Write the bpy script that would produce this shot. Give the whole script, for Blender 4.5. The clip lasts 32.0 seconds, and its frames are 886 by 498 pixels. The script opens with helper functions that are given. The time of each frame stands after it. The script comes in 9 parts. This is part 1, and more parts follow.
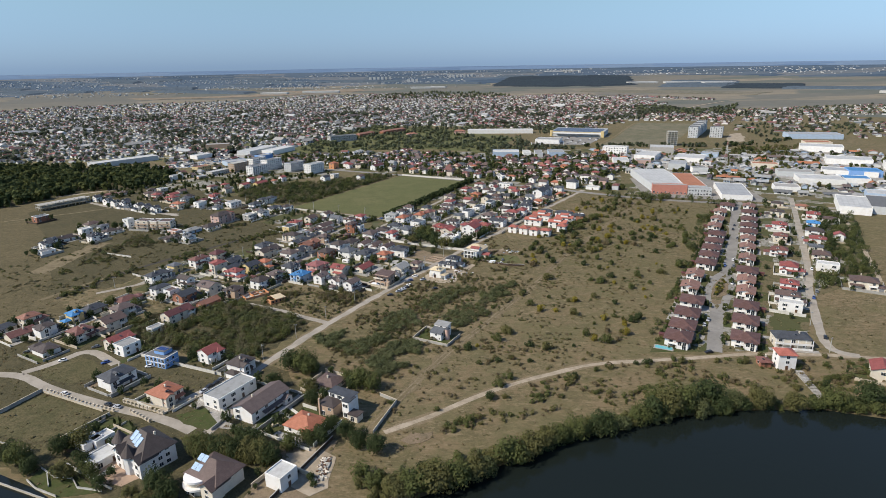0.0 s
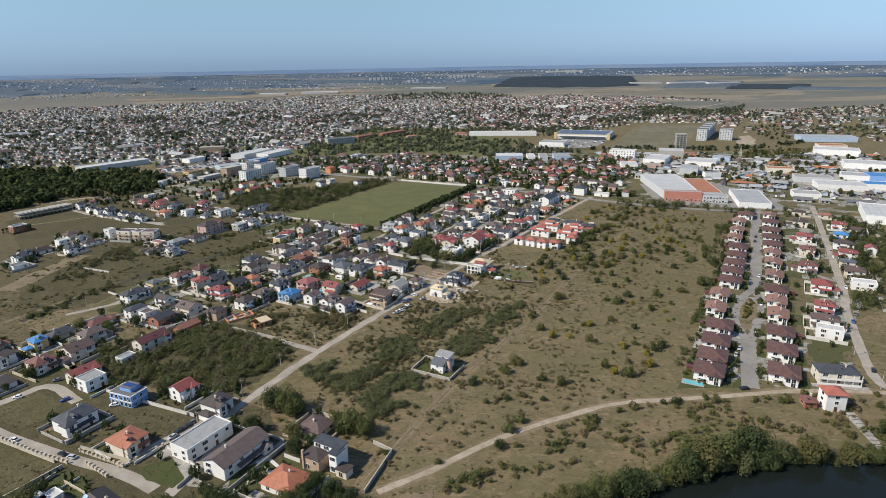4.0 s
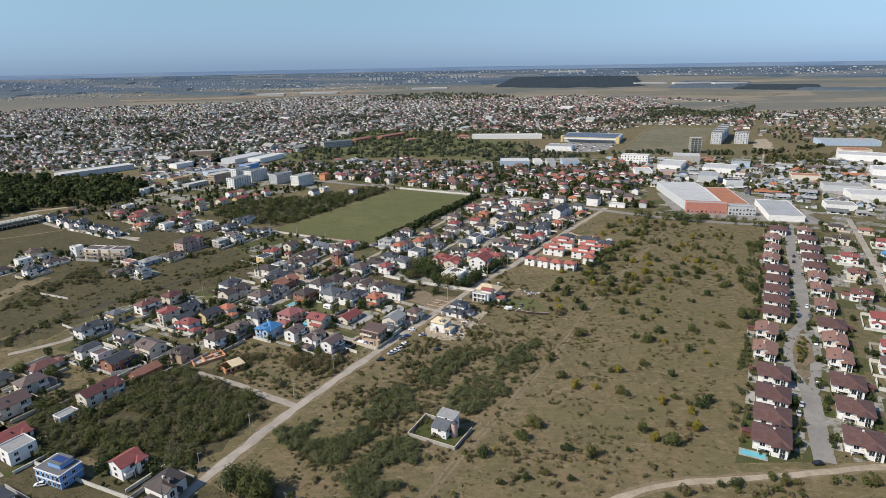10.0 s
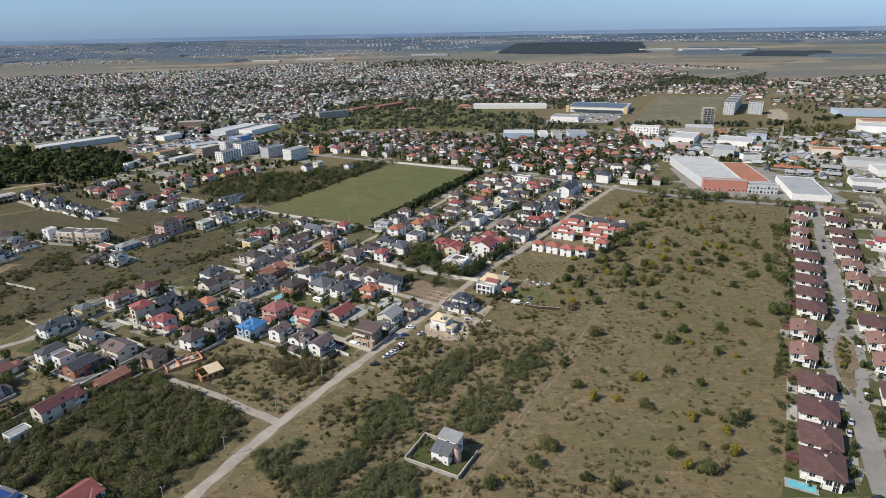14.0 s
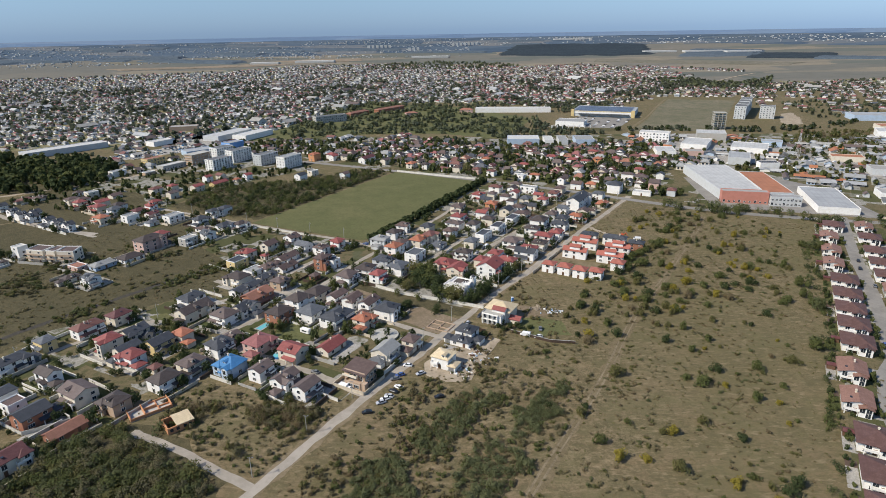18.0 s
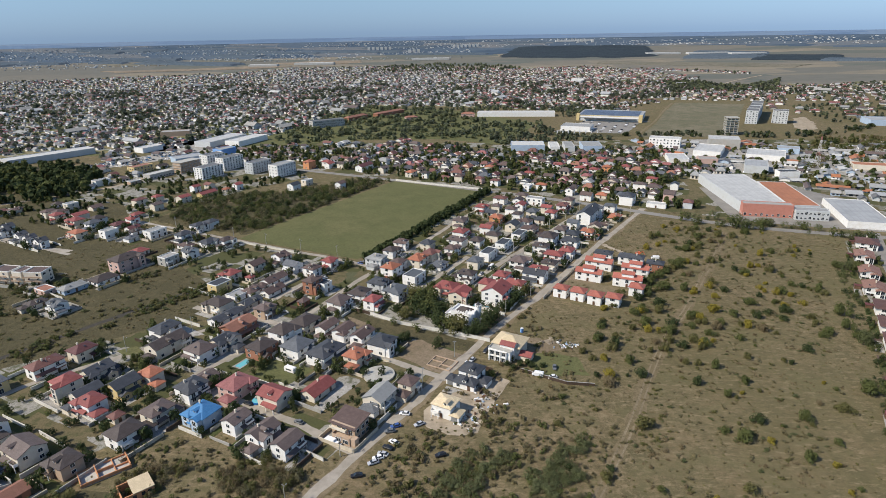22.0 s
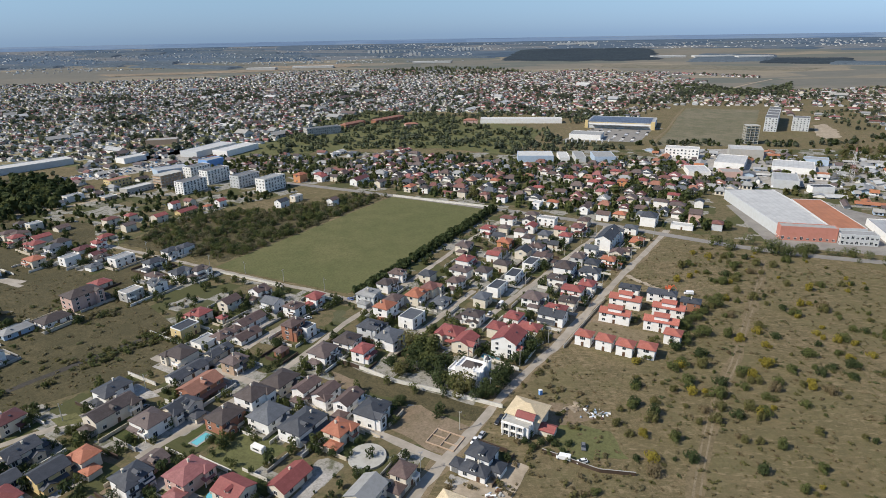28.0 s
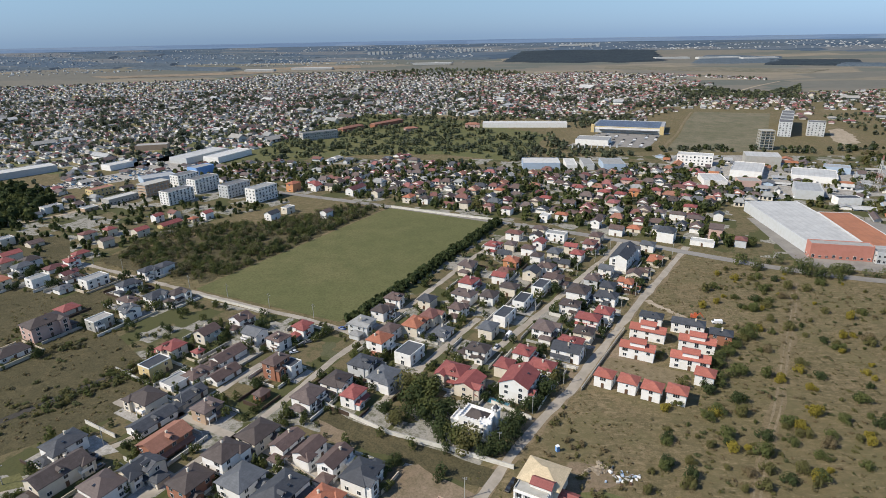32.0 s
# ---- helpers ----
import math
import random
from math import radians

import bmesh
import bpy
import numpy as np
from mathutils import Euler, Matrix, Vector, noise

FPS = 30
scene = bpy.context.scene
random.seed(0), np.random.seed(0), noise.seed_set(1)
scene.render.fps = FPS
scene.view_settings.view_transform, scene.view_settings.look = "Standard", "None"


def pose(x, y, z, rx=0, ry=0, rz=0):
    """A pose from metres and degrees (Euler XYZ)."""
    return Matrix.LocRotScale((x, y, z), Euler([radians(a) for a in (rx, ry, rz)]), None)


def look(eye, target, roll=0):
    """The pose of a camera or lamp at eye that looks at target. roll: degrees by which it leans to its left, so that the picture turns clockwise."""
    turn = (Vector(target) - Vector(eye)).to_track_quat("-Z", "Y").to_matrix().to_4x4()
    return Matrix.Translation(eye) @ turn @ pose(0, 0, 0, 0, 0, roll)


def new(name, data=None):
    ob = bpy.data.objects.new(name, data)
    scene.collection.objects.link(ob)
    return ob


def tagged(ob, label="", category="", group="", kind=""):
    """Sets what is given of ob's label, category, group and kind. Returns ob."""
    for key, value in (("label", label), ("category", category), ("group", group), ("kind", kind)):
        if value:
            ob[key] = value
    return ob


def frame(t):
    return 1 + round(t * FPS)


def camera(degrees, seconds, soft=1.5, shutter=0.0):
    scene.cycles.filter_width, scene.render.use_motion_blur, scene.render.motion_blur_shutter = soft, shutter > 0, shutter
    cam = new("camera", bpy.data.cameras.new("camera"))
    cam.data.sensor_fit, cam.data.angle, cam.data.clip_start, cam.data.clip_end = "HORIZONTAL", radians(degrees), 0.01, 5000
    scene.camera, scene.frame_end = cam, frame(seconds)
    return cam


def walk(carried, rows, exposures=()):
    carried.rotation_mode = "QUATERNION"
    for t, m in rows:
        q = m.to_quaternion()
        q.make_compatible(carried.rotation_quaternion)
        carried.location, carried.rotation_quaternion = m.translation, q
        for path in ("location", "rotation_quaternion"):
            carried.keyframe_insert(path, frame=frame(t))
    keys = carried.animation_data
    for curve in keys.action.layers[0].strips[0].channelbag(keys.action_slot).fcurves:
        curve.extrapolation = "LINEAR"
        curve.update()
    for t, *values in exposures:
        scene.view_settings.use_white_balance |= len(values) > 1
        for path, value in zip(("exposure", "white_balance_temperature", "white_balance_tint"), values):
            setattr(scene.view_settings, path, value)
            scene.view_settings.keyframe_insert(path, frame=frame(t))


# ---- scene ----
cam = camera(73.8, 32.0, soft=0.7)
# seconds, pitch of the lens axis; the drone flies straight and level at a steady pace
TILTS = [(0, -17.54), (3, -17.51), (6, -17.49), (9, -17.49), (10.5, -17.51), (11, -17.57), (11.5, -17.88), (12, -18.43),
         (12.5, -19.29), (13, -20.06), (13.5, -20.47), (14, -20.515), (14.5, -20.50), (17, -20.41), (19, -20.34),
         (23, -20.185), (28, -19.98), (32, -19.865)]
ROLL = 1.0


def row(t, tilt):
    heading = 0.4742 * t / 32
    aim = pose(0, 0, 0, 90 + tilt, 0, heading) @ pose(0, 0, 0, 0, 0, ROLL_SIGN * ROLL)
    aim.translation = (-4.154 * t / 32, -0.4 + 8.869 * t, 145 - 1.416 * t / 32)
    return t, aim


ROLL_SIGN = -1
walk(cam, [row(t, a) for t, a in TILTS], exposures=[(0, 0.30, 6900, 10), (32, 0.30, 6900, 10)])

# ---- sky and sun ----
SUN_FROM, SUN_UP = radians(200), radians(43)
world = bpy.data.worlds.new("sky")
scene.world = world
world.use_nodes = True
wn = world.node_tree
sky = wn.nodes.new("ShaderNodeTexSky")
sky.sky_type = "NISHITA"
sky.sun_disc = False
sky.sun_elevation = SUN_UP
sky.sun_rotation = math.pi / 2 - SUN_FROM
sky.air_density, sky.dust_density, sky.ozone_density = 1.0, 0.1, 3.5
bg = wn.nodes["Background"]
cool = wn.nodes.new("ShaderNodeMix")
cool.data_type, cool.blend_type = "RGBA", "MULTIPLY"
cool.inputs[0].default_value = 1.0
high = wn.nodes.new("ShaderNodeSeparateXYZ")
wn.links.new(wn.nodes.new("ShaderNodeTexCoord").outputs["Generated"], high.inputs[0])
tint = wn.nodes.new("ShaderNodeValToRGB")     # hazy autumn air: the sky pales less towards the ground
for e, (p, c) in zip((tint.color_ramp.elements[0], tint.color_ramp.elements[1]), ((0.0, (0.30, 0.50, 1.06, 1)), (0.5, (1.2, 1.24, 1.36, 1)))):
    e.position, e.color = p, c
tint.color_ramp.elements.new(0.12).color = (0.84, 0.93, 0.94, 1)
wn.links.new(high.outputs[2], tint.inputs[0])
wn.links.new(tint.outputs[0], cool.inputs[7])
wn.links.new(sky.outputs[0], cool.inputs[6])
wn.links.new(cool.outputs[2], bg.inputs[0])
bg.inputs[1].default_value = 0.097
lamp = bpy.data.lights.new("sun", "SUN")
lamp.energy, lamp.angle, lamp.color = 4.2, radians(0.55), (1.0, 0.95, 0.87)
sun = new("sun", lamp)
sun.matrix_world = look((0, 0, 0), (-math.cos(SUN_FROM) * math.cos(SUN_UP), -math.sin(SUN_FROM) * math.cos(SUN_UP), -math.sin(SUN_UP)))

# ---- materials ----


def material(name):
    m = bpy.data.materials.new(name)
    m.use_nodes = True
    t = m.node_tree
    return m, t, t.nodes["Principled BSDF"]


def node(t, kind, **inputs):
    n = t.nodes.new(kind)
    for k, v in inputs.items():
        n.inputs[k.replace("_", " ")].default_value = v
    return n


def mixed(t, fac, a, b):
    n = t.nodes.new("ShaderNodeMix")
    n.data_type = "RGBA"
    for sock, v in ((0, fac), (6, a), (7, b)):
        if isinstance(v, (int, float)):
            n.inputs[sock].default_value = v
        elif isinstance(v, tuple):
            n.inputs[sock].default_value = (*v, 1)
        else:
            t.links.new(v, n.inputs[sock])
    return n.outputs[2]


def ranged(t, value, lo, hi, a=0.0, b=1.0):
    n = t.nodes.new("ShaderNodeMapRange")
    for i, v in enumerate((lo, hi, a, b)):
        n.inputs[i + 1].default_value = v
    t.links.new(value, n.inputs[0])
    return n.outputs[0]


def noise_of(t, scale, detail=4.0, rough=0.6, coords=None):
    n = node(t, "ShaderNodeTexNoise", Scale=scale, Detail=detail, Roughness=rough)
    if coords is None:
        mp = t.nodes.new("ShaderNodeMapping")      # turned, so that no flat surface lies along the noise's own grid
        mp.inputs["Rotation"].default_value, mp.inputs["Location"].default_value = (0.6, 0.8, 0.3), (17.3, 5.1, 31.7)
        t.links.new(t.nodes.new("ShaderNodeNewGeometry").outputs["Position"], mp.inputs["Vector"])
        coords = mp.outputs[0]
    t.links.new(coords, n.inputs["Vector"])
    return n.outputs[0]


def bumped(t, bsdf, height, strength, distance):
    n = node(t, "ShaderNodeBump", Strength=strength, Distance=distance)
    t.links.new(height, n.inputs["Height"])
    t.links.new(n.outputs[0], bsdf.inputs["Normal"])


def plaster(name, a, rough=0.9, dirt=0.35):
    """Painted or raw mineral surface with streaks, stains and a fine grain."""
    m, t, b = material(name)
    dark = tuple(c * (1 - dirt) * k for c, k in zip(a, (1, 0.97, 0.9)))
    rnd = t.nodes.new("ShaderNodeObjectInfo").outputs["Random"]
    c = mixed(t, ranged(t, noise_of(t, 0.35, 6, 0.7), 0.45, 0.75), a, dark)
    c = mixed(t, ranged(t, noise_of(t, 5, 3), 0.5, 0.8, 0, 0.4), c, dark)
    c = mixed(t, ranged(t, rnd, 0, 1, 0, 0.35), c, dark)
    t.links.new(c, b.inputs["Base Color"])
    b.inputs["Roughness"].default_value = rough
    bumped(t, b, noise_of(t, 9, 4), 0.25, 0.03)
    return m


def tiles(name, a):
    """Clay or metal roof tiles: courses as relief, weathered patches, each roof a little different."""
    m, t, b = material(name)
    pale = tuple(c * 1.35 + 0.02 for c in a)
    dark = tuple(c * 0.6 for c in a)
    obj = t.nodes.new("ShaderNodeTexCoord").outputs["Object"]
    rnd = t.nodes.new("ShaderNodeObjectInfo").outputs["Random"]
    c = mixed(t, ranged(t, noise_of(t, 0.5, 5, 0.7, obj), 0.4, 0.7), a, pale)
    c = mixed(t, ranged(t, noise_of(t, 3.5, 3, 0.6, obj), 0.45, 0.75, 0, 0.7), c, dark)
    c = mixed(t, ranged(t, rnd, 0, 1, 0, 0.45), c, dark)
    w = node(t, "ShaderNodeTexWave", Scale=0.9, Distortion=0.4, Detail=1.0)
    w.bands_direction = "Z"
    t.links.new(obj, w.inputs["Vector"])
    c = mixed(t, ranged(t, w.outputs[1], 0.0, 0.35, 0.16, 0.0), c, dark)
    t.links.new(c, b.inputs["Base Color"])
    b.inputs["Roughness"].default_value = 0.7
    bumped(t, b, w.outputs[1], 0.3, 0.04)
    return m


def sheet(name, a):
    """Profiled roof sheeting: lengths with seams, dirt and paler patches."""
    m, t, b = material(name)
    obj = t.nodes.new("ShaderNodeTexCoord").outputs["Object"]
    w = node(t, "ShaderNodeTexWave", Scale=0.07, Distortion=0.15)
    w.bands_direction = "X"
    t.links.new(obj, w.inputs["Vector"])
    dark = tuple(c * 0.62 for c in a)
    c = mixed(t, ranged(t, w.outputs[1], 0.0, 0.16, 0.35, 0.0), a, dark)
    c = mixed(t, ranged(t, noise_of(t, 0.12, 5, 0.7), 0.42, 0.7, 0, 0.7), c, dark)
    c = mixed(t, ranged(t, noise_of(t, 1.1, 4, 0.7), 0.5, 0.8, 0, 0.5), c, dark)
    t.links.new(c, b.inputs["Base Color"])
    b.inputs["Roughness"].default_value = 0.6
    bumped(t, b, w.outputs[1], 0.4, 0.1)
    return m


def foliage(name, a, c2, spread=0.3):
    m, t, b = material(name)
    g = t.nodes.new("ShaderNodeNewGeometry")
    rnd = t.nodes.new("ShaderNodeObjectInfo").outputs["Random"]
    c = mixed(t, ranged(t, g.outputs["Random Per Island"], 0, 1, 0.15, 0.8), a, c2)
    c = mixed(t, ranged(t, noise_of(t, 0.06, 3), 0.35, 0.7, 0, spread), c, tuple(x * 0.55 for x in a))
    c = mixed(t, ranged(t, rnd, 0, 1, 0, 0.25), c, tuple(x * 0.6 for x in c2))
    t.links.new(c, b.inputs["Base Color"])
    b.inputs["Roughness"].default_value = 0.8
    b.inputs["Specular IOR Level"].default_value = 0.12
    through_leaf = t.nodes.new("ShaderNodeBsdfTranslucent")      # thin leaves let part of the light through
    t.links.new(c, through_leaf.inputs[0])
    both = t.nodes.new("ShaderNodeMixShader")
    both.inputs[0].default_value = 0.4
    t.links.new(b.outputs[0], both.inputs[1])
    t.links.new(through_leaf.outputs[0], both.inputs[2])
    t.links.new(both.outputs[0], next(n for n in t.nodes if n.type == "OUTPUT_MATERIAL").inputs[0])
    return m


def soil(name, a, c2, c3, big=0.02, mid=0.12, fine=1.2, bump=0.25, lush=None, speck=0.6, straw=None, dry=None):
    """Grass, earth or gravel: three tones mixed at three scales."""
    m, t, b = material(name)
    c = mixed(t, ranged(t, noise_of(t, big, 5, 0.65), 0.4, 0.62), a, c2)
    c = mixed(t, ranged(t, noise_of(t, mid, 6, 0.7), 0.43, 0.64, 0, 0.88), c, c3)
    c = mixed(t, ranged(t, noise_of(t, fine, 5, 0.75), 0.42, 0.7, 0, speck), c, tuple(x * 0.45 for x in c3))
    if straw:
        c = mixed(t, ranged(t, noise_of(t, 0.42, 5, 0.75), 0.50, 0.64, 0, 0.75), c, straw)
        c = mixed(t, ranged(t, noise_of(t, 2.1, 3, 0.7), 0.54, 0.66, 0, 0.6), c, tuple(x * 1.15 for x in straw))
    t.links.new(c, b.inputs["Base Color"])
    b.inputs["Roughness"].default_value = 0.95
    b.inputs["Specular IOR Level"].default_value = 0.1
    if lush:
        old = b.inputs["Base Color"].links[0].from_socket
        c = mixed(t, ranged(t, noise_of(t, 0.009, 3, 0.5), 0.44, 0.60, 0, 0.75), old, lush)
        c = mixed(t, ranged(t, noise_of(t, 0.35, 4, 0.7), 0.5, 0.66, 0, 0.55), c, tuple(x * 0.62 for x in lush))
        t.links.new(c, b.inputs["Base Color"])
    if dry:      # the meadow dries to a redder straw on the slope above the lake
        g = t.nodes.new("ShaderNodeSeparateXYZ")
        t.links.new(t.nodes.new("ShaderNodeNewGeometry").outputs["Position"], g.inputs[0])
        old = b.inputs["Base Color"].links[0].from_socket
        c = mixed(t, ranged(t, noise_of(t, 0.055, 6, 0.75), 0.44, 0.58, 0, 0.62), old, dry)
        c = mixed(t, ranged(t, g.outputs[1], 240, 430, 1, 0.25), old, c)
        c = mixed(t, ranged(t, noise_of(t, 0.13, 5, 0.65), 0.50, 0.66, 0, 0.62), c, (0.105, 0.092, 0.048))
        c = mixed(t, ranged(t, noise_of(t, 0.75, 4, 0.7), 0.56, 0.70, 0, 0.35), c, (0.095, 0.080, 0.044))
        mp = t.nodes.new("ShaderNodeMapping")      # tufts lie in short streaks across the slope
        mp.inputs["Scale"].default_value, mp.inputs["Rotation"].default_value = (0.55, 1.5, 1), (0, 0, 0.35)
        t.links.new(t.nodes.new("ShaderNodeNewGeometry").outputs["Position"], mp.inputs["Vector"])
        c = mixed(t, ranged(t, noise_of(t, 0.42, 5, 0.7, mp.outputs[0]), 0.50, 0.60, 0, 0.6), c, (0.098, 0.086, 0.045))
        c = mixed(t, ranged(t, noise_of(t, 0.30, 5, 0.75, mp.outputs[0]), 0.46, 0.36, 0, 0.55), c, (0.285, 0.222, 0.135))
        c = mixed(t, ranged(t, noise_of(t, 0.05, 5, 0.7), 0.50, 0.60, 0, 0.5), c, (0.125, 0.112, 0.055))
        t.links.new(c, b.inputs["Base Color"])
    if bump > 0.05:
        bumped(t, b, noise_of(t, fine, 5, 0.75), 0.6, bump)
    return m


def plain(name, a, rough=0.5, metal=0.0):
    m, t, b = material(name)
    c = mixed(t, ranged(t, noise_of(t, 1.5, 4), 0.4, 0.7), a, tuple(x * 0.75 for x in a))
    t.links.new(c, b.inputs["Base Color"])
    b.inputs["Roughness"].default_value = rough
    b.inputs["Metallic"].default_value = metal
    return m


ROOF = {k: tiles("roof_tiles_" + k, c) for k, c in dict(
    dbrown=(0.062, 0.046, 0.040), brown=(0.105, 0.068, 0.057), mauve=(0.118, 0.086, 0.076), maroon=(0.115, 0.038, 0.036),
    red=(0.25, 0.066, 0.056), redbrown=(0.16, 0.066, 0.052), pinkred=(0.26, 0.095, 0.088), orange=(0.36, 0.128, 0.068),
    tile=(0.28, 0.125, 0.08), blue=(0.045, 0.20, 0.42), dgrey=(0.046, 0.051, 0.060), grey=(0.095, 0.103, 0.113),
    estate=(0.105, 0.052, 0.042), coralred=(0.36, 0.112, 0.078), estate_pale=(0.235, 0.125, 0.09), cream=(0.62, 0.50, 0.32)).items()}
ROOF.update({k: sheet("sheet_roof_" + k, c) for k, c in dict(sheet=(0.49, 0.485, 0.46), greysheet=(0.36, 0.365, 0.36), claysheet=(0.40, 0.16, 0.075), bluesheet=(0.06, 0.22, 0.45)).items()})
ROOF.update({k: plaster("flat_roof_" + k, c) for k, c in dict(
    lgrey=(0.30, 0.305, 0.30), concrete=(0.34, 0.33, 0.31), paint=(0.52, 0.52, 0.50), felt=(0.14, 0.145, 0.15)).items()})
WALL = {k: plaster("wall_" + k, c, 0.88, 0.18) for k, c in dict(
    white=(0.80, 0.79, 0.765), cream=(0.66, 0.60, 0.50), pink=(0.55, 0.38, 0.33), tan=(0.45, 0.33, 0.24), yellow=(0.62, 0.48, 0.24),
    brick=(0.32, 0.14, 0.085), concrete=(0.40, 0.39, 0.36), lgrey=(0.52, 0.54, 0.55), lblue=(0.40, 0.50, 0.62),
    orangewall=(0.58, 0.27, 0.13), blue=(0.20, 0.38, 0.70), coral=(0.50, 0.21, 0.16)).items()}
PALE, _t, _b = material("window_frame_white")
_b.inputs["Base Color"].default_value = (0.75, 0.75, 0.73, 1)
GLASS, _t, _b = material("window_glass_dark")
_b.inputs["Base Color"].default_value = (0.025, 0.032, 0.04, 1)
_b.inputs["Roughness"].default_value = 0.12
WOOD = plain("brown_wood", (0.13, 0.07, 0.04), 0.6)
METAL = plain("grey_metal", (0.35, 0.36, 0.37), 0.45, 0.6)
# pale roof glass; its colour also stands for sky reflected in the villa's panels
PALEGLASS = plain("pale_glass_sky_glint", (0.42, 0.55, 0.68), 0.12)
PANEL = plain("solar_panel_blue", (0.03, 0.06, 0.2), 0.15)
CONCRETE = plaster("concrete", (0.42, 0.41, 0.37))
BRICK = WALL["brick"]
WHITE = WALL["white"]
BARK = plain("bark", (0.09, 0.07, 0.05), 0.9)
LEAF = {"green": foliage("leaves_green", (0.094, 0.112, 0.038), (0.150, 0.162, 0.060)),
        "dark": foliage("leaves_dark_green", (0.048, 0.068, 0.027), (0.086, 0.108, 0.044)),
        "olive": foliage("leaves_olive", (0.126, 0.124, 0.046), (0.185, 0.172, 0.070)),
        "yellow": foliage("leaves_yellowing", (0.24, 0.205, 0.040), (0.36, 0.29, 0.055)),
        "grey": foliage("leaves_grey_green", (0.100, 0.116, 0.050), (0.155, 0.166, 0.076))}
SCRUB = foliage("dry_scrub", (0.165, 0.130, 0.072), (0.25, 0.198, 0.112))
BRUSH = foliage("autumn_brush", (0.150, 0.138, 0.074), (0.215, 0.192, 0.108))
TUFT = foliage("dry_tufts", (0.155, 0.136, 0.068), (0.235, 0.200, 0.105))
GRASS = soil("dry_grass", (0.218, 0.168, 0.096), (0.162, 0.128, 0.070), (0.100, 0.090, 0.046), 0.028, 0.14, 0.9, 0.45, lush=(0.132, 0.112, 0.056), speck=0.75, straw=(0.245, 0.190, 0.115), dry=(0.220, 0.156, 0.094))
ROUGH = soil("rough_golden_meadow", (0.135, 0.112, 0.060), (0.105, 0.094, 0.047), (0.080, 0.077, 0.037), 0.05, 0.25, 1.0, 0.3, speck=0.7)
DARKTRACK = soil("dark_broken_track", (0.085, 0.076, 0.068), (0.070, 0.064, 0.056), (0.055, 0.052, 0.042), 0.05, 0.3, 1.2, 0.1)
WASTE = soil("rough_waste_grass", (0.142, 0.115, 0.064), (0.110, 0.093, 0.050), (0.082, 0.073, 0.039), 0.04, 0.2, 1.0, 0.4, speck=0.7, straw=(0.165, 0.130, 0.072))
UNDERGROWTH = soil("brushy_undergrowth", (0.124, 0.104, 0.057), (0.095, 0.083, 0.045), (0.072, 0.066, 0.036), 0.05, 0.3, 1.1, 0.5, speck=0.75)
MEADOW = soil("mown_green_field", (0.125, 0.128, 0.056), (0.150, 0.142, 0.066), (0.105, 0.112, 0.048), 0.015, 0.07, 0.8, 0.1)
LAWN = soil("garden_lawn", (0.055, 0.075, 0.024), (0.075, 0.085, 0.035), (0.09, 0.085, 0.04), 0.05, 0.3, 1.5, 0.08)
DIRT = soil("pale_dirt", (0.39, 0.325, 0.245), (0.33, 0.275, 0.20), (0.25, 0.205, 0.145), 0.05, 0.2, 1.0, 0.04, speck=0.15)
TRACK = soil("worn_track", (0.25, 0.195, 0.125), (0.22, 0.17, 0.105), (0.17, 0.135, 0.08), 0.05, 0.25, 1.5, 0.1)
BAND = soil("worn_grass_band", (0.205, 0.160, 0.096), (0.172, 0.136, 0.080), (0.135, 0.108, 0.060), 0.06, 0.3, 1.0, 0.1, speck=0.5)
STRIPGRASS = soil("pale_mown_strip", (0.235, 0.190, 0.118), (0.195, 0.156, 0.096), (0.150, 0.122, 0.072), 0.06, 0.3, 1.0, 0.2, speck=0.4)
THICKLEAF = foliage("thicket_leaves", (0.128, 0.142, 0.066), (0.192, 0.204, 0.100))
RUT = soil("worn_rut", (0.258, 0.210, 0.138), (0.218, 0.176, 0.114), (0.15, 0.120, 0.074), 0.05, 0.25, 1.5, 0.1)
STREET = soil("worn_street", (0.37, 0.33, 0.275), (0.325, 0.29, 0.24), (0.265, 0.235, 0.19), 0.03, 0.12, 0.7, 0.02, speck=0.1)
ASPHALT = soil("grey_asphalt", (0.265, 0.25, 0.225), (0.235, 0.222, 0.20), (0.19, 0.18, 0.162), 0.03, 0.1, 0.8, 0.02, speck=0.08)
PAVING = soil("yard_paving", (0.42, 0.40, 0.365), (0.34, 0.32, 0.285), (0.25, 0.235, 0.205), 0.06, 0.3, 1.6, 0.03)
EARTH = soil("bare_earth", (0.22, 0.165, 0.11), (0.26, 0.20, 0.14), (0.16, 0.13, 0.08), 0.05, 0.2, 1.2, 0.15)
# dark wood; a cloud's shadow and bluish haze are included in the colour
FARWOOD = soil("far_woods_hazed_shaded", (0.034, 0.046, 0.055), (0.042, 0.055, 0.062), (0.028, 0.040, 0.050), 0.004, 0.02, 0.08, 0.1)
# far woods with the blue of the haze put into their base colour
PALEWOOD = soil("haze_tinted_far_woods", (0.090, 0.118, 0.140), (0.105, 0.130, 0.150), (0.080, 0.105, 0.128), 0.004, 0.02, 0.08, 0.1)
TOWNWOOD = soil("town_woods", (0.062, 0.075, 0.046), (0.075, 0.088, 0.055), (0.05, 0.062, 0.038), 0.01, 0.05, 0.2, 0.2)
# far foliage: greens paled and greyed so the colour carries the haze
TOWNLEAF = foliage("hazed_town_leaves", (0.092, 0.110, 0.072), (0.142, 0.156, 0.102))
FARLEAF = foliage("hazed_far_leaves", (0.112, 0.126, 0.096), (0.155, 0.166, 0.128))
BELTLEAF = foliage("hazed_belt_leaves", (0.138, 0.160, 0.085), (0.205, 0.222, 0.122))


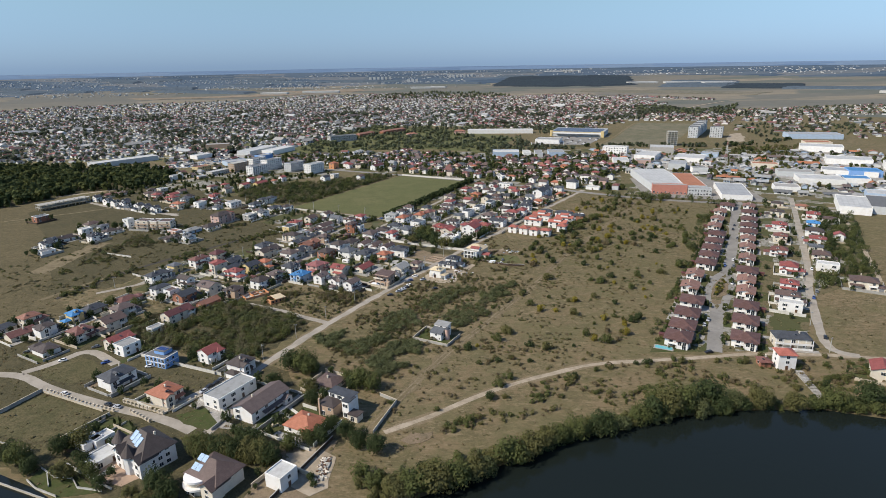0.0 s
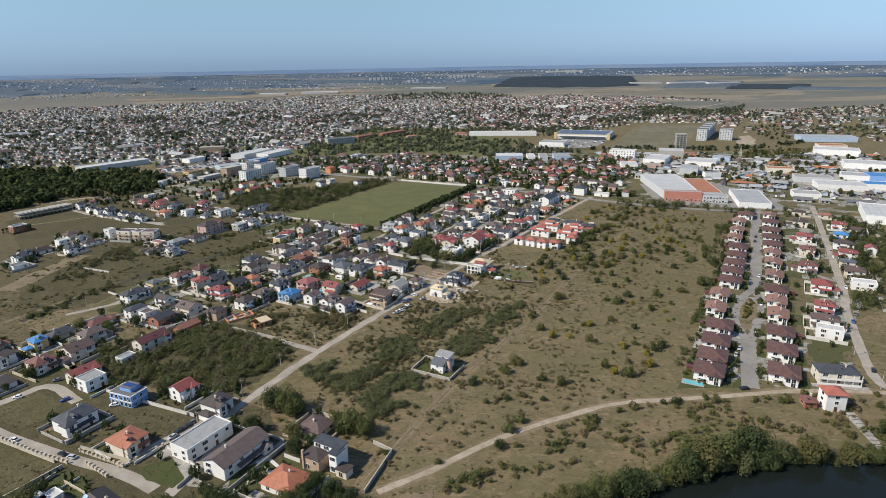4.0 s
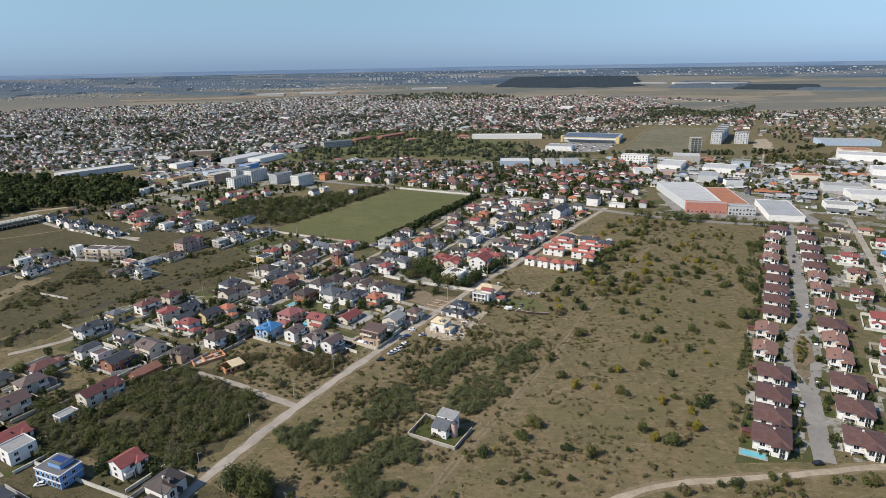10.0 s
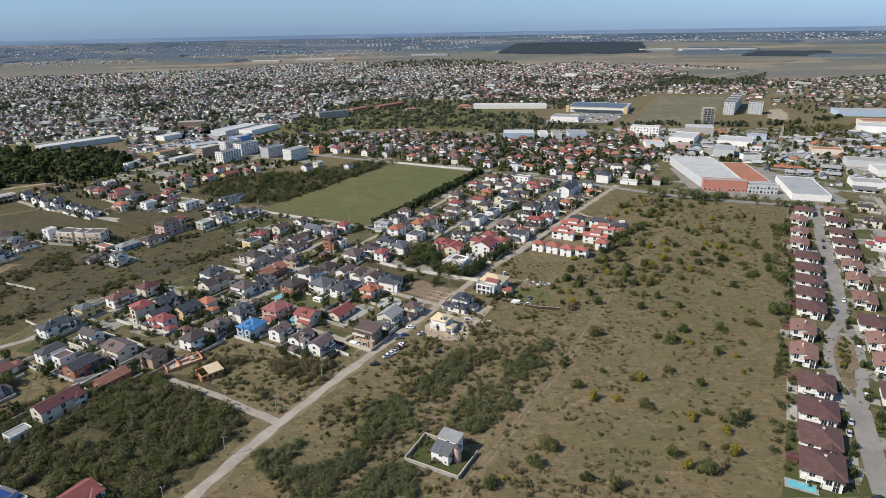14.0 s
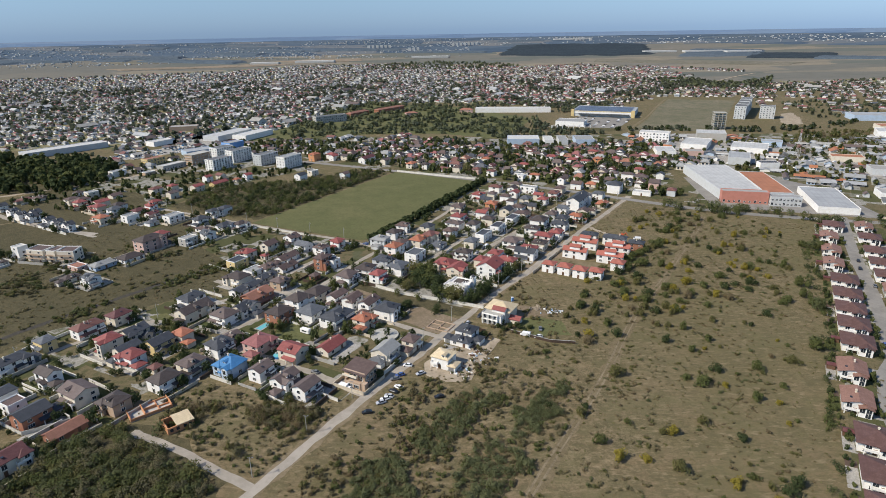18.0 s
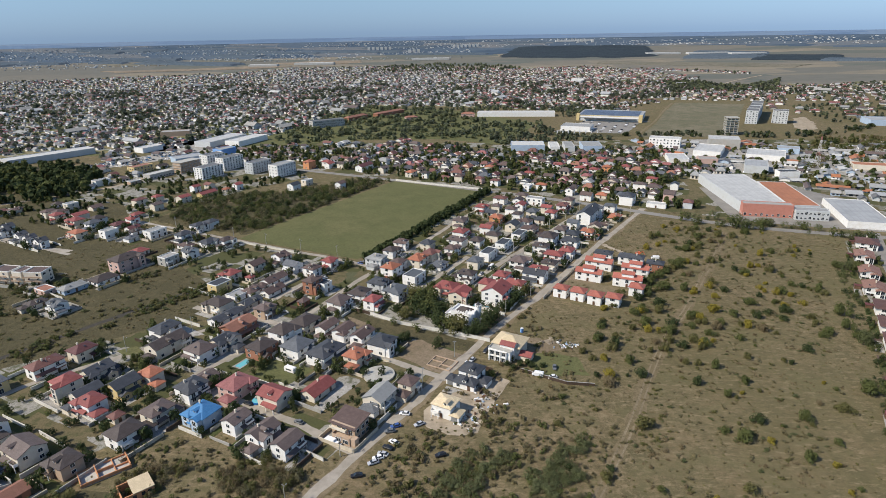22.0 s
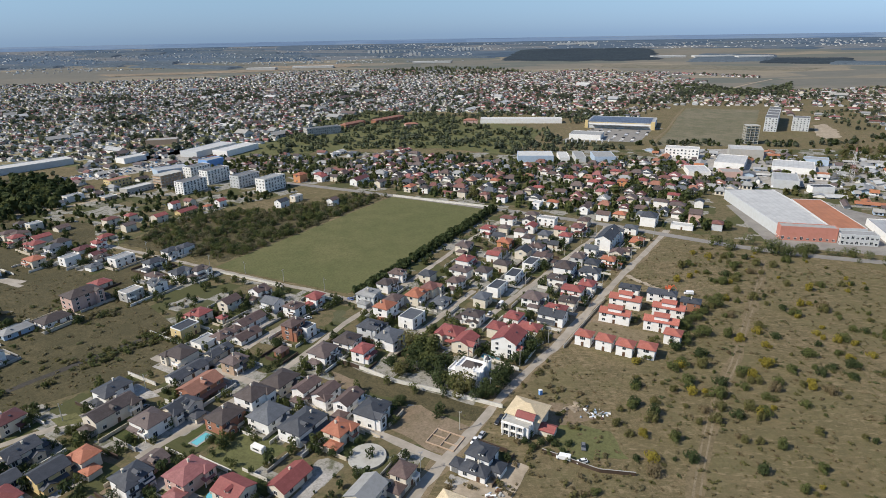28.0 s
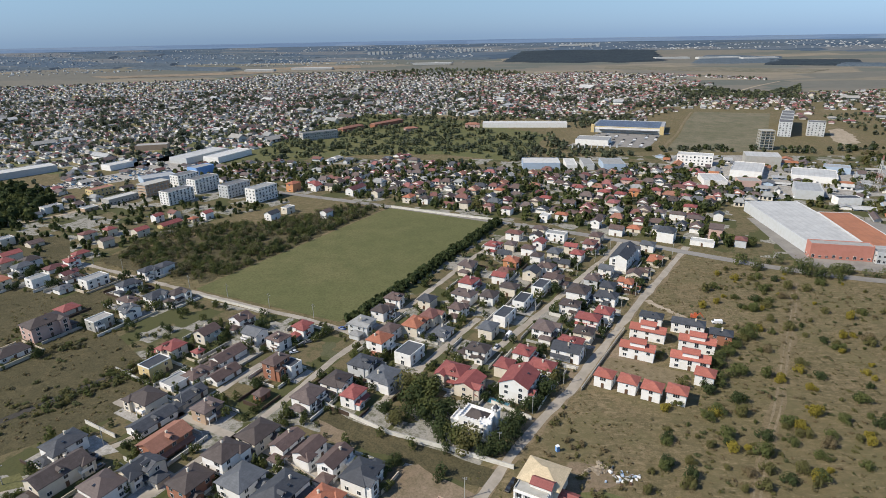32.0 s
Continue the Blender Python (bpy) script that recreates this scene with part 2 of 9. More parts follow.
def fields(name, tones, pale, sx, sy):
    """Far fields: long patches lying side by side across the plain, in crop or haze tones."""
    m, t, b = material(name)
    pos = t.nodes.new("ShaderNodeNewGeometry").outputs["Position"]
    mp = t.nodes.new("ShaderNodeMapping")
    mp.inputs["Scale"].default_value = (sx, sy, 0)
    t.links.new(pos, mp.inputs["Vector"])
    vo = node(t, "ShaderNodeTexVoronoi", Scale=1.0, Randomness=0.9)
    vo.distance = "CHEBYCHEV"
    t.links.new(mp.outputs[0], vo.inputs["Vector"])
    s = t.nodes.new("ShaderNodeSeparateColor")
    t.links.new(vo.outputs["Color"], s.inputs[0])
    c = mixed(t, ranged(t, s.outputs[0], 0.25, 0.75), tones[0], tones[1])
    c = mixed(t, ranged(t, s.outputs[1], 0.55, 0.62), c, tones[2])
    c = mixed(t, ranged(t, s.outputs[2], 0.78, 0.82), c, pale)
    c = mixed(t, ranged(t, noise_of(t, 2.2, 5, 0.7, mp.outputs[0]), 0.42, 0.68, 0, 0.75), c, tones[1])
    c = mixed(t, ranged(t, noise_of(t, 0.02, 5, 0.75), 0.45, 0.7, 0, 0.35), c, tuple(k * 0.7 for k in tones[2]))
    t.links.new(c, b.inputs["Base Color"])
    b.inputs["Roughness"].default_value = 0.95
    b.inputs["Specular IOR Level"].default_value = 0.1
    return m


FARFIELD = fields("far_stubble_fields", ((0.175, 0.16, 0.128), (0.148, 0.143, 0.12), (0.118, 0.127, 0.108)), (0.235, 0.20, 0.145), 0.0022, 0.006)
# air haze painted as blue base colour, bluest and palest at the horizon
DISTANT = fields("haze_tinted_plain", ((0.072, 0.102, 0.136), (0.090, 0.118, 0.145), (0.052, 0.080, 0.112)), (0.155, 0.158, 0.155), 0.0026, 0.005)
HORIZON = fields("haze_tinted_horizon", ((0.125, 0.190, 0.275), (0.14, 0.205, 0.295), (0.11, 0.17, 0.255)), (0.16, 0.22, 0.29), 0.0016, 0.003)
DRYFIELD = soil("bare_dry_field", (0.205, 0.178, 0.122), (0.165, 0.150, 0.098), (0.118, 0.118, 0.070), 0.012, 0.06, 0.4, 0.3, speck=0.5)
STRAW = soil("stubble_field", (0.30, 0.235, 0.165), (0.26, 0.205, 0.15), (0.21, 0.175, 0.125), 0.004, 0.01, 0.05, 0.1)
FALLOW = soil("fallow_field", (0.205, 0.18, 0.135), (0.18, 0.165, 0.125), (0.15, 0.145, 0.105), 0.004, 0.01, 0.05, 0.1)
POOL, _t, _b = material("pool_water")
_b.inputs["Base Color"].default_value = (0.13, 0.43, 0.47, 1)
_b.inputs["Roughness"].default_value = 0.08
WATER, _t, _b = material("lake_water")
_b.inputs["Base Color"].default_value = (0.010, 0.014, 0.012, 1)
_b.inputs["Roughness"].default_value = 0.1
_b.inputs["Specular IOR Level"].default_value = 0.16
bumped(_t, _b, noise_of(_t, 0.9, 4), 0.12, 0.05)


def plots(name, k=1.0):
    """Ground of the built-up quarters: gardens, paving and earth, plot by plot."""
    tone = lambda *c: tuple(q * k for q in c)
    m, t, b = material(name)
    pos = t.nodes.new("ShaderNodeNewGeometry").outputs["Position"]
    mp = t.nodes.new("ShaderNodeMapping")
    mp.inputs["Rotation"].default_value = (0, 0, -radians(61))
    t.links.new(pos, mp.inputs["Vector"])
    v = node(t, "ShaderNodeTexVoronoi", Scale=0.075, Randomness=0.7)
    v.distance = "CHEBYCHEV"
    t.links.new(mp.outputs[0], v.inputs["Vector"])
    s = t.nodes.new("ShaderNodeSeparateColor")
    t.links.new(v.outputs["Color"], s.inputs[0])
    c = mixed(t, ranged(t, s.outputs[0], 0.40, 0.46), tone(0.080, 0.083, 0.036), tone(0.145, 0.118, 0.066))
    c = mixed(t, ranged(t, s.outputs[1], 0.68, 0.70), c, (0.30, 0.285, 0.25))
    c = mixed(t, ranged(t, noise_of(t, 0.25, 5, 0.7), 0.48, 0.62, 0, 0.8), c, tone(0.075, 0.080, 0.036))
    c = mixed(t, ranged(t, noise_of(t, 1.3, 4, 0.7), 0.45, 0.7, 0, 0.5), c, tone(0.05, 0.047, 0.026))
    t.links.new(c, b.inputs["Base Color"])
    b.inputs["Roughness"].default_value = 0.95
    b.inputs["Specular IOR Level"].default_value = 0.1
    return m


PLOTS = plots("garden_plots")
# same plots with brighter tones, standing for haze over the far town
FARPLOTS = plots("hazed_town_plots", 1.6)

# ---- mesh helpers ----
TURN = radians(61)
UX, UY = math.cos(TURN), math.sin(TURN)
rnd = random.Random(7)


def uv(u, v):
    """From the street grid (along, across) to the world."""
    return u * UX + v * UY, u * UY - v * UX


def to_uv(x, y):
    return x * UX + y * UY, x * UY - y * UX


def rise(x, y):
    """The plain is flat round the suburb and lifts very gently towards the horizon."""
    d = math.hypot(x, y - 140)
    return 0.0 if d < 1700 else 113.0 * ((d - 1700) / 3000) ** 1.75


def made(name, verts, faces, mats, index=None):
    me = bpy.data.meshes.new(name)
    me.from_pydata(verts, [], faces)
    for m in mats:
        me.materials.append(m)
    if index:
        me.polygons.foreach_set("material_index", index)
    me.update()
    return me


def part(name, me, parent, at=(0, 0, 0), turn=0.0, label=""):
    ob = new(name, me)
    ob.parent = parent
    ob.location = at
    ob.rotation_euler = (0, 0, turn)
    if label:
        ob["label"] = label
    return ob


def empty(name, x, y, z=0.0, turn=0.0):
    ob = new(name)
    ob.location, ob.rotation_euler = (x, y, z), (0, 0, turn)
    return ob


def box(x0, x1, y0, y1, z0, z1, base=0):
    v = [(x, y, z) for z in (z0, z1) for x, y in ((x0, y0), (x1, y0), (x1, y1), (x0, y1))]
    f = [(3, 2, 1, 0), (4, 5, 6, 7), (0, 1, 5, 4), (1, 2, 6, 5), (2, 3, 7, 6), (3, 0, 4, 7)]
    return v, [tuple(i + base for i in q) for q in f]


def boxes(name, rows, mat):
    v, f = [], []
    for r in rows:
        a, b = box(*r, base=len(v))
        v += a
        f += b
    return made(name, v, f, [mat] if not isinstance(mat, list) else mat)


def cylinder(name, r, h, n, mat, top=None, z0=0.0):
    top = r if top is None else top
    v = [(q * math.cos(i * math.tau / n), q * math.sin(i * math.tau / n), z) for q, z in ((r, z0), (top, z0 + h)) for i in range(n)]
    f = [(i, (i + 1) % n, n + (i + 1) % n, n + i) for i in range(n)] + [tuple(range(n))[::-1], tuple(range(n, 2 * n))]
    return made(name, v, f, [mat])


def slab(name, pts, z, mat, label="", category="", kind="structure"):
    """A flat piece of ground cover, 6 cm deep, over the ground sheet."""
    n = len(pts)
    v = [(x, y, rise(x, y) + z - q) for q in (0.0, 0.06 + z) for x, y in pts]
    f = [tuple(range(n)), *[(i, n + i, n + (i + 1) % n, (i + 1) % n) for i in range(n)]]
    area = sum(pts[i][0] * pts[(i + 1) % n][1] - pts[(i + 1) % n][0] * pts[i][1] for i in range(n))
    if area < 0:
        f = [q[::-1] for q in f]
    ob = new(name, made(name, v, f, [mat]))
    return tagged(ob, label, category, kind=kind)


def ragged(pts, reach=2.5, step=4.0):
    """An outline with an uneven, natural edge."""
    out = []
    for a, b in zip(pts, pts[1:] + pts[:1]):
        k = max(1, int(math.dist(a, b) / step))
        for i in range(k):
            x, y = a[0] + (b[0] - a[0]) * i / k, a[1] + (b[1] - a[1]) * i / k
            out.append((x + reach * noise.noise((x * 0.13, y * 0.13, 1.0)) * 1.6, y + reach * noise.noise((x * 0.13, y * 0.13, 8.0)) * 1.6))
    return out


def strip(name, pts, width, z, mat, label="", category="road", wobble=0.25):
    """A road along a line, smoothed, with slightly uneven edges."""
    for _ in range(2):
        q = [pts[0]]
        for a, b in zip(pts, pts[1:]):
            q += [(a[0] * 0.75 + b[0] * 0.25, a[1] * 0.75 + b[1] * 0.25), (a[0] * 0.25 + b[0] * 0.75, a[1] * 0.25 + b[1] * 0.75)]
        pts = q + [pts[-1]]
    fine = []
    for a, b in zip(pts, pts[1:]):
        k = max(1, int(math.dist(a, b) / 5))
        fine += [(a[0] + (b[0] - a[0]) * i / k, a[1] + (b[1] - a[1]) * i / k) for i in range(k)]
    fine.append(pts[-1])
    v, f = [], []
    for i, p in enumerate(fine):
        a, b = fine[max(i - 1, 0)], fine[min(i + 1, len(fine) - 1)]
        dx, dy = b[0] - a[0], b[1] - a[1]
        s = math.hypot(dx, dy) or 1
        for sg in (-1, 1):
            e = sg * (width / 2 + rnd.uniform(-wobble, wobble))
            x, y = p[0] - dy / s * e, p[1] + dx / s * e
            v.append((x, y, rise(x, y) + z))
        if i:
            k = 2 * i
            f.append((k - 2, k, k + 1, k - 1)[::-1])
    ob = new(name, made(name, v, f, [mat]))
    return tagged(ob, label, category, kind="structure")


def inside(x, y, poly):
    c = False
    for (x0, y0), (x1, y1) in zip(poly, poly[1:] + poly[:1]):
        if (y0 > y) != (y1 > y) and x < (x1 - x0) * (y - y0) / (y1 - y0) + x0:
            c = not c
    return c


def off_line(x, y, pts):
    """Distance from a point to a line of points."""
    best = 1e9
    for a, b in zip(pts, pts[1:]):
        dx, dy = b[0] - a[0], b[1] - a[1]
        t = max(0, min(1, ((x - a[0]) * dx + (y - a[1]) * dy) / (dx * dx + dy * dy)))
        best = min(best, math.hypot(x - a[0] - t * dx, y - a[1] - t * dy))
    return best


def leaf_cloud(seed, n, size, lobes, spread=(1, 1, 1), low=0.15):
    """A crown: many small bent leaf clumps set over several uneven lobes."""
    r = random.Random(seed)
    v, f = [], []
    cs = [(r.uniform(-0.5, 0.5), r.uniform(-0.5, 0.5), r.uniform(0.3, 0.75), r.uniform(0.32, 0.55)) for _ in range(lobes)]
    for _ in range(n):
        cx, cy, cz, cr = cs[r.randrange(lobes)]
        d = Vector((r.gauss(0, 1), r.gauss(0, 1), r.gauss(0.25, 1))).normalized()
        q = cr * r.uniform(0.72, 1.04)
        p = Vector((cx, cy, cz)) + d * q
        if p.z < low:
            p.z = low + r.random() * 0.1
        nrm = (d + Vector((r.gauss(0, 0.2), r.gauss(0, 0.2), r.gauss(0.4, 0.2)))).normalized()
        a = nrm.orthogonal().normalized()
        a.rotate(Matrix.Rotation(r.uniform(0, 6.28), 3, nrm))
        b = nrm.cross(a)
        s = size * r.uniform(0.6, 1.3)
        k = len(v)
        for i, j, h in ((-1, -0.7, -0.2), (0.9, -1, 0), (1, 0.8, -0.25), (-0.8, 1, 0.1)):
            w = p + a * s * i + b * s * j + nrm * s * h
            v.append((w.x * spread[0], w.y * spread[1], w.z * spread[2]))
        f.append((k, k + 1, k + 2, k + 3))
    return v, f


def batch(name, template, places, mats, label, category, kinds=None):
    """Many small far things as one piece of stuff: places are x, y, z, sx, sy, sz, turn."""
    tv, tf = np.array(template[0]), template[1]
    p = np.array(places)
    c, s = np.cos(p[:, 6])[:, None], np.sin(p[:, 6])[:, None]
    x, y = tv[None, :, 0] * p[:, 3:4], tv[None, :, 1] * p[:, 4:5]
    v = np.stack([x * c - y * s + p[:, 0:1], x * s + y * c + p[:, 1:2], tv[None, :, 2] * p[:, 5:6] + p[:, 2:3]], 2).reshape(-1, 3)
    n = len(tv)
    faces = []
    index = []
    for i in range(len(p)):
        faces += [tuple(k + i * n for k in q) for q in tf]
        if kinds is not None:
            index += kinds(i)
    ob = new(name, made(name, v.tolist(), faces, mats, index or None))
    return tagged(ob, label, category, kind="stuff")

# ---- ground, lake, roads ----
rings = [0, 40, 80, 120, 160, 200, 250, 300, 370, 450, 550, 650, 800, 950, 1150, 1400, 1700]
while rings[-1] < 4700:
    rings.append(rings[-1] + 50)
N = 240
gv = [(0.0, 140.0, 0.0)]
for q in rings[1:]:
    for i in range(N):
        x, y = q * math.cos(i * math.tau / N), 140 + q * math.sin(i * math.tau / N)
        gv.append((x, y, rise(x, y)))
gf, gi = [(0, 1 + i, 1 + (i + 1) % N) for i in range(N)], [0] * N


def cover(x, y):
    """Which ground lies at a place: 0 grass, 1 far fields, 2 haze-blue distant plain, 3 haze-blue horizon, 4 haze-paled
    gardens of the far town.
    """
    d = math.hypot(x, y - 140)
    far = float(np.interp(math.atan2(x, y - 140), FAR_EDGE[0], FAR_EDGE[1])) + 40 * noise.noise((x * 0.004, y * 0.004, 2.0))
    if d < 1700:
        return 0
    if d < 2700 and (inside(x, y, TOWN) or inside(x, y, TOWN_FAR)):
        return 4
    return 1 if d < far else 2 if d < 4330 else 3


# how far the stubble plain reaches, by direction
FAR_EDGE = ((-0.61, -0.51, -0.41, -0.23, -0.08, 0.09, 0.25, 0.35, 0.49, 0.60), (3132, 3290, 3266, 3149, 3216, 3138, 3500, 3654, 3571, 3460))


TOWN = [(-330, 1000), (-240, 1150), (-220, 1300), (-168, 1460), (120, 1400), (380, 1500), (740, 1560), (1000, 1540), (1250, 1500), (1300, 1800), (740, 1720), (600, 1900),
        (330, 2000), (-200, 2000), (-620, 2030), (-1000, 1850), (-1300, 1500), (-900, 960), (-480, 950)]
TOWN_FAR = [(600, 1900), (330, 2000), (-200, 2000), (-620, 2030), (-1000, 1850), (-1300, 1500), (-1700, 1750), (-1438, 2215), (-1260, 2284), (-1055, 2370), (-791, 2457), (-603, 2700),
            (-205, 2740), (25, 2595), (314, 2504), (544, 2549), (700, 2355), (760, 2000)]
for k in range(len(rings) - 2):
    for i in range(N):
        a, b = 1 + k * N + i, 1 + k * N + (i + 1) % N
        gf.append((a, a + N, b + N, b))
        gi.append(cover(gv[a][0], gv[a][1]))
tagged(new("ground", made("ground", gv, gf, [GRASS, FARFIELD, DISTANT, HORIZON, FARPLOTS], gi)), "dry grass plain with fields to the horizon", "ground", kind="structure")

LAKE = [(-10, 170), (2, 176), (23, 188), (47, 201), (67, 208), (86, 214), (124, 220), (161, 220), (184, 212), (300, 190), (420, 40), (420, -300),
        (-420, -300), (-420, 120), (-260, 170), (-168, 186.5), (-150, 178.5), (-141, 173), (-110, 164), (-70, 160), (-40, 163)]
slab("water", LAKE, 0.10, WATER, "dark still lake water", "lake")
FIELD = [(-159, 615), (-63, 568), (37.6, 744), (-55, 791)]
slab("green_field", FIELD, 0.05, MEADOW, "mown green field behind a hedge", "field")
MAIN = [(-104, 236), (-97, 257), (-69, 317), (-29.4, 382), (6.7, 440), (19, 461.5), (33, 482), (48.8, 502), (61.8, 522.5), (76.6, 545.5), (92.3, 569.6), (112.2, 599.8), (129, 623.3), (147, 650.6), (165.4, 678)]
GRAVEL = [(-25.6, 209), (-4.7, 221), (21.4, 240.7), (57, 256.5), (74, 263.6), (106.6, 265.8), (135.4, 268.6), (160, 271.5), (190.6, 268.8), (220.8, 263.5), (330, 240)]
RIGHT = [(209.9, 266.4), (203.3, 269.0), (200.2, 274.1), (202.2, 283.6), (210.7, 302.6), (225.8, 332.7), (245.0, 370.9), (247, 369.7), (278, 429), (310, 491), (348.5, 566), (375, 620)]
ESTATE = [(139.5, 274), (151.0, 299), (162, 321)]
ESTATE_FAR = [(202, 395), (210, 409), (232.7, 449.6), (273.9, 535.8), (304.3, 591.5), (312, 606)]
CROSS = [(420, 560), (330, 590), (256, 612), (208, 634), (160, 667), (124, 694), (36, 745), (-55, 795), (-168, 852), (-330, 930)]
LANES_NEAR = [[(-69, 318), (-86, 328), (-103, 339), (-125, 349)],
    [(-235, 372), (-207, 392), (-195, 413), (-184, 425), (-150, 450), (-116, 481), (-90, 530)],
    [(-36, 370), (-52, 382), (-67, 392), (-86, 402), (-104, 412)],
    [(0, 417), (-27, 434), (-56, 454), (-84, 470), (-140, 500)],
    [(-118, 424), (-105, 443), (-90.6, 466), (-75, 491), (-65, 517), (-48, 549)],
    [(-33, 492), (-29.6, 498.4), (-8, 536), (12, 570)]]
LANES_MIDDLE = [[(4, 517), (11, 525), (26, 547), (56, 589), (86, 635), (110, 668), (124, 694)],
    [(-260, 664), (-158, 610), (-108, 585), (-62, 561), (-48, 549)],
    [(-48, 549), (-33, 574), (-9, 620), (10, 658), (59, 738)],
    [(-440, 680), (-411, 663), (-364, 634), (-270, 586)],
    [(-146, 497), (-116, 481)]]
LANES = LANES_NEAR + LANES_MIDDLE
NEAR = [[(-240, 262), (-212, 263.5), (-191, 249), (-149, 231), (-122, 221.5), (-106, 212)],
        [(-212, 264), (-201, 274.6), (-192.6, 290), (-169, 271.6)],
        [(-127, 226), (-116, 240), (-106, 252), (-100, 258)],
        [(-100, 209), (-93, 230), (-92.8, 240)]]
FARTRACK = [(382, 546), (342.5, 463), (292.7, 367.5)]
DOUBLE = [(-33, 209), (-20, 236), (-11, 254), (-2, 272), (9, 290), (18.5, 304), (36, 333), (61, 373), (75, 398), (88, 424), (109, 460), (128, 485), (152, 525), (179, 566), (205, 612)]
strip("road_shoulder", MAIN, 7.2, 0.055, TRACK, "trodden dusty shoulder of the street", wobble=1.5)
strip("road_shoulder", GRAVEL, 4.8, 0.055, TRACK, "trodden dusty shoulder of the lake road", wobble=0.9)
road = strip("road_main", MAIN, 4.3, 0.09, STREET, "pale dusty suburban street", wobble=0.6)
strip("ditch", [(-257, 363), (-238, 415), (-203, 463), (-168, 505), (-118, 565)], 3.8, 0.06, DARKTRACK, "dark narrow drainage ditch track", "ditch", 0.4)
strip("dirt_strip", [(-303, 415), (-302, 442), (-299, 468), (-296, 494)], 15.0, 0.06, STRIPGRASS, "broad pale dirt strip", "track", 1.2)
strip("dirt_strip", [(-266, 362), (-254, 386), (-240, 411)], 3.4, 0.065, STRIPGRASS, "pale dirt track", "track", 0.4)
strip("road_lake", GRAVEL, 2.9, 0.08, DIRT, "pale dirt road along the lake", wobble=0.4)
strip("road_right", RIGHT, 4.8, 0.09, STREET, "pale concrete street between houses")
strip("road_estate", ESTATE, 7.6, 0.09, ASPHALT, "grey asphalt street of a terrace estate", wobble=0.02)
strip("road_estate_far", ESTATE_FAR, 7.2, 0.09, ASPHALT, "grey asphalt street of a terrace estate", wobble=0.02)
strip("road_estate_loop_left", [(160.5, 319), (163.5, 333), (166.5, 347), (175.5, 363), (188, 382), (199, 392), (203, 397)], 4.8, 0.095, ASPHALT, "grey asphalt street round a planted island", wobble=0.02)
strip("road_estate_loop_right", [(160.5, 319), (168, 327), (177.5, 343), (189, 361), (197, 379), (201, 389), (203, 397)], 4.8, 0.1, ASPHALT, "grey asphalt street round a planted island", wobble=0.02)
strip("road_cross", CROSS, 8.0, 0.10, ASPHALT, "grey asphalt through road", wobble=0.05)
for pts in LANES:
    strip("lane", pts, 3.6, 0.08, STREET, "pale dusty lane between garden walls", wobble=0.45)
for pts in NEAR:
    strip("lane", pts, 5.0, 0.08, STREET, "pale paved lane between villas", wobble=0.1)
strip("track_right", FARTRACK, 3.0, 0.07, DIRT, "narrow pale dirt track")
strip("field_track", DOUBLE, 5.6, 0.035, BAND, "worn brown track across the dry field", "track", 1.3)
for off in (-1.05, 1.05):
    strip("wheel_rut", [(x + off * UY, y - off * UX) for x, y in DOUBLE], 0.75, 0.05, RUT, "worn wheel rut across the dry field", "track", 0.2)
LINES = [MAIN, GRAVEL, RIGHT, ESTATE, ESTATE_FAR, CROSS, *LANES, *NEAR]

# ground of the built-up quarters
VILLAGE = [(-47, 368), (-2, 440), (41, 515), (83, 575), (150, 660), (100, 700), (40, 735), (-60, 560), (-160, 605), (-190, 570), (-120, 500), (-215, 430),
           (-225, 380), (-150, 360), (-110, 395)]
slab("village_plots", VILLAGE, 0.03, PLOTS, "gardens and yards between houses", "gardens")
slab("village_left_plots", [(-420, 690), (-440, 610), (-330, 480), (-250, 520), (-190, 560), (-170, 600), (-260, 655), (-300, 720), (-400, 740)], 0.03, UNDERGROWTH, "gardens and yards", "gardens")
slab("estate_plots", [(107, 276), (150, 274), (190, 274), (330, 560), (335, 590), (280, 590), (256, 543), (206, 439), (180, 397), (136, 322)], 0.03, PLOTS, "gardens of a terrace estate", "gardens")
slab("right_plots", [(188, 275), (215, 318), (375, 590), (335, 590)], 0.032, PLOTS, "gardens of a street", "gardens")
slab("right_plots", [(235, 345), (300, 380), (400, 560), (375, 590)], 0.032, PLOTS, "gardens of a street", "gardens")
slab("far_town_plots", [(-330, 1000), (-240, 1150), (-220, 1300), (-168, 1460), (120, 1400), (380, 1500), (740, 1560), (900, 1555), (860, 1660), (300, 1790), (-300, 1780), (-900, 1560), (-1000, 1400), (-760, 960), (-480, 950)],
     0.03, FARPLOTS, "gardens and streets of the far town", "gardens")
slab("belt_meadow", [(-376, 1107), (-330, 1000), (-275, 1001), (-114, 1043), (-11, 1040), (80, 985), (150, 1180), (7, 1380), (-168, 1452), (-319, 1304), (-414, 1371)], 0.045, MEADOW, "green meadow between tree belts", "field")
slab("old_village_plots", [(-330, 938), (-168, 859), (36, 752), (160, 675), (420, 568), (640, 600), (700, 760), (560, 985), (200, 1010), (-60, 1000), (-330, 1120), (-430, 1010)],
     0.03, PLOTS, "gardens of the village beyond the road", "gardens")
slab("wild_strip", ragged([(-60, 481), (-36, 464), (8, 442), (14, 450), (-5, 461), (-27, 472), (-56, 490)], 1.0, 3), 0.06, UNDERGROWTH, "wild grass strip in front of a wall", "grass")
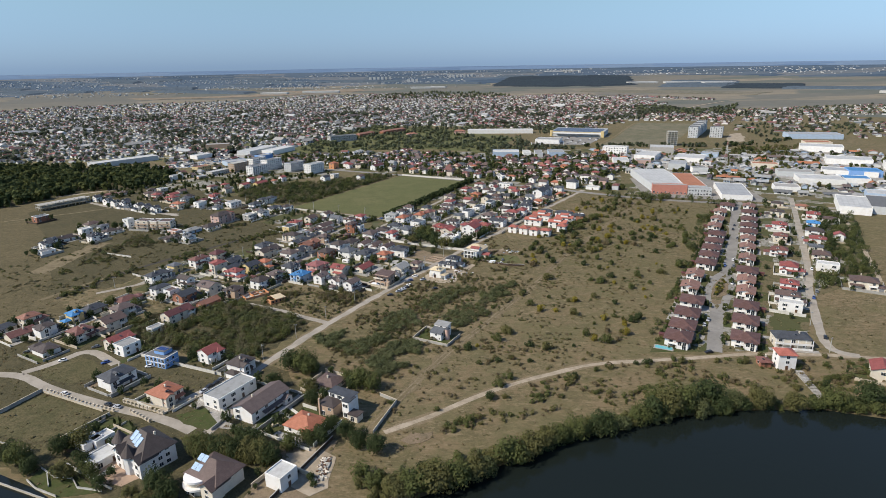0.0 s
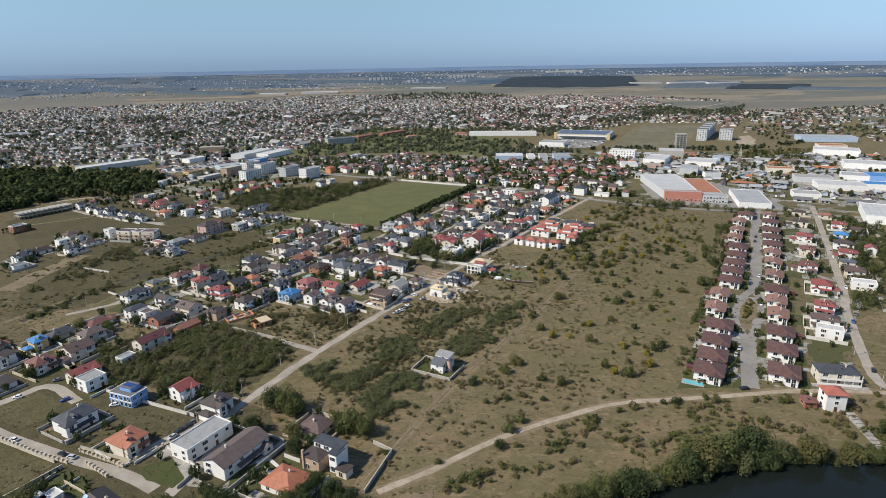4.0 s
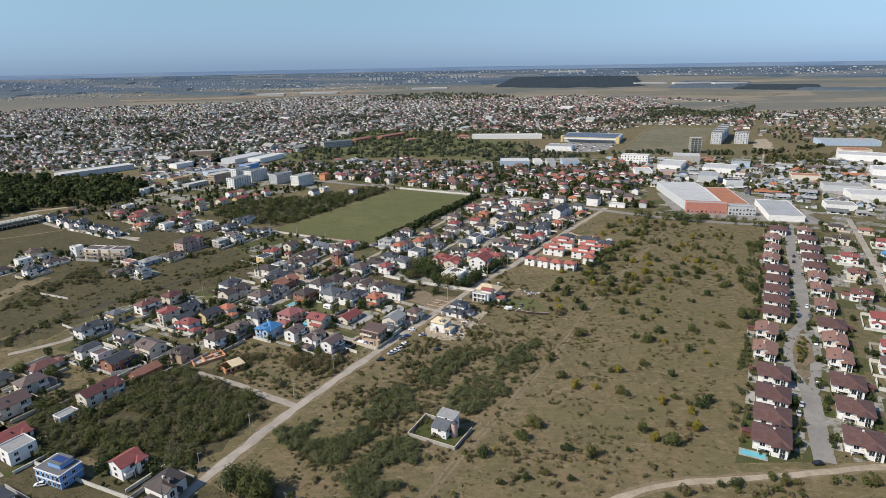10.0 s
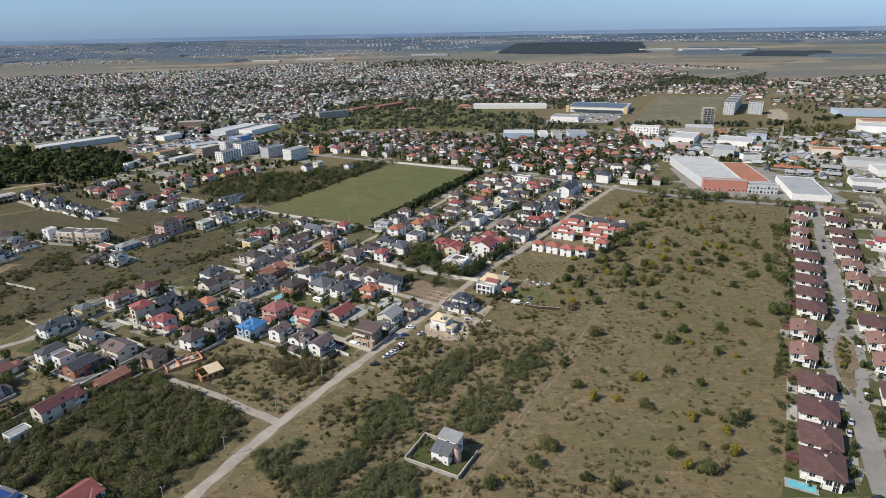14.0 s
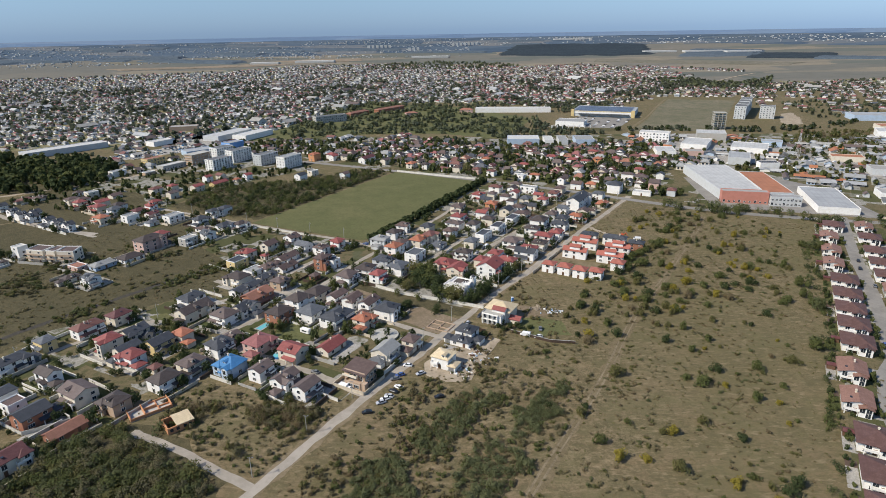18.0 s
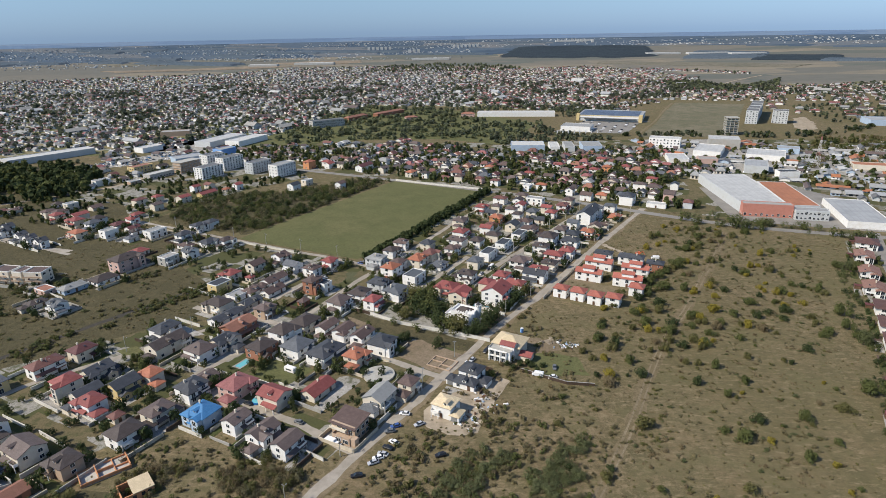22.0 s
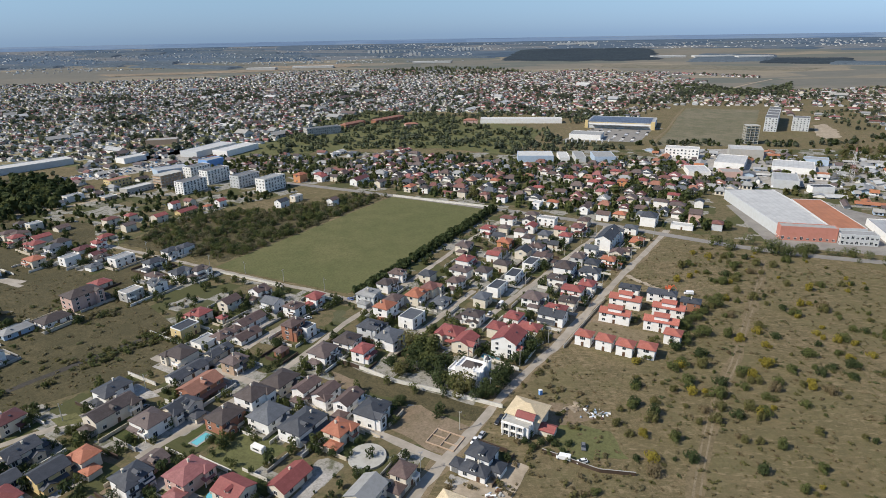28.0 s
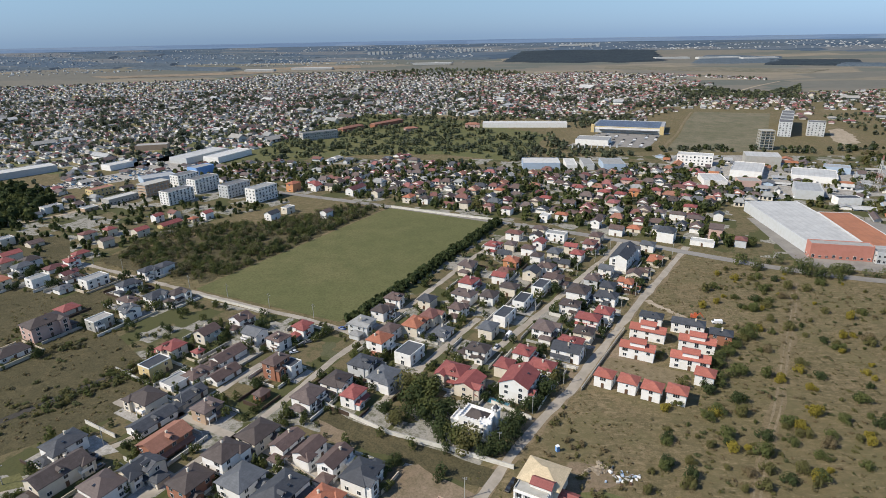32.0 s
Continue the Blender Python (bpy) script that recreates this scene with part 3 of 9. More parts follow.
slab("building_plot", ragged([(-30, 453.5), (-15.5, 455), (7.0, 437), (0.5, 424.5), (-9.9, 426), (-31.5, 444)], 0.8, 3), 0.064, EARTH, "bare sandy building plot", "plot")
slab("building_plot", ragged([(-57, 482), (-45, 474), (-40, 464), (-52, 470)], 0.8, 3), 0.068, EARTH, "bare earth patch beside houses", "plot")
SITE_YARD = [(-13.5, 396), (-6, 405), (4, 414), (12, 421), (24, 417), (14, 396), (8.5, 381), (-4, 380), (-12, 387)]
slab("site_yard", ragged(SITE_YARD, 1.2, 3), 0.062, DIRT, "trodden pale building yard", "plot")
slab("site_yard", ragged([(30, 447), (38, 456), (50, 453), (56, 446), (45, 440), (36, 440)], 1.2, 3), 0.058, EARTH, "bare earth beside a half-built house", "plot")
slab("rough_garden", ragged([(33, 432), (36, 440), (46, 441), (58, 436), (60, 421), (38, 421)], 1.2, 3), 0.054, MEADOW, "rough green garden", "garden")
slab("complex_yard", ragged([(65.7, 522.4), (71.3, 526.9), (92.9, 518), (103.5, 511), (99.4, 500.2), (90, 504.5), (69.6, 516.6)], 1.2, 3), 0.056, STRIPGRASS, "trodden pale ground between row houses", "plot")
strip("dirt_lane", [(109, 590), (113.5, 579.5), (119.5, 572.3), (122.6, 563.8), (129.1, 557.2), (134, 551)], 3.6, 0.06, DIRT, "pale dirt lane behind row houses", "track", 0.7)
slab("rubble_ground", ragged([(110, 566), (117, 569), (128, 566), (138, 561), (136, 554), (126, 556), (116, 561)], 1.0, 3), 0.064, STRIPGRASS, "trodden ground with building waste", "plot")
slab("complex_yard", [(47, 509), (75, 496), (96, 540), (68, 556)], 0.05, EARTH, "bare yard of white row houses", "plot")
slab("site_yard", [(-74, 163), (-48, 172), (-44, 204), (-62, 208)], 0.05, EARTH, "bare building yard by the lake", "plot")

# ---- houses ----


def window_mesh(w, h, name="window", bars=1):
    """A white frame round dark panes, one connected piece with a sill."""
    xs, kinds = [-w / 2 - 0.08], []
    for i in range(bars + 1):
        xs += [-w / 2 + w * i / (bars + 1) + 0.035 * (i > 0), -w / 2 + w * (i + 1) / (bars + 1) - 0.035 * (i < bars)]
        kinds += [0, 1]
    xs.append(w / 2 + 0.08)
    kinds.append(0)
    zs = [-0.08, 0.0, h, h + 0.08]
    n = len(xs)
    v = [(x, 0.05, z) for z in zs for x in xs]
    f = [(j * n + i, j * n + n + i, j * n + n + i + 1, j * n + i + 1) for j in range(3) for i in range(n - 1)]
    ix = [1 if j == 1 and kinds[i] else 0 for j in range(3) for i in range(n - 1)]
    k = len(v)
    v += [(xs[0], -0.05, zs[0]), (xs[-1], -0.05, zs[0]), (xs[-1], -0.05, zs[-1]), (xs[0], -0.05, zs[-1])]
    c = (0, n - 1, 4 * n - 1, 3 * n)
    f += [(c[i], c[(i + 1) % 4], k + (i + 1) % 4, k + i) for i in range(4)]
    return made(name, v, f, [PALE, GLASS], ix + [0] * 4)


WIN = {"std": window_mesh(1.5, 1.35), "tall": window_mesh(1.7, 2.1), "wide": window_mesh(2.4, 1.5, bars=2), "small": window_mesh(0.8, 1.0, bars=0)}
DOOR = boxes("door", [(-0.5, 0.5, -0.05, 0.05, 0, 2.1), (-0.62, -0.5, -0.05, 0.08, 0, 2.2), (0.5, 0.62, -0.05, 0.08, 0, 2.2), (-0.62, 0.62, -0.05, 0.08, 2.1, 2.22)], WOOD)
GARAGE = boxes("garage_door", [(-1.3, 1.3, -0.05, 0.05, 0, 2.2), (-1.3, 1.3, -0.05, 0.07, 0.5, 0.54), (-1.3, 1.3, -0.05, 0.07, 1.05, 1.09), (-1.3, 1.3, -0.05, 0.07, 1.6, 1.64)], METAL)
CHIMNEY = boxes("chimney", [(-0.3, 0.3, -0.3, 0.3, 0, 1.6), (-0.42, 0.42, -0.42, 0.42, 1.6, 1.74), (-0.16, 0.16, -0.16, 0.16, 1.74, 2.0)], WALL["cream"])
SKYLIGHT = boxes("skylight", [(-0.45, 0.45, -0.65, 0.65, 0, 0.12)], GLASS)
SOLAR = boxes("solar_panel", [(-1.0, 1.0, -1.6, 1.6, 0.05, 0.12)], PANEL)
_cache = {}


def cached(key, build):
    if key not in _cache:
        _cache[key] = build()
    return _cache[key]


def hip_roof(w, d, h, over, pitch, mat):
    a, b = w / 2 + over, d / 2 + over
    top = h + min(a, b) * pitch
    rx, ry = (a - b, 0) if a >= b else (0, b - a)
    rx, ry = max(rx, 0.05), max(ry, 0.02)
    v = [(-a, -b, h - 0.22), (a, -b, h - 0.22), (a, b, h - 0.22), (-a, b, h - 0.22), (-a, -b, h), (a, -b, h), (a, b, h), (-a, b, h)]
    f = [(3, 2, 1, 0), (0, 1, 5, 4), (1, 2, 6, 5), (2, 3, 7, 6), (3, 0, 4, 7)]
    if a >= b:
        v += [(-rx, 0, top), (rx, 0, top)]
        f += [(4, 5, 9, 8), (5, 6, 9), (6, 7, 8, 9), (7, 4, 8)]
    else:
        v += [(0, -ry, top), (0, ry, top)]
        f += [(4, 5, 8), (5, 6, 9, 8), (6, 7, 9), (7, 4, 8, 9)]
    return made("roof", v, f, [mat])


def gable_roof(w, d, h, over, pitch, mat, thick=0.22):
    a, b = w / 2 + over * 0.8, d / 2 + over
    top, low = h + d / 2 * pitch, h - over * pitch
    v = []
    for x in (-a, a):
        v += [(x, -b, low), (x, 0, top), (x, b, low), (x, -b, low + thick), (x, 0, top + thick), (x, b, low + thick)]
    f = [(3, 9, 10, 4), (4, 10, 11, 5), (0, 1, 7, 6), (1, 2, 8, 7), (0, 6, 9, 3), (2, 5, 11, 8), (0, 3, 4, 1), (1, 4, 5, 2), (6, 7, 10, 9), (7, 8, 11, 10)]
    return made("roof", v, f, [mat])


def body(w, d, h, gable, mat):
    if not gable:
        v, f = box(-w / 2, w / 2, -d / 2, d / 2, -0.3, h)
        return made("wall", v, f, [mat])
    v, f = box(-w / 2, w / 2, -d / 2, d / 2, -0.3, h)
    v += [(-w / 2, 0, h + d / 2 * gable), (w / 2, 0, h + d / 2 * gable)]
    f = [q for q in f if q != (4, 5, 6, 7)] + [(4, 5, 9, 8), (6, 7, 8, 9), (7, 4, 8), (5, 6, 9)]
    return made("wall", v, f, [mat])


def parapet_roof(w, d, h, mat, rim):
    v, f, ix = [], [], []
    for r in ((-w / 2, w / 2, -d / 2, -d / 2 + 0.25, h, h + 0.55), (-w / 2, w / 2, d / 2 - 0.25, d / 2, h, h + 0.55),
              (-w / 2, -w / 2 + 0.25, -d / 2 + 0.25, d / 2 - 0.25, h, h + 0.55), (w / 2 - 0.25, w / 2, -d / 2 + 0.25, d / 2 - 0.25, h, h + 0.55)):
        a, b = box(*r, base=len(v))
        v += a
        f += b
        ix += [1] * 6
    a, b = box(-w / 2 + 0.25, w / 2 - 0.25, -d / 2 + 0.25, d / 2 - 0.25, h, h + 0.12, base=len(v))
    return made("roof", v + a, f + b, [mat, rim], ix + [0] * 6)


COLOURS = dict(sheet="white sheet", greysheet="grey sheet", claysheet="terracotta sheet", dbrown="dark brown", brown="brown", mauve="faded brown", maroon="maroon", red="red", redbrown="red-brown", pinkred="faded red", orange="orange", coralred="coral red",
               tile="terracotta", blue="bright blue", dgrey="dark grey", grey="grey", lgrey="pale grey", concrete="bare concrete", paint="white", estate="dark brown",
               estate_pale="faded terracotta", cream="pale boarded", felt="dark felt")
WALLS = dict(white="white", cream="cream", pink="dusty pink", tan="tan", yellow="ochre", brick="brick", concrete="raw concrete", lgrey="light grey",
             lblue="pale blue", orangewall="orange", blue="blue", coral="coral")
BUILT, HOUSES = [], []


def storey_windows(ob, w, d, floors, fh, r, sides, key, dense=1.0):
    """Windows and a door on the sides named: f front, b back, l left, r right."""
    for s in sides:
        length = w if s in "fb" else d
        n = max(1, int(length / (4.7 / dense)))
        for k in range(floors):
            for i in range(n):
                p = (i + 0.5) / n * length - length / 2
                kind = "std" if r.random() < 0.7 else r.choice(("tall", "wide", "small"))
                z = k * fh + (0.95 if kind != "tall" else 0.25)
                if k == 0 and s == "f" and i == n // 2:
                    part("door", DOOR, ob, (p, -d / 2 - 0.04, 0.05), math.pi)
                    continue
                if r.random() < (0.13 if dense > 0.9 else 0.5):
                    continue
                at, turn = {"f": ((p, -d / 2 - 0.04, z), math.pi), "b": ((p, d / 2 + 0.04, z), 0), "l": ((-w / 2 - 0.04, p, z), math.pi / 2), "r": ((w / 2 + 0.04, p, z), -math.pi / 2)}[s]
                part("window", WIN[kind], ob, at, turn)


def house(x, y, w, d, floors, kind, roof, wall, turn, detail=2, group="", extras=True, eave=0.0):
    r = random.Random(int(x * 31 + y * 17))
    turn = turn + r.uniform(-1.5, 1.5)
    fh = 2.6
    h = eave or fh * floors + 0.3
    ob = empty("house", x, y, 0, radians(turn))
    HOUSES.append((x, y, w, d, turn, detail))
    BUILT.append((x, y, max(w, d) / 2))
    label = f"{WALLS[wall]} {'two' if floors == 2 else 'three' if floors == 3 else 'single'}-storey house with {COLOURS[roof]} {'hipped' if kind == 'hip' else 'gabled' if kind == 'gable' else 'flat'} roof"
    tagged(ob, label, "house", group)
    wm, rm = WALL[wall], ROOF[roof]
    w, d = round(w * 1.8) / 2, round(d * 1.8) / 2
    pitch = 0.4 if eave else r.choice((0.36, 0.42, 0.48)) if kind != "gable" else r.choice((0.42, 0.5))
    over = r.choice((0.45, 0.6))
    part("wall", cached(("b", w, d, h, kind == "gable" and pitch, wall), lambda: body(w, d, h, kind == "gable" and pitch, wm)), ob)
    if kind == "hip":
        part("roof", cached(("h", w, d, h, over, pitch, roof), lambda: hip_roof(w, d, h, over, pitch, rm)), ob)
    elif kind == "gable":
        part("roof", cached(("g", w, d, h, over, pitch, roof), lambda: gable_roof(w, d, h, over, pitch, rm)), ob)
    else:
        part("roof", cached(("f", w, d, h, roof, wall), lambda: parapet_roof(w, d, h, rm, WHITE)), ob)
    r2 = random.Random(int(x * 53 + y * 29))
    if detail > 1.95 and extras and kind != "flat" and floors > 1:
        if r2.random() < 0.45:       # a tiled canopy over the ground floor
            cw, cx = round(w * r2.choice((0.5, 0.7, 0.95)), 1), r2.choice((-1, 0, 1))
            part("canopy_roof", cached(("can", cw, roof), lambda: made("canopy_roof", [(-cw / 2, -1.9, 2.45), (cw / 2, -1.9, 2.45), (cw / 2, 0, 3.15), (-cw / 2, 0, 3.15), (-cw / 2, -1.9, 2.62), (cw / 2, -1.9, 2.62), (cw / 2, 0, 3.32), (-cw / 2, 0, 3.32)],
                 [(3, 2, 1, 0), (4, 5, 6, 7), (0, 1, 5, 4), (1, 2, 6, 5), (3, 0, 4, 7)], [rm])), ob, (cx * (w - cw) / 2, -d / 2, 0))
        if r2.random() < 0.4:        # a projecting corner with a hipped roof of its own
            cx = r2.choice((-1, 1)) * (w / 2 - 1.5)
            cor = part("corner_wing", cached(("cor", h, wall), lambda: body(4.4, 4.4, h - 0.35, 0, wm)), ob, (cx, -d / 2 + 0.9, 0))
            part("corner_roof", cached(("corr", h, roof), lambda: hip_roof(4.4, 4.4, h - 0.35, 0.45, 0.5, rm)), cor)
            for k in range(2):
                part("window", WIN["tall" if k else "std"], cor, (0, -2.24, k * fh + (0.3 if k else 0.95)), math.pi)
    a = radians(turn)
    normals = {"f": (math.sin(a), -math.cos(a)), "b": (-math.sin(a), math.cos(a)), "l": (-math.cos(a), -math.sin(a)), "r": (math.cos(a), math.sin(a))}
    far = math.hypot(x, y - 150)
    sides = "".join(k for k, q in normals.items() if (-q[0] * x - q[1] * (y - 150)) / far > 0.12)   # the sides towards the lake
    storey_windows(ob, w, d, max(1, int(floors)), fh, r, sides, kind, 1.0 if detail > 1 else 0.55)
    if detail > 1 and kind != "flat":
        spot = (r.uniform(-w / 4, w / 4), r.choice((-1, 1)) * d * 0.12, h + d * 0.12)
        if r2.random() < 0.55:
            part("chimney", CHIMNEY, ob, spot)
        if r.random() < 0.3:
            part("skylight", SKYLIGHT, ob, (r.uniform(-w / 5, w / 5), -d * 0.25, h + d * 0.25 * pitch + (0.28 if kind == "gable" else 0.3)))
    if detail > 1 and extras and kind != "flat" and r.random() < 0.55:      # a low wing with its own roof
        aw, ad = r.choice((4.0, 5.0)), min(d * 0.7, 6.0)
        side = r.choice((-1, 1))
        wing = part("side_wing", cached(("aw", aw, ad, wall), lambda: body(aw, ad, 2.7, 0, wm)), ob, (side * (w / 2 + aw / 2 - 0.3), -d / 2 + ad / 2 + r.uniform(-1.2, 1.0), 0))
        part("wing_roof", cached(("awr", aw, ad, roof), lambda: hip_roof(aw, ad, 2.7, 0.35, 0.4, rm)), wing)
        part("garage_door", GARAGE, wing, (0, -ad / 2 - 0.04, 0.02), math.pi)
    if detail > 1 and extras and kind != "flat" and r.random() < 0.35:      # a dormer on the front slope
        dorm = part("dormer", cached(("dm", wall), lambda: body(2.2, 1.9, 1.2, 0.5, wm)), ob, (r.uniform(-w / 5, w / 5), -d * 0.27, h + 0.25), math.pi / 2)
        part("dormer_roof", cached(("dmr", roof), lambda: gable_roof(2.6, 1.9, 1.2, 0.25, 0.5, rm)), dorm)
        part("window", WIN["small"], dorm, (-1.14, 0, 0.15), math.pi / 2)
    if detail > 1 and extras and floors > 1:
        q = r.random()
        bw = min(4.5, w * 0.4)
        bx = r.choice((-1, 1)) * (w / 2 - bw / 2 - 0.4)
        if q < 0.4:       # balcony over the terrace
            part("balcony", cached(("bal", bw), lambda: boxes("balcony", [(-bw / 2, bw / 2, -1.5, 0, -0.18, 0), (-bw / 2, bw / 2, -1.5, -1.42, 0.05, 1.0),
                 (-bw / 2, -bw / 2 + 0.08, -1.42, 0, 0.05, 1.0), (bw / 2 - 0.08, bw / 2, -1.42, 0, 0.05, 1.0)], WHITE)), ob, (bx, -d / 2, fh))
            for s in (-1, 1):
                part("post", cached("post", lambda: boxes("post", [(-0.12, 0.12, -0.12, 0.12, -0.1, fh - 0.18)], WHITE)), ob, (bx + s * (bw / 2 - 0.15), -d / 2 - 1.35, 0))
        elif q < 0.75 and kind != "flat":     # a projecting bay with its own gable
            bd = 2.2
            bh = h - (0.0 if q < 0.6 else fh)
            bay = part("bay", cached(("bay", bw, bh, wall), lambda: body(bd + 1, bw, bh, 0.5, wm)), ob, (bx, -d / 2 - bd / 2 + 0.45, 0), math.pi / 2)
            part("bay_roof", cached(("bayr", bw, bh, roof), lambda: gable_roof(bd + 2.2, bw, bh, 0.35, 0.5, rm)), bay, (0.5, 0, 0))
            for k in range(int(bh // fh)):
                part("window", WIN["tall" if k else "std"], bay, (-bd / 2 - 0.54, 0, k * fh + (0.3 if k else 0.95)), math.pi / 2)
        elif kind != "flat":   # a lean-to porch
            part("porch_roof", cached(("por", bw, roof), lambda: made("porch_roof", [(-bw / 2, -2.2, 2.35), (bw / 2, -2.2, 2.35), (bw / 2, 0, 3.0), (-bw / 2, 0, 3.0),
                 (-bw / 2, -2.2, 2.5), (bw / 2, -2.2, 2.5), (bw / 2, 0, 3.15), (-bw / 2, 0, 3.15)], [(3, 2, 1, 0), (4, 5, 6, 7), (0, 1, 5, 4), (1, 2, 6, 5), (3, 0, 4, 7)], [rm])), ob, (bx, -d / 2, 0))
            for s in (-1, 1):
                part("post", cached("post2", lambda: boxes("post", [(-0.12, 0.12, -0.12, 0.12, -0.1, 2.4)], WHITE)), ob, (bx + s * (bw / 2 - 0.2), -d / 2 - 2.0, 0))
    return ob


# villas, village streets and the street on the right

house(-218.1, 535.9, 16, 11, 1, "hip", "dbrown", "white", 61)
house(-214.9, 558.8, 20, 13, 3, "hip", "dbrown", "pink", 61)
house(-219.5, 585.1, 11, 10, 1, "hip", "red", "cream", 61)
house(-190.3, 566.1, 12, 9, 2, "flat", "concrete", "concrete", 61)
house(-180.1, 577.9, 9, 9, 2, "gable", "grey", "white", -29)
house(-190.6, 595.6, 12, 8, 1, "hip", "brown", "white", -29)
house(-199.2, 613.7, 12, 9, 2, "hip", "dgrey", "white", 61)
house(-174.1, 596.8, 13, 9, 2, "hip", "dgrey", "white", 61)
house(-162.8, 599.6, 11, 9, 2, "hip", "dbrown", "white", 61)
house(-262.2, 625.2, 12, 9, 2, "flat", "lgrey", "white", 61)
house(-225.8, 623.8, 16, 10, 2, "flat", "lgrey", "white", 61)
house(-244.8, 631.2, 10, 8, 1, "hip", "dbrown", "white", 61)
house(-137.5, 535.3, 10, 10, 2, "hip", "red", "cream", -29)
house(-125.1, 534.0, 5, 5, 1, "hip", "red", "cream", 61)
house(-139.1, 519.6, 13, 9, 2, "flat", "dgrey", "yellow", 61)
house(-126.8, 550.3, 11, 9, 2, "gable", "brown", "cream", 61)
house(-124.8, 508.5, 12, 9, 1, "flat", "lgrey", "white", 61)
house(-117.9, 514.4, 12, 9, 1, "hip", "brown", "white", 61)
house(-109.6, 530.8, 18, 9, 1, "gable", "brown", "white", 61)
house(-105.8, 514.1, 15, 8, 1, "gable", "brown", "white", 61)
house(-129.9, 492.5, 14, 11, 2, "hip", "dbrown", "cream", -29)
house(-114.4, 497.7, 14, 8, 1, "gable", "dgrey", "cream", 61)
house(-102.0, 485.1, 10, 9, 2, "hip", "mauve", "tan", 61)
house(-122.2, 480.1, 19, 9, 1, "gable", "dgrey", "white", 61)
house(-110.1, 465.2, 18, 11, 2, "gable", "tile", "brick", 61)
house(-147.0, 463.7, 14, 10, 2, "hip", "dgrey", "white", 61)
house(-139.6, 448.4, 20, 10, 2, "gable", "dbrown", "cream", 61)
house(-120.4, 441.2, 13, 11, 2, "hip", "mauve", "white", -29)
house(-113.5, 448.8, 9, 8, 2, "gable", "dgrey", "cream", 61)
house(-109.5, 451.6, 9, 8, 2, "gable", "dgrey", "cream", -29)
house(-91.8, 443.4, 13, 11, 2, "hip", "dbrown", "brick", 61)
house(-83.8, 454.2, 12, 11, 3, "hip", "dbrown", "white", 61)
house(-114.3, 564.7, 10, 9, 2, "gable", "brown", "white", 61)
house(-101.8, 548.3, 11, 9, 2, "gable", "grey", "white", -29)
house(-88.2, 542.0, 10, 9, 2, "hip", "brown", "white", -29)
house(-79.2, 555.1, 9, 8, 2, "hip", "red", "white", 61)
house(-82.3, 516.3, 11, 8, 3, "hip", "brown", "brick", 61)
house(-75.8, 517.0, 8, 7, 2, "flat", "dgrey", "white", 61)
house(-62.8, 493.1, 12, 10, 2, "hip", "mauve", "white", 61)
house(-52.9, 503.6, 12, 10, 2, "hip", "dbrown", "white", 61)
house(-44.1, 493.5, 10, 8, 2, "hip", "red", "white", 61)
house(-43.8, 518.1, 11, 10, 2, "hip", "dgrey", "lgrey", 61)
house(-32.5, 506.8, 13, 11, 2, "hip", "grey", "white", 61)
house(-37.3, 535.3, 11, 10, 3, "hip", "orange", "white", 61)
house(-22.7, 528.4, 14, 10, 2, "flat", "grey", "white", 61)
house(-21.3, 556.5, 14, 10, 2, "hip", "orange", "cream", 61)
house(-13.3, 566.2, 11, 9, 2, "hip", "redbrown", "cream", 61)
house(-7.6, 550.9, 12, 9, 1, "hip", "grey", "white", 61)
house(-49.1, 558.0, 12, 11, 2, "hip", "lgrey", "lgrey", 61)
house(-40.4, 572.7, 10, 9, 2, "hip", "dbrown", "white", 61)
house(-34.9, 588.8, 10, 9, 2, "hip", "brown", "white", 61)
house(-76.4, 468.3, 14, 11, 2, "hip", "dbrown", "cream", 61)
house(-64.1, 463.1, 12, 7, 2, "gable", "brown", "white", 61)
house(-54.9, 458.7, 12, 7, 2, "gable", "brown", "white", 61)
house(-44.8, 453.4, 13, 7.5, 2, "gable", "brown", "white", 61)
house(-34.3, 445.7, 12, 11, 2, "hip", "dgrey", "white", 61)
house(-60.0, 438.1, 17, 12, 2, "hip", "dgrey", "white", 61)
house(-74.8, 443.7, 13, 12, 2, "hip", "grey", "white", 61)
house(-45.4, 433.9, 10, 9, 2, "hip", "orange", "cream", 61)
house(-84.0, 497.8, 6, 5, 1, "hip", "brown", "brick", 61)
house(27.7, 675.7, 11, 9, 2, "hip", "red", "white", 61)
house(37.5, 644.8, 10, 9, 2, "hip", "orange", "orangewall", 61)
house(32.6, 632.1, 10, 9, 1, "hip", "redbrown", "white", -29)
house(8.8, 638.8, 12, 10, 2, "hip", "mauve", "cream", 61)
house(8.4, 610.4, 12, 10, 2, "hip", "red", "white", 61)
house(5.1, 592.2, 14, 10, 2, "hip", "mauve", "white", -29)
house(0.9, 574.2, 9, 8, 2, "hip", "brown", "white", 61)
house(50.7, 603.1, 15, 8, 2, "flat", "dgrey", "white", 61)
house(37.3, 583.7, 15, 8, 2, "flat", "dgrey", "white", 61)
house(25.5, 566.1, 15, 8, 2, "flat", "dgrey", "white", 61)
house(9.8, 529.1, 11, 9, 2, "hip", "dbrown", "white", -29)
house(-2.5, 510.2, 13, 11, 2, "hip", "red", "cream", -29)
house(4.6, 500.9, 13, 10, 2, "gable", "red", "cream", 61)
house(25.4, 498.6, 16, 14, 3, "gable", "red", "white", 61)
house(30.9, 525.9, 10, 9, 2, "hip", "red", "white", 61)
house(37.3, 513.1, 12, 9, 2, "hip", "red", "white", -29)
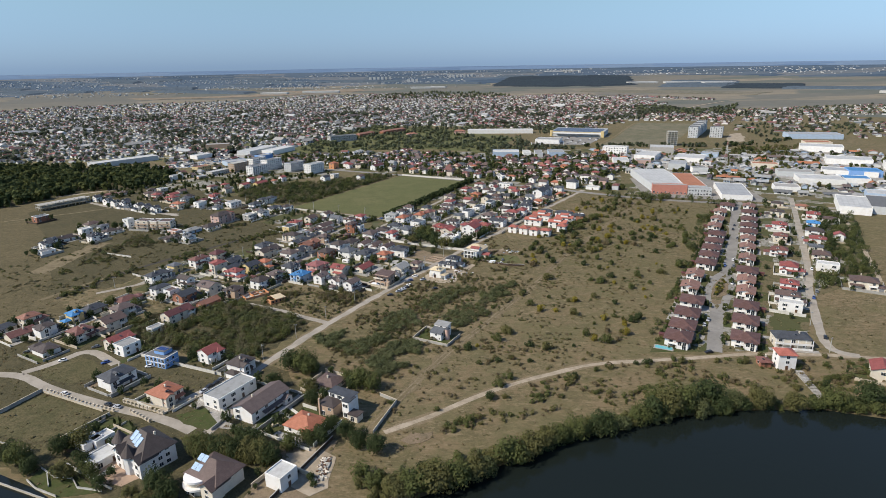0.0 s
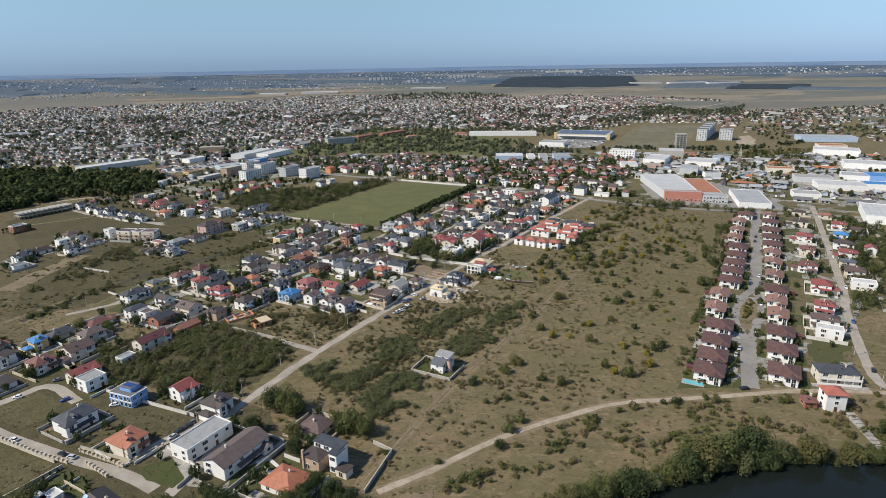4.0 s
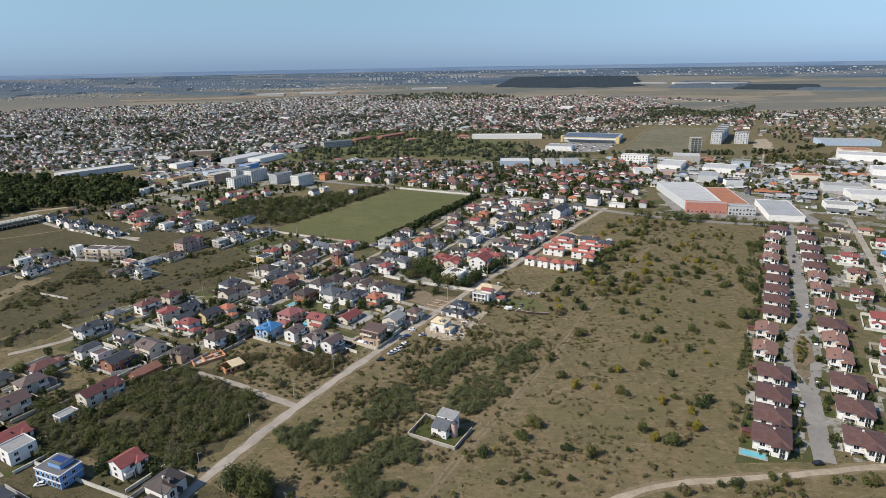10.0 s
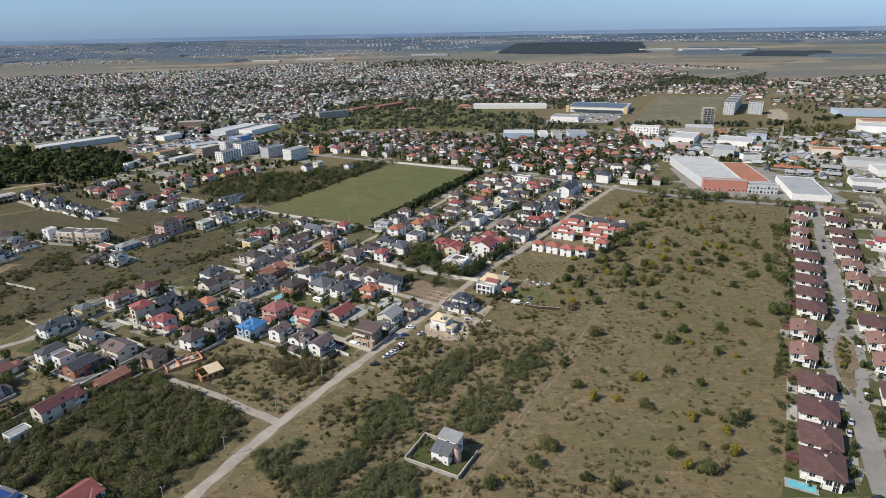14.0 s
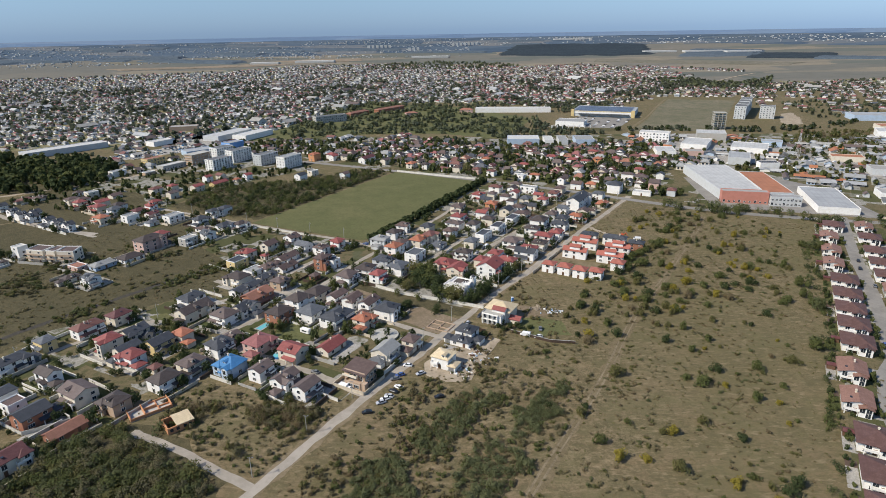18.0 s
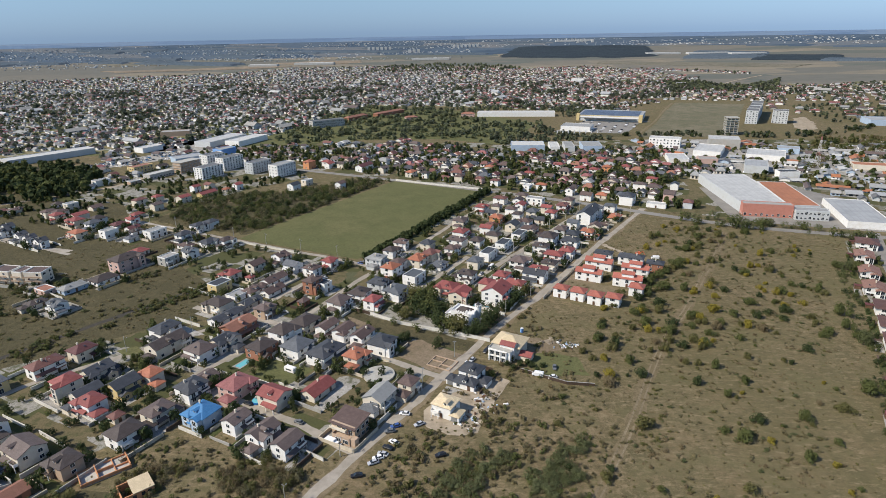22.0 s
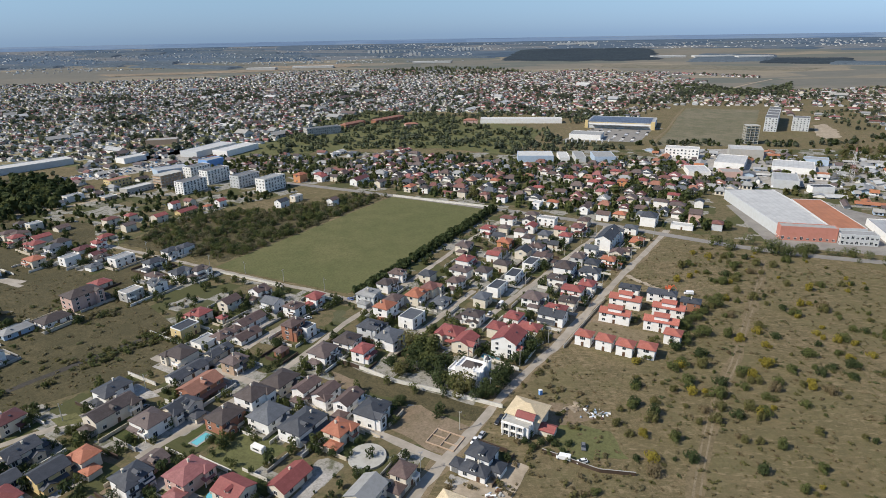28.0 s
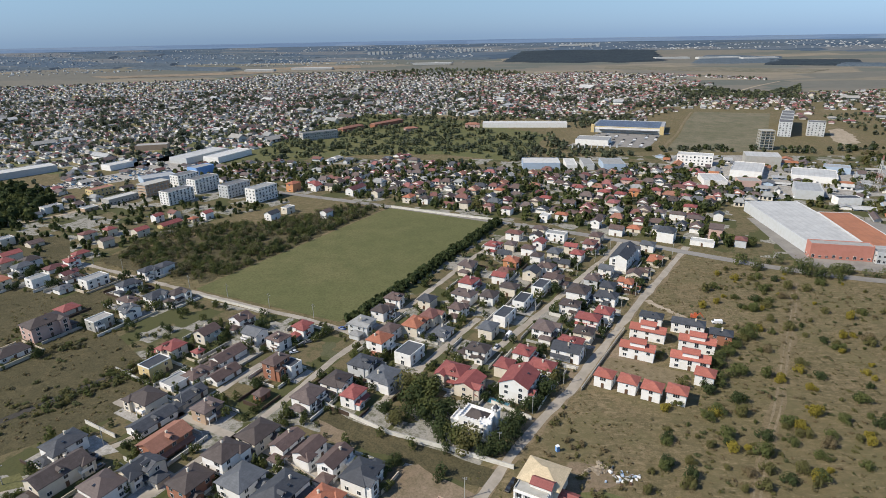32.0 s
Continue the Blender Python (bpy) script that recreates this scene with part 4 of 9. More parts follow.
house(44.5, 550.1, 12, 11, 2, "hip", "mauve", "white", 61)
house(51.5, 528.0, 15, 10, 2, "gable", "dgrey", "white", -29)
house(54.7, 535.0, 12, 8, 2, "hip", "red", "cream", -29)
house(63.1, 544.7, 10, 9, 2, "hip", "dbrown", "cream", -29)
house(68.5, 559.7, 13, 9, 2, "hip", "red", "white", -29)
house(78.5, 566.8, 10, 9, 2, "hip", "red", "white", 61)
house(85.2, 587.0, 12, 9, 2, "hip", "dgrey", "white", -29)
house(101.5, 607.0, 9, 8, 2, "hip", "orange", "white", -29)
house(62.5, 576.5, 11, 9, 2, "hip", "dbrown", "white", -29)
house(69.7, 589.1, 14, 12, 3, "hip", "dbrown", "white", 61)
house(83.3, 612.1, 11, 9, 2, "hip", "mauve", "lgrey", 61)
house(60.0, 614.7, 12, 9, 2, "hip", "brown", "cream", -29)
house(71.0, 645.6, 12, 8, 1, "gable", "dgrey", "cream", -29)
house(58.8, 632.7, 11, 9, 2, "hip", "brown", "white", -29)
house(111.9, 648.0, 32, 12, 3, "gable", "dgrey", "white", 61)
house(133.0, 648.3, 14, 9, 1, "hip", "orange", "cream", 61)
house(119.3, 628.7, 8, 7, 1, "hip", "brown", "cream", 61)
house(96.5, 676.2, 12, 9, 2, "hip", "redbrown", "white", 61)
house(76.5, 697.3, 16, 9, 2, "flat", "lgrey", "white", -29)
house(-187.0, 429.6, 15, 9, 2, "hip", "redbrown", "white", 61)
house(-177.5, 442.6, 11, 9, 2, "hip", "maroon", "cream", 61)
house(-165.6, 411.1, 10, 10, 3, "hip", "red", "cream", -29)
house(-159.8, 423.8, 13, 9, 2, "gable", "dgrey", "cream", 61)
house(-154.8, 406.6, 12, 8, 2, "gable", "dgrey", "cream", 61)
house(-142.3, 412.6, 12, 9, 2, "gable", "dgrey", "yellow", 61)
house(-134.3, 420.5, 9, 8, 2, "hip", "orange", "cream", -29)
house(-149.5, 400.1, 11, 9, 2, "hip", "red", "white", -29)
house(-135.5, 392.6, 5, 5, 1, "hip", "redbrown", "cream", 61)
house(-125.4, 380.0, 12, 10, 2, "hip", "dbrown", "white", 61)
house(-118.9, 393.0, 11, 9, 2, "hip", "mauve", "cream", 61)
house(-204.0, 396.0, 16, 9, 2, "hip", "dgrey", "white", 61)
house(-199.4, 414.7, 9, 8, 2, "hip", "grey", "yellow", -29)
house(-179.4, 385.5, 11, 7, 2, "gable", "dbrown", "white", -29)
house(-157.7, 371.2, 14, 11, 2, "gable", "mauve", "cream", -29)
house(-138.4, 363.9, 10, 9, 2, "hip", "dbrown", "tan", -29)
house(-189.8, 369.4, 12, 8, 2, "hip", "dgrey", "white", 61)
house(-179.5, 363.0, 7, 8, 2, "flat", "brown", "white", -29)
house(-167.9, 356.3, 13, 10, 2, "gable", "dgrey", "brick", 61)
house(-150.0, 348.5, 15, 7, 1, "gable", "tile", "brick", 61)
house(-160.7, 327.4, 19, 9, 2, "gable", "maroon", "cream", 61)
house(-205.5, 355.1, 14, 10, 1, "hip", "redbrown", "white", 61)
house(-166.2, 310.8, 9, 6, 1, "flat", "lgrey", "lgrey", 61)
house(-100.1, 391.7, 11, 10, 2, "hip", "blue", "lblue", -29)
house(-112.1, 409.9, 11, 10, 2, "hip", "dgrey", "white", 61)
house(-110.5, 419.4, 11, 9, 1, "gable", "mauve", "pink", 61)
house(-93.4, 411.4, 13, 11, 2, "hip", "pinkred", "pink", 61)
house(-74.8, 403.1, 12, 10, 2, "gable", "red", "cream", -29)
house(-58.5, 410.3, 15, 9, 1, "gable", "red", "cream", 61)
house(-85.1, 386.6, 10, 8, 2, "gable", "mauve", "white", 61)
house(-72.7, 378.9, 12, 8, 2, "gable", "mauve", "white", 61)
house(-61.9, 372.6, 11, 8, 2, "gable", "mauve", "white", 61)
BUILT.append((-40.9, 382.6, 8.5))
house(-31.1, 401.3, 13, 10, 2, "gable", "lgrey", "cream", 61)
house(-33.6, 396.5, 9, 8, 1, "hip", "grey", "white", 61)
house(-19.6, 410.4, 8, 7, 2, "hip", "brown", "cream", 61)
house(7.7, 419.4, 10, 9, 2, "hip", "dgrey", "white", -29)
house(5.1, 414.0, 11, 7, 1, "hip", "dgrey", "white", -29)
house(-4.0, 395.1, 9.5, 9, 2, "hip", "cream", "white", -29, detail=1.9)
house(-127.7, 236.7, 12, 12, 2, "hip", "orange", "cream", 61)
house(-158.2, 253.2, 15, 11, 2, "hip", "dgrey", "white", 61)
house(-121.7, 275.4, 10, 9, 2, "gable", "red", "white", 61)
house(-101.6, 263.1, 11, 10, 2, "hip", "dbrown", "white", 61)
house(-98.4, 238.2, 24, 11, 2, "flat", "lgrey", "white", 61)
house(-81.3, 228.5, 25, 12, 2, "gable", "mauve", "white", 61)
house(-58.8, 213.4, 15, 13, 1, "hip", "orange", "white", -29)
house(-54.7, 247.1, 12, 11, 1, "hip", "brown", "cream", -29)
house(-60.0, 179.2, 9.5, 8.5, 2, "flat", "paint", "white", 61)
house(-143.9, 203.6, 9, 7, 1, "flat", "paint", "white", 61)
house(-133.4, 193.3, 12, 9, 1, "flat", "paint", "white", 61)
house(-139.8, 205.7, 9, 6, 1, "flat", "paint", "white", 61)
house(-247.4, 324.0, 11, 9, 2, "hip", "tile", "cream", 61)
house(-229.1, 309.7, 10, 9, 2, "hip", "dbrown", "white", 61)
house(-222.8, 328.0, 8, 8, 2, "hip", "blue", "yellow", 61)
house(-205.1, 303.4, 11, 10, 2, "hip", "redbrown", "cream", 61)
house(-195.2, 317.7, 14, 12, 2, "gable", "brown", "cream", 61)
house(-197.8, 335.6, 12, 10, 2, "hip", "mauve", "cream", 61)
house(-218.9, 341.3, 14, 9, 1, "hip", "dgrey", "cream", 61)
house(-241.1, 306.4, 15, 9, 1, "gable", "redbrown", "cream", 61)
house(-256.5, 314.6, 11, 9, 1, "hip", "dgrey", "cream", 61)
house(-213.9, 286.4, 12, 10, 1, "hip", "dbrown", "white", -29)
house(-177.7, 292.2, 14, 8, 2, "gable", "red", "cream", 61)
house(-169.6, 285.5, 11, 10, 2, "flat", "lgrey", "white", 61)
house(165.8, 257.5, 9, 8.6, 3, "hip", "coralred", "white", -6, detail=1.9, extras=False)
house(157.2, 259.5, 5.5, 6, 1, "hip", "redbrown", "brick", -6, detail=1.9)
house(212.6, 337.8, 15, 9, 2, "hip", "brown", "white", -29)
house(207.1, 324.6, 14, 8, 2, "flat", "paint", "white", -29)
house(224.5, 357.0, 11, 9, 2, "hip", "red", "white", -29)
house(243.4, 391.1, 12, 11, 2, "hip", "red", "white", -29)
house(256.8, 427.7, 12, 9, 2, "hip", "redbrown", "white", -29)
house(277.6, 463.9, 11, 9, 2, "hip", "redbrown", "cream", -29)
house(295.8, 498.7, 12, 10, 2, "hip", "red", "white", -29)
house(318.0, 543.0, 13, 9, 2, "hip", "dbrown", "cream", -29)
house(345.7, 532.1, 12, 9, 2, "hip", "red", "white", -29)
house(326.6, 500.5, 11, 8, 2, "hip", "blue", "white", -29)
house(313.5, 477.2, 14, 9, 2, "hip", "dbrown", "white", -29)
house(302.2, 454.1, 13, 9, 2, "hip", "red", "white", -29)
house(288.1, 433.2, 10, 8, 2, "hip", "grey", "cream", -29)
house(281.2, 415.0, 12, 10, 2, "hip", "brown", "cream", -29)
house(271.5, 391.9, 15, 9, 2, "flat", "paint", "white", -29)
house(325.0, 462.6, 9, 8, 2, "gable", "red", "white", 61)
house(355.4, 523.3, 12, 9, 1, "hip", "brown", "white", -29)
house(274.8, 359.8, 17, 11, 2, "hip", "brown", "cream", -29)
house(205.5, 245.8, 12, 10, 2, "gable", "red", "cream", 61)
house(359.5, 572.8, 12, 8, 1, "hip", "tile", "cream", -29)
house(342.3, 586.7, 12, 8, 1, "hip", "dbrown", "cream", -29)

house(-394.0, 661.7, 8, 9, 2, "gable", "dgrey", "white", 61)
house(-373.0, 645.1, 8, 9, 2, "gable", "dgrey", "white", 61)
house(-358.8, 634.5, 8, 9, 2, "gable", "dgrey", "white", 61)
house(-345.9, 628.9, 8, 9, 2, "gable", "dgrey", "white", 61)
house(-325.0, 618.2, 8, 9, 2, "gable", "dgrey", "white", 61)
house(-313.3, 610.7, 8, 9, 2, "gable", "dgrey", "white", 61)
house(-300.3, 603.3, 8, 9, 2, "gable", "dgrey", "white", 61)
house(-393.5, 692.3, 12, 9, 1, "hip", "redbrown", "cream", 61)
house(-383.0, 697.1, 14, 9, 1, "hip", "brown", "cream", 61)
house(-329.4, 670.0, 10, 9, 2, "hip", "red", "cream", 61)
house(-304.9, 655.2, 12, 10, 2, "hip", "red", "cream", -29)
house(-284.5, 622.3, 12, 10, 2, "hip", "orange", "cream", -29)
house(-285.6, 646.2, 12, 9, 2, "hip", "grey", "white", 61)
house(-259.5, 656.9, 9, 8, 2, "hip", "red", "white", 61)
house(-401.5, 573.8, 14, 10, 2, "flat", "felt", "brick", 61)
house(-327.6, 522.3, 11, 8, 2, "flat", "paint", "white", 61)
house(-338.0, 551.6, 14, 9, 1, "hip", "brown", "cream", 61)
house(-316.9, 532.3, 9, 8, 2, "hip", "grey", "lgrey", 61)
house(-306.3, 524.6, 13, 9, 1, "hip", "dbrown", "white", 61)
house(-306.3, 500.4, 12, 9, 2, "hip", "dgrey", "white", 61)
house(-335.5, 478.1, 9, 9, 2, "gable", "dgrey", "white", 61)
house(-337.5, 487.8, 9, 9, 2, "gable", "dgrey", "white", 61)
house(-334.9, 501.9, 15, 9, 1, "gable", "dbrown", "white", 61)
house(-327.0, 464.8, 12, 9, 1, "flat", "felt", "white", 61)
house(-244.9, 520.2, 12, 8, 1, "flat", "tile", "pink", -29)
house(-230.2, 523.4, 16, 9, 1, "hip", "lgrey", "lblue", 61)
house(-238.3, 500.9, 11, 8, 1, "hip", "dbrown", "cream", 61)
house(-220.9, 494.2, 10, 8, 2, "gable", "grey", "white", -29)

house(-360.3, 794.7, 18, 10, 2, "flat", "lgrey", "white", 61, detail=1)
house(-398.1, 824.1, 10, 8, 1, "hip", "grey", "white", 61, detail=1)
house(-364.7, 776.2, 12, 8, 1, "gable", "grey", "white", 61, detail=1)
house(-329.0, 798.8, 14, 10, 1, "flat", "concrete", "tan", 61, detail=1)
house(-338.4, 704.4, 11, 9, 2, "flat", "lgrey", "cream", 61, detail=1)
house(-356.3, 713.4, 9, 8, 1, "hip", "dbrown", "white", 61, detail=1)
house(-314.7, 701.4, 11, 9, 1, "gable", "brown", "cream", 61, detail=1)
house(-332.6, 679.5, 12, 9, 2, "hip", "brown", "cream", 61, detail=1)
house(-310.4, 669.6, 14, 9, 2, "gable", "red", "cream", 61, detail=1)
house(-288.4, 657.8, 12, 10, 2, "hip", "dbrown", "white", 61, detail=1)
house(-267.1, 649.3, 12, 9, 1, "hip", "maroon", "white", 61, detail=1)
house(-250.7, 638.8, 11, 8, 1, "gable", "maroon", "white", 61, detail=2)
house(-239.5, 614.3, 10, 8, 1, "hip", "grey", "white", 61, detail=2)
house(-265.4, 676.6, 11, 7, 1, "hip", "red", "cream", 61, detail=1)
house(-281.6, 714.6, 12, 9, 2, "hip", "redbrown", "cream", 61, detail=1)
house(-269.6, 724.6, 9, 8, 2, "hip", "red", "cream", 61, detail=1)
house(-258.2, 697.5, 10, 8, 2, "gable", "mauve", "cream", 61, detail=1)
house(-244.3, 721.8, 12, 9, 2, "gable", "red", "cream", 61, detail=1)
house(-232.1, 746.1, 20, 9, 1, "gable", "red", "yellow", 61, detail=1)
house(-248.6, 760.3, 9, 8, 2, "gable", "red", "white", 61, detail=1)
house(-237.8, 768.7, 9, 8, 2, "gable", "redbrown", "cream", -29, detail=1)
house(-217.9, 759.1, 7, 6, 1, "hip", "orange", "cream", 61, detail=1)
house(-209.2, 767.1, 9, 7, 2, "gable", "red", "white", 61, detail=1)
house(-197.4, 636.0, 11, 9, 2, "hip", "dgrey", "white", 61, detail=2)
house(-190.4, 644.4, 10, 9, 2, "hip", "dgrey", "white", 61, detail=1)
house(-151.9, 762.0, 12, 9, 2, "gable", "dgrey", "white", 61, detail=1)
house(-143.1, 780.1, 11, 8, 2, "flat", "concrete", "cream", 61, detail=1)
house(-106.6, 764.9, 10, 8, 2, "gable", "brown", "white", 61, detail=1)
house(-157.3, 859.5, 13, 10, 3, "hip", "orange", "orangewall", 61, detail=1)
house(-134.3, 859.4, 11, 8, 2, "gable", "red", "white", 61, detail=1)
house(-93.1, 846.7, 24, 10, 2, "gable", "maroon", "white", 61, detail=1)
house(-38.8, 810.9, 12, 9, 2, "hip", "orange", "cream", 61, detail=1)
house(155.9, 692.6, 14, 13, 3, "hip", "dgrey", "white", 61, detail=1)
house(178.2, 682.3, 18, 10, 1, "flat", "paint", "white", -29, detail=1)
house(139.6, 715.4, 11, 9, 1, "hip", "orange", "cream", -29, detail=1)
house(123.8, 707.4, 11, 9, 2, "gable", "brown", "white", -29, detail=1)
house(112.9, 726.8, 9, 8, 2, "gable", "brown", "white", 61, detail=1)
house(89.9, 746.6, 11, 8, 2, "hip", "orange", "white", -29, detail=1)
house(75.7, 744.0, 10, 8, 2, "flat", "paint", "white", 61, detail=1)
house(45.9, 701.0, 12, 9, 2, "hip", "redbrown", "white", -29, detail=1)
house(170.7, 749.1, 10, 9, 2, "hip", "mauve", "white", 61, detail=1)
house(182.8, 743.1, 13, 9, 2, "hip", "mauve", "white", -29, detail=1)
house(192.2, 730.7, 14, 10, 2, "hip", "mauve", "cream", -29, detail=1)
house(194.3, 697.9, 10, 12, 3, "gable", "mauve", "pink", -29, detail=1)
house(214.4, 739.6, 8, 8, 2, "gable", "dgrey", "white", 61, detail=1)
house(201.1, 763.8, 11, 9, 2, "hip", "red", "cream", -29, detail=1)
house(140.7, 781.0, 12, 10, 2, "hip", "pinkred", "cream", 61, detail=1)
house(142.0, 817.1, 12, 9, 2, "hip", "red", "white", -29, detail=1)
house(155.0, 809.5, 10, 9, 2, "hip", "red", "white", -29, detail=1)
house(171.3, 819.7, 10, 9, 2, "hip", "orange", "orangewall", -29, detail=1)
house(191.7, 820.6, 10, 9, 2, "hip", "red", "pink", -29, detail=1)
house(216.9, 830.6, 13, 9, 2, "hip", "redbrown", "pink", -29, detail=1)
house(124.1, 834.5, 10, 9, 2, "hip", "red", "white", -29, detail=1)
house(102.7, 781.3, 11, 9, 2, "gable", "brown", "white", -29, detail=1)
house(86.9, 809.3, 12, 9, 1, "hip", "red", "white", -29, detail=1)
house(110.6, 866.9, 12, 9, 1, "hip", "brown", "white", -29, detail=1)
house(81.1, 887.8, 14, 9, 1, "hip", "dgrey", "white", -29, detail=1)
house(140.0, 855.7, 10, 8, 2, "gable", "grey", "white", 61, detail=1)
house(176.6, 863.5, 12, 8, 2, "hip", "red", "pink", -29, detail=1)
house(55.3, 788.4, 11, 8, 1, "hip", "mauve", "cream", -29, detail=1)
house(45.9, 830.3, 10, 9, 2, "hip", "orange", "cream", -29, detail=1)
house(-349.8, 639.5, 8, 9, 2, "gable", "dgrey", "white", 61, detail=2)
house(-343.2, 681.3, 12, 9, 2, "hip", "brown", "cream", 61, detail=1)


# the terrace estate: two rows of alike houses along the asphalt street
ROW_A = "dddd" "pp" "ddddd" "ppp" "d"
ROW_A_AT = (307.5, 324, 343, 364, 389.5, 415, 443.7, 464, 483.6, 504, 526.5, 553.7, 580, 611, 641)
ROW_B = "ddd" "pp" "d" "ppp" "dddd" "p"
ROW_B_AT = (321.6, 346, 369, 395, 416.6, 437.4, 467.4, 497.4, 521.3, 545, 567, 590, 619.5, 646.4)


def estate_house(u, v, dark, first):
    """A white terrace-estate house: low hipped roof with a projecting gable, balcony on posts, chimney, garden shed roof."""
    x, y = uv(u, v)
    r = random.Random(int(u * 7))
    ob = tagged(empty("house", x, y, 0, radians(-29)), f"white two-storey estate house with low {'dark brown' if dark else 'faded terracotta'} roof", "house", "terrace estate")
    w, d, h = (12.2, 12.4, 4.2) if dark else (9.8, 11.8, 4.2)
    BUILT.append((x, y, 7.5))
    rm = ROOF["estate" if dark else "estate_pale"]
    part("wall", cached(("eb", dark), lambda: body(w, d, h, 0, WHITE)), ob)
    if dark:
        part("roof", cached(("er", dark), lambda: hip_roof(w, d, h, 0.95, 0.34, rm)), ob)
    else:
        part("gable_wall", cached("egw", lambda: body(d, w, h, 0.3, WHITE)), ob, (0, 0, 0.01), math.pi / 2)
        part("roof", cached(("er", dark), lambda: gable_roof(d, w, h, 0.9, 0.3, rm)), ob, (0, 0, 0), math.pi / 2)
    bx = w / 2 - 3.1 if dark else w / 2 - 2.4
    bw = 5.4 if dark else 4.4
    wing = part("front_wing", cached(("ew", dark), lambda: body(4.0, bw, h - 0.2, 0.32, WHITE)), ob, (bx, -d / 2 - 0.2, 0), math.pi / 2)
    part("wing_roof", cached(("ewr", dark), lambda: gable_roof(6.6, bw, h - 0.2, 0.5, 0.32, rm)), wing, (1.0, 0, 0))
    for z in (0.1, 2.05):
        part("window", WIN["tall"], wing, (-2.04, -0.9, z), math.pi / 2)
    part("window", WIN["tall"], wing, (-2.04, 1.3, 2.05), math.pi / 2)
    part("balcony", cached(("ebal", dark), lambda: boxes("balcony", [(-2.4, 2.4, -1.9, 0, -0.2, 0), (-2.4, 2.4, -1.9, -1.8, 0, 0.9), (-2.4, -2.3, -1.8, 0, 0, 0.9)], WHITE)), ob, (bx - bw / 2 - 2.4, -d / 2, 2.1))
    for s in (-2.2, 2.0):
        part("post", cached("epost", lambda: boxes("post", [(-0.14, 0.14, -0.14, 0.14, -0.1, 4.1)], WHITE)), ob, (bx - bw / 2 - 2.4 + s, -d / 2 - 1.75, 0))
    part("door", DOOR, ob, (bx - bw / 2 - 1.2, -d / 2 - 0.04, 0.05), math.pi)
    part("window", WIN["tall"], ob, (bx - bw / 2 - 3.2, -d / 2 - 0.04, 2.1), math.pi)
    part("window", WIN["wide"], ob, (bx - bw / 2 - 3.6, -d / 2 - 0.04, 0.5), math.pi)
    for yy in (-3, 2.4):
        part("window", WIN["std"], ob, (-w / 2 - 0.04, yy, 2.6), math.pi / 2)
    part("chimney", CHIMNEY, ob, (r.uniform(-1.5, 1.5), r.uniform(0.2, 1.6), h + 1.0))
    part("skylight", SKYLIGHT, ob, (-w / 4, -d / 4, h + 0.95 if dark else h + 0.95))
    # the garden: terrace, lawn, a shed or pergola, hedge
    g = r.choice((LAWN, LAWN, PAVING))
    side = -1 if v < -10 else 1
    g = LAWN if v < -40 else g
    gx0, gx1 = (-w / 2 - 4.2, -w / 2 - 0.4) if side < 0 else (w / 2 + 0.4, w / 2 + 5.0)
    at = lambda p, q: (x + p * C29 + q * S29, y - p * S29 + q * C29)
    slab("lawn" if g is LAWN else "yard", [at(gx0, -8), at(gx1, -8), at(gx1, 4), at(gx0, 4)], 0.06, g, "clipped garden lawn behind a terrace house" if g is LAWN else "paved garden terrace behind a house", "garden")
    slab("yard", [at(gx0, 4), at(gx1, 4), at(gx1, 8), at(gx0, 8)], 0.062, DECK, "brown timber garden deck", "deck")
    sx = w / 2 + 3.2 if side < 0 else -w / 2 - 3.2
    slab("yard", [at(sx - 2.6, -7), at(sx + 2.6, -7), at(sx + 2.6, -1), at(sx - 2.6, -1)], 0.058, r.choice((PAVING, LAWN, PAVING)), "small front garden by the estate street", "garden")
    if r.random() < 0.55:
        shed = tagged(empty("garden_shed", *at((gx0 + gx1) / 2, 2.4), 0, radians(-29)), "small garden shed with a reddish lean-to roof", "shed")
        part("wall", cached("shedw", lambda: body(3.2, 2.6, 2.2, 0, WOOD)), shed)
        part("roof", cached("shedr", lambda: gable_roof(3.4, 2.6, 2.2, 0.3, 0.3, ROOF["maroon"])), shed)
    ESTATE_GREEN.extend([(*at(sx + r.uniform(-2, 2), r.uniform(-7, 6)), r.uniform(1.6, 3.8)) for _ in range(4)] + [(*at(gx0 + r.uniform(0.2, 2), r.uniform(-8, 8)), r.uniform(1.4, 3.2)) for _ in range(4)]
                        + [(*at(r.uniform(-w / 2, 0), -d / 2 - r.uniform(2.6, 4.2)), r.uniform(1.0, 2.2)) for _ in range(2)])


ESTATE_GREEN = []
C29, S29 = math.cos(radians(29)), math.sin(radians(29))
DECK = plain("brown_decking", (0.10, 0.065, 0.045), 0.8)
for i, (c, u) in enumerate(zip(ROW_A, ROW_A_AT)):
    estate_house(u + 3.0, -29.0 if c == "d" else -33.2, c == "d", i == 0)
for i, (c, u) in enumerate(zip(ROW_B, ROW_B_AT)):
    estate_house(u + 3.0, (2.3 if c == "d" else 1.9) - (u - 320) * 0.036, c == "d", i == 0)

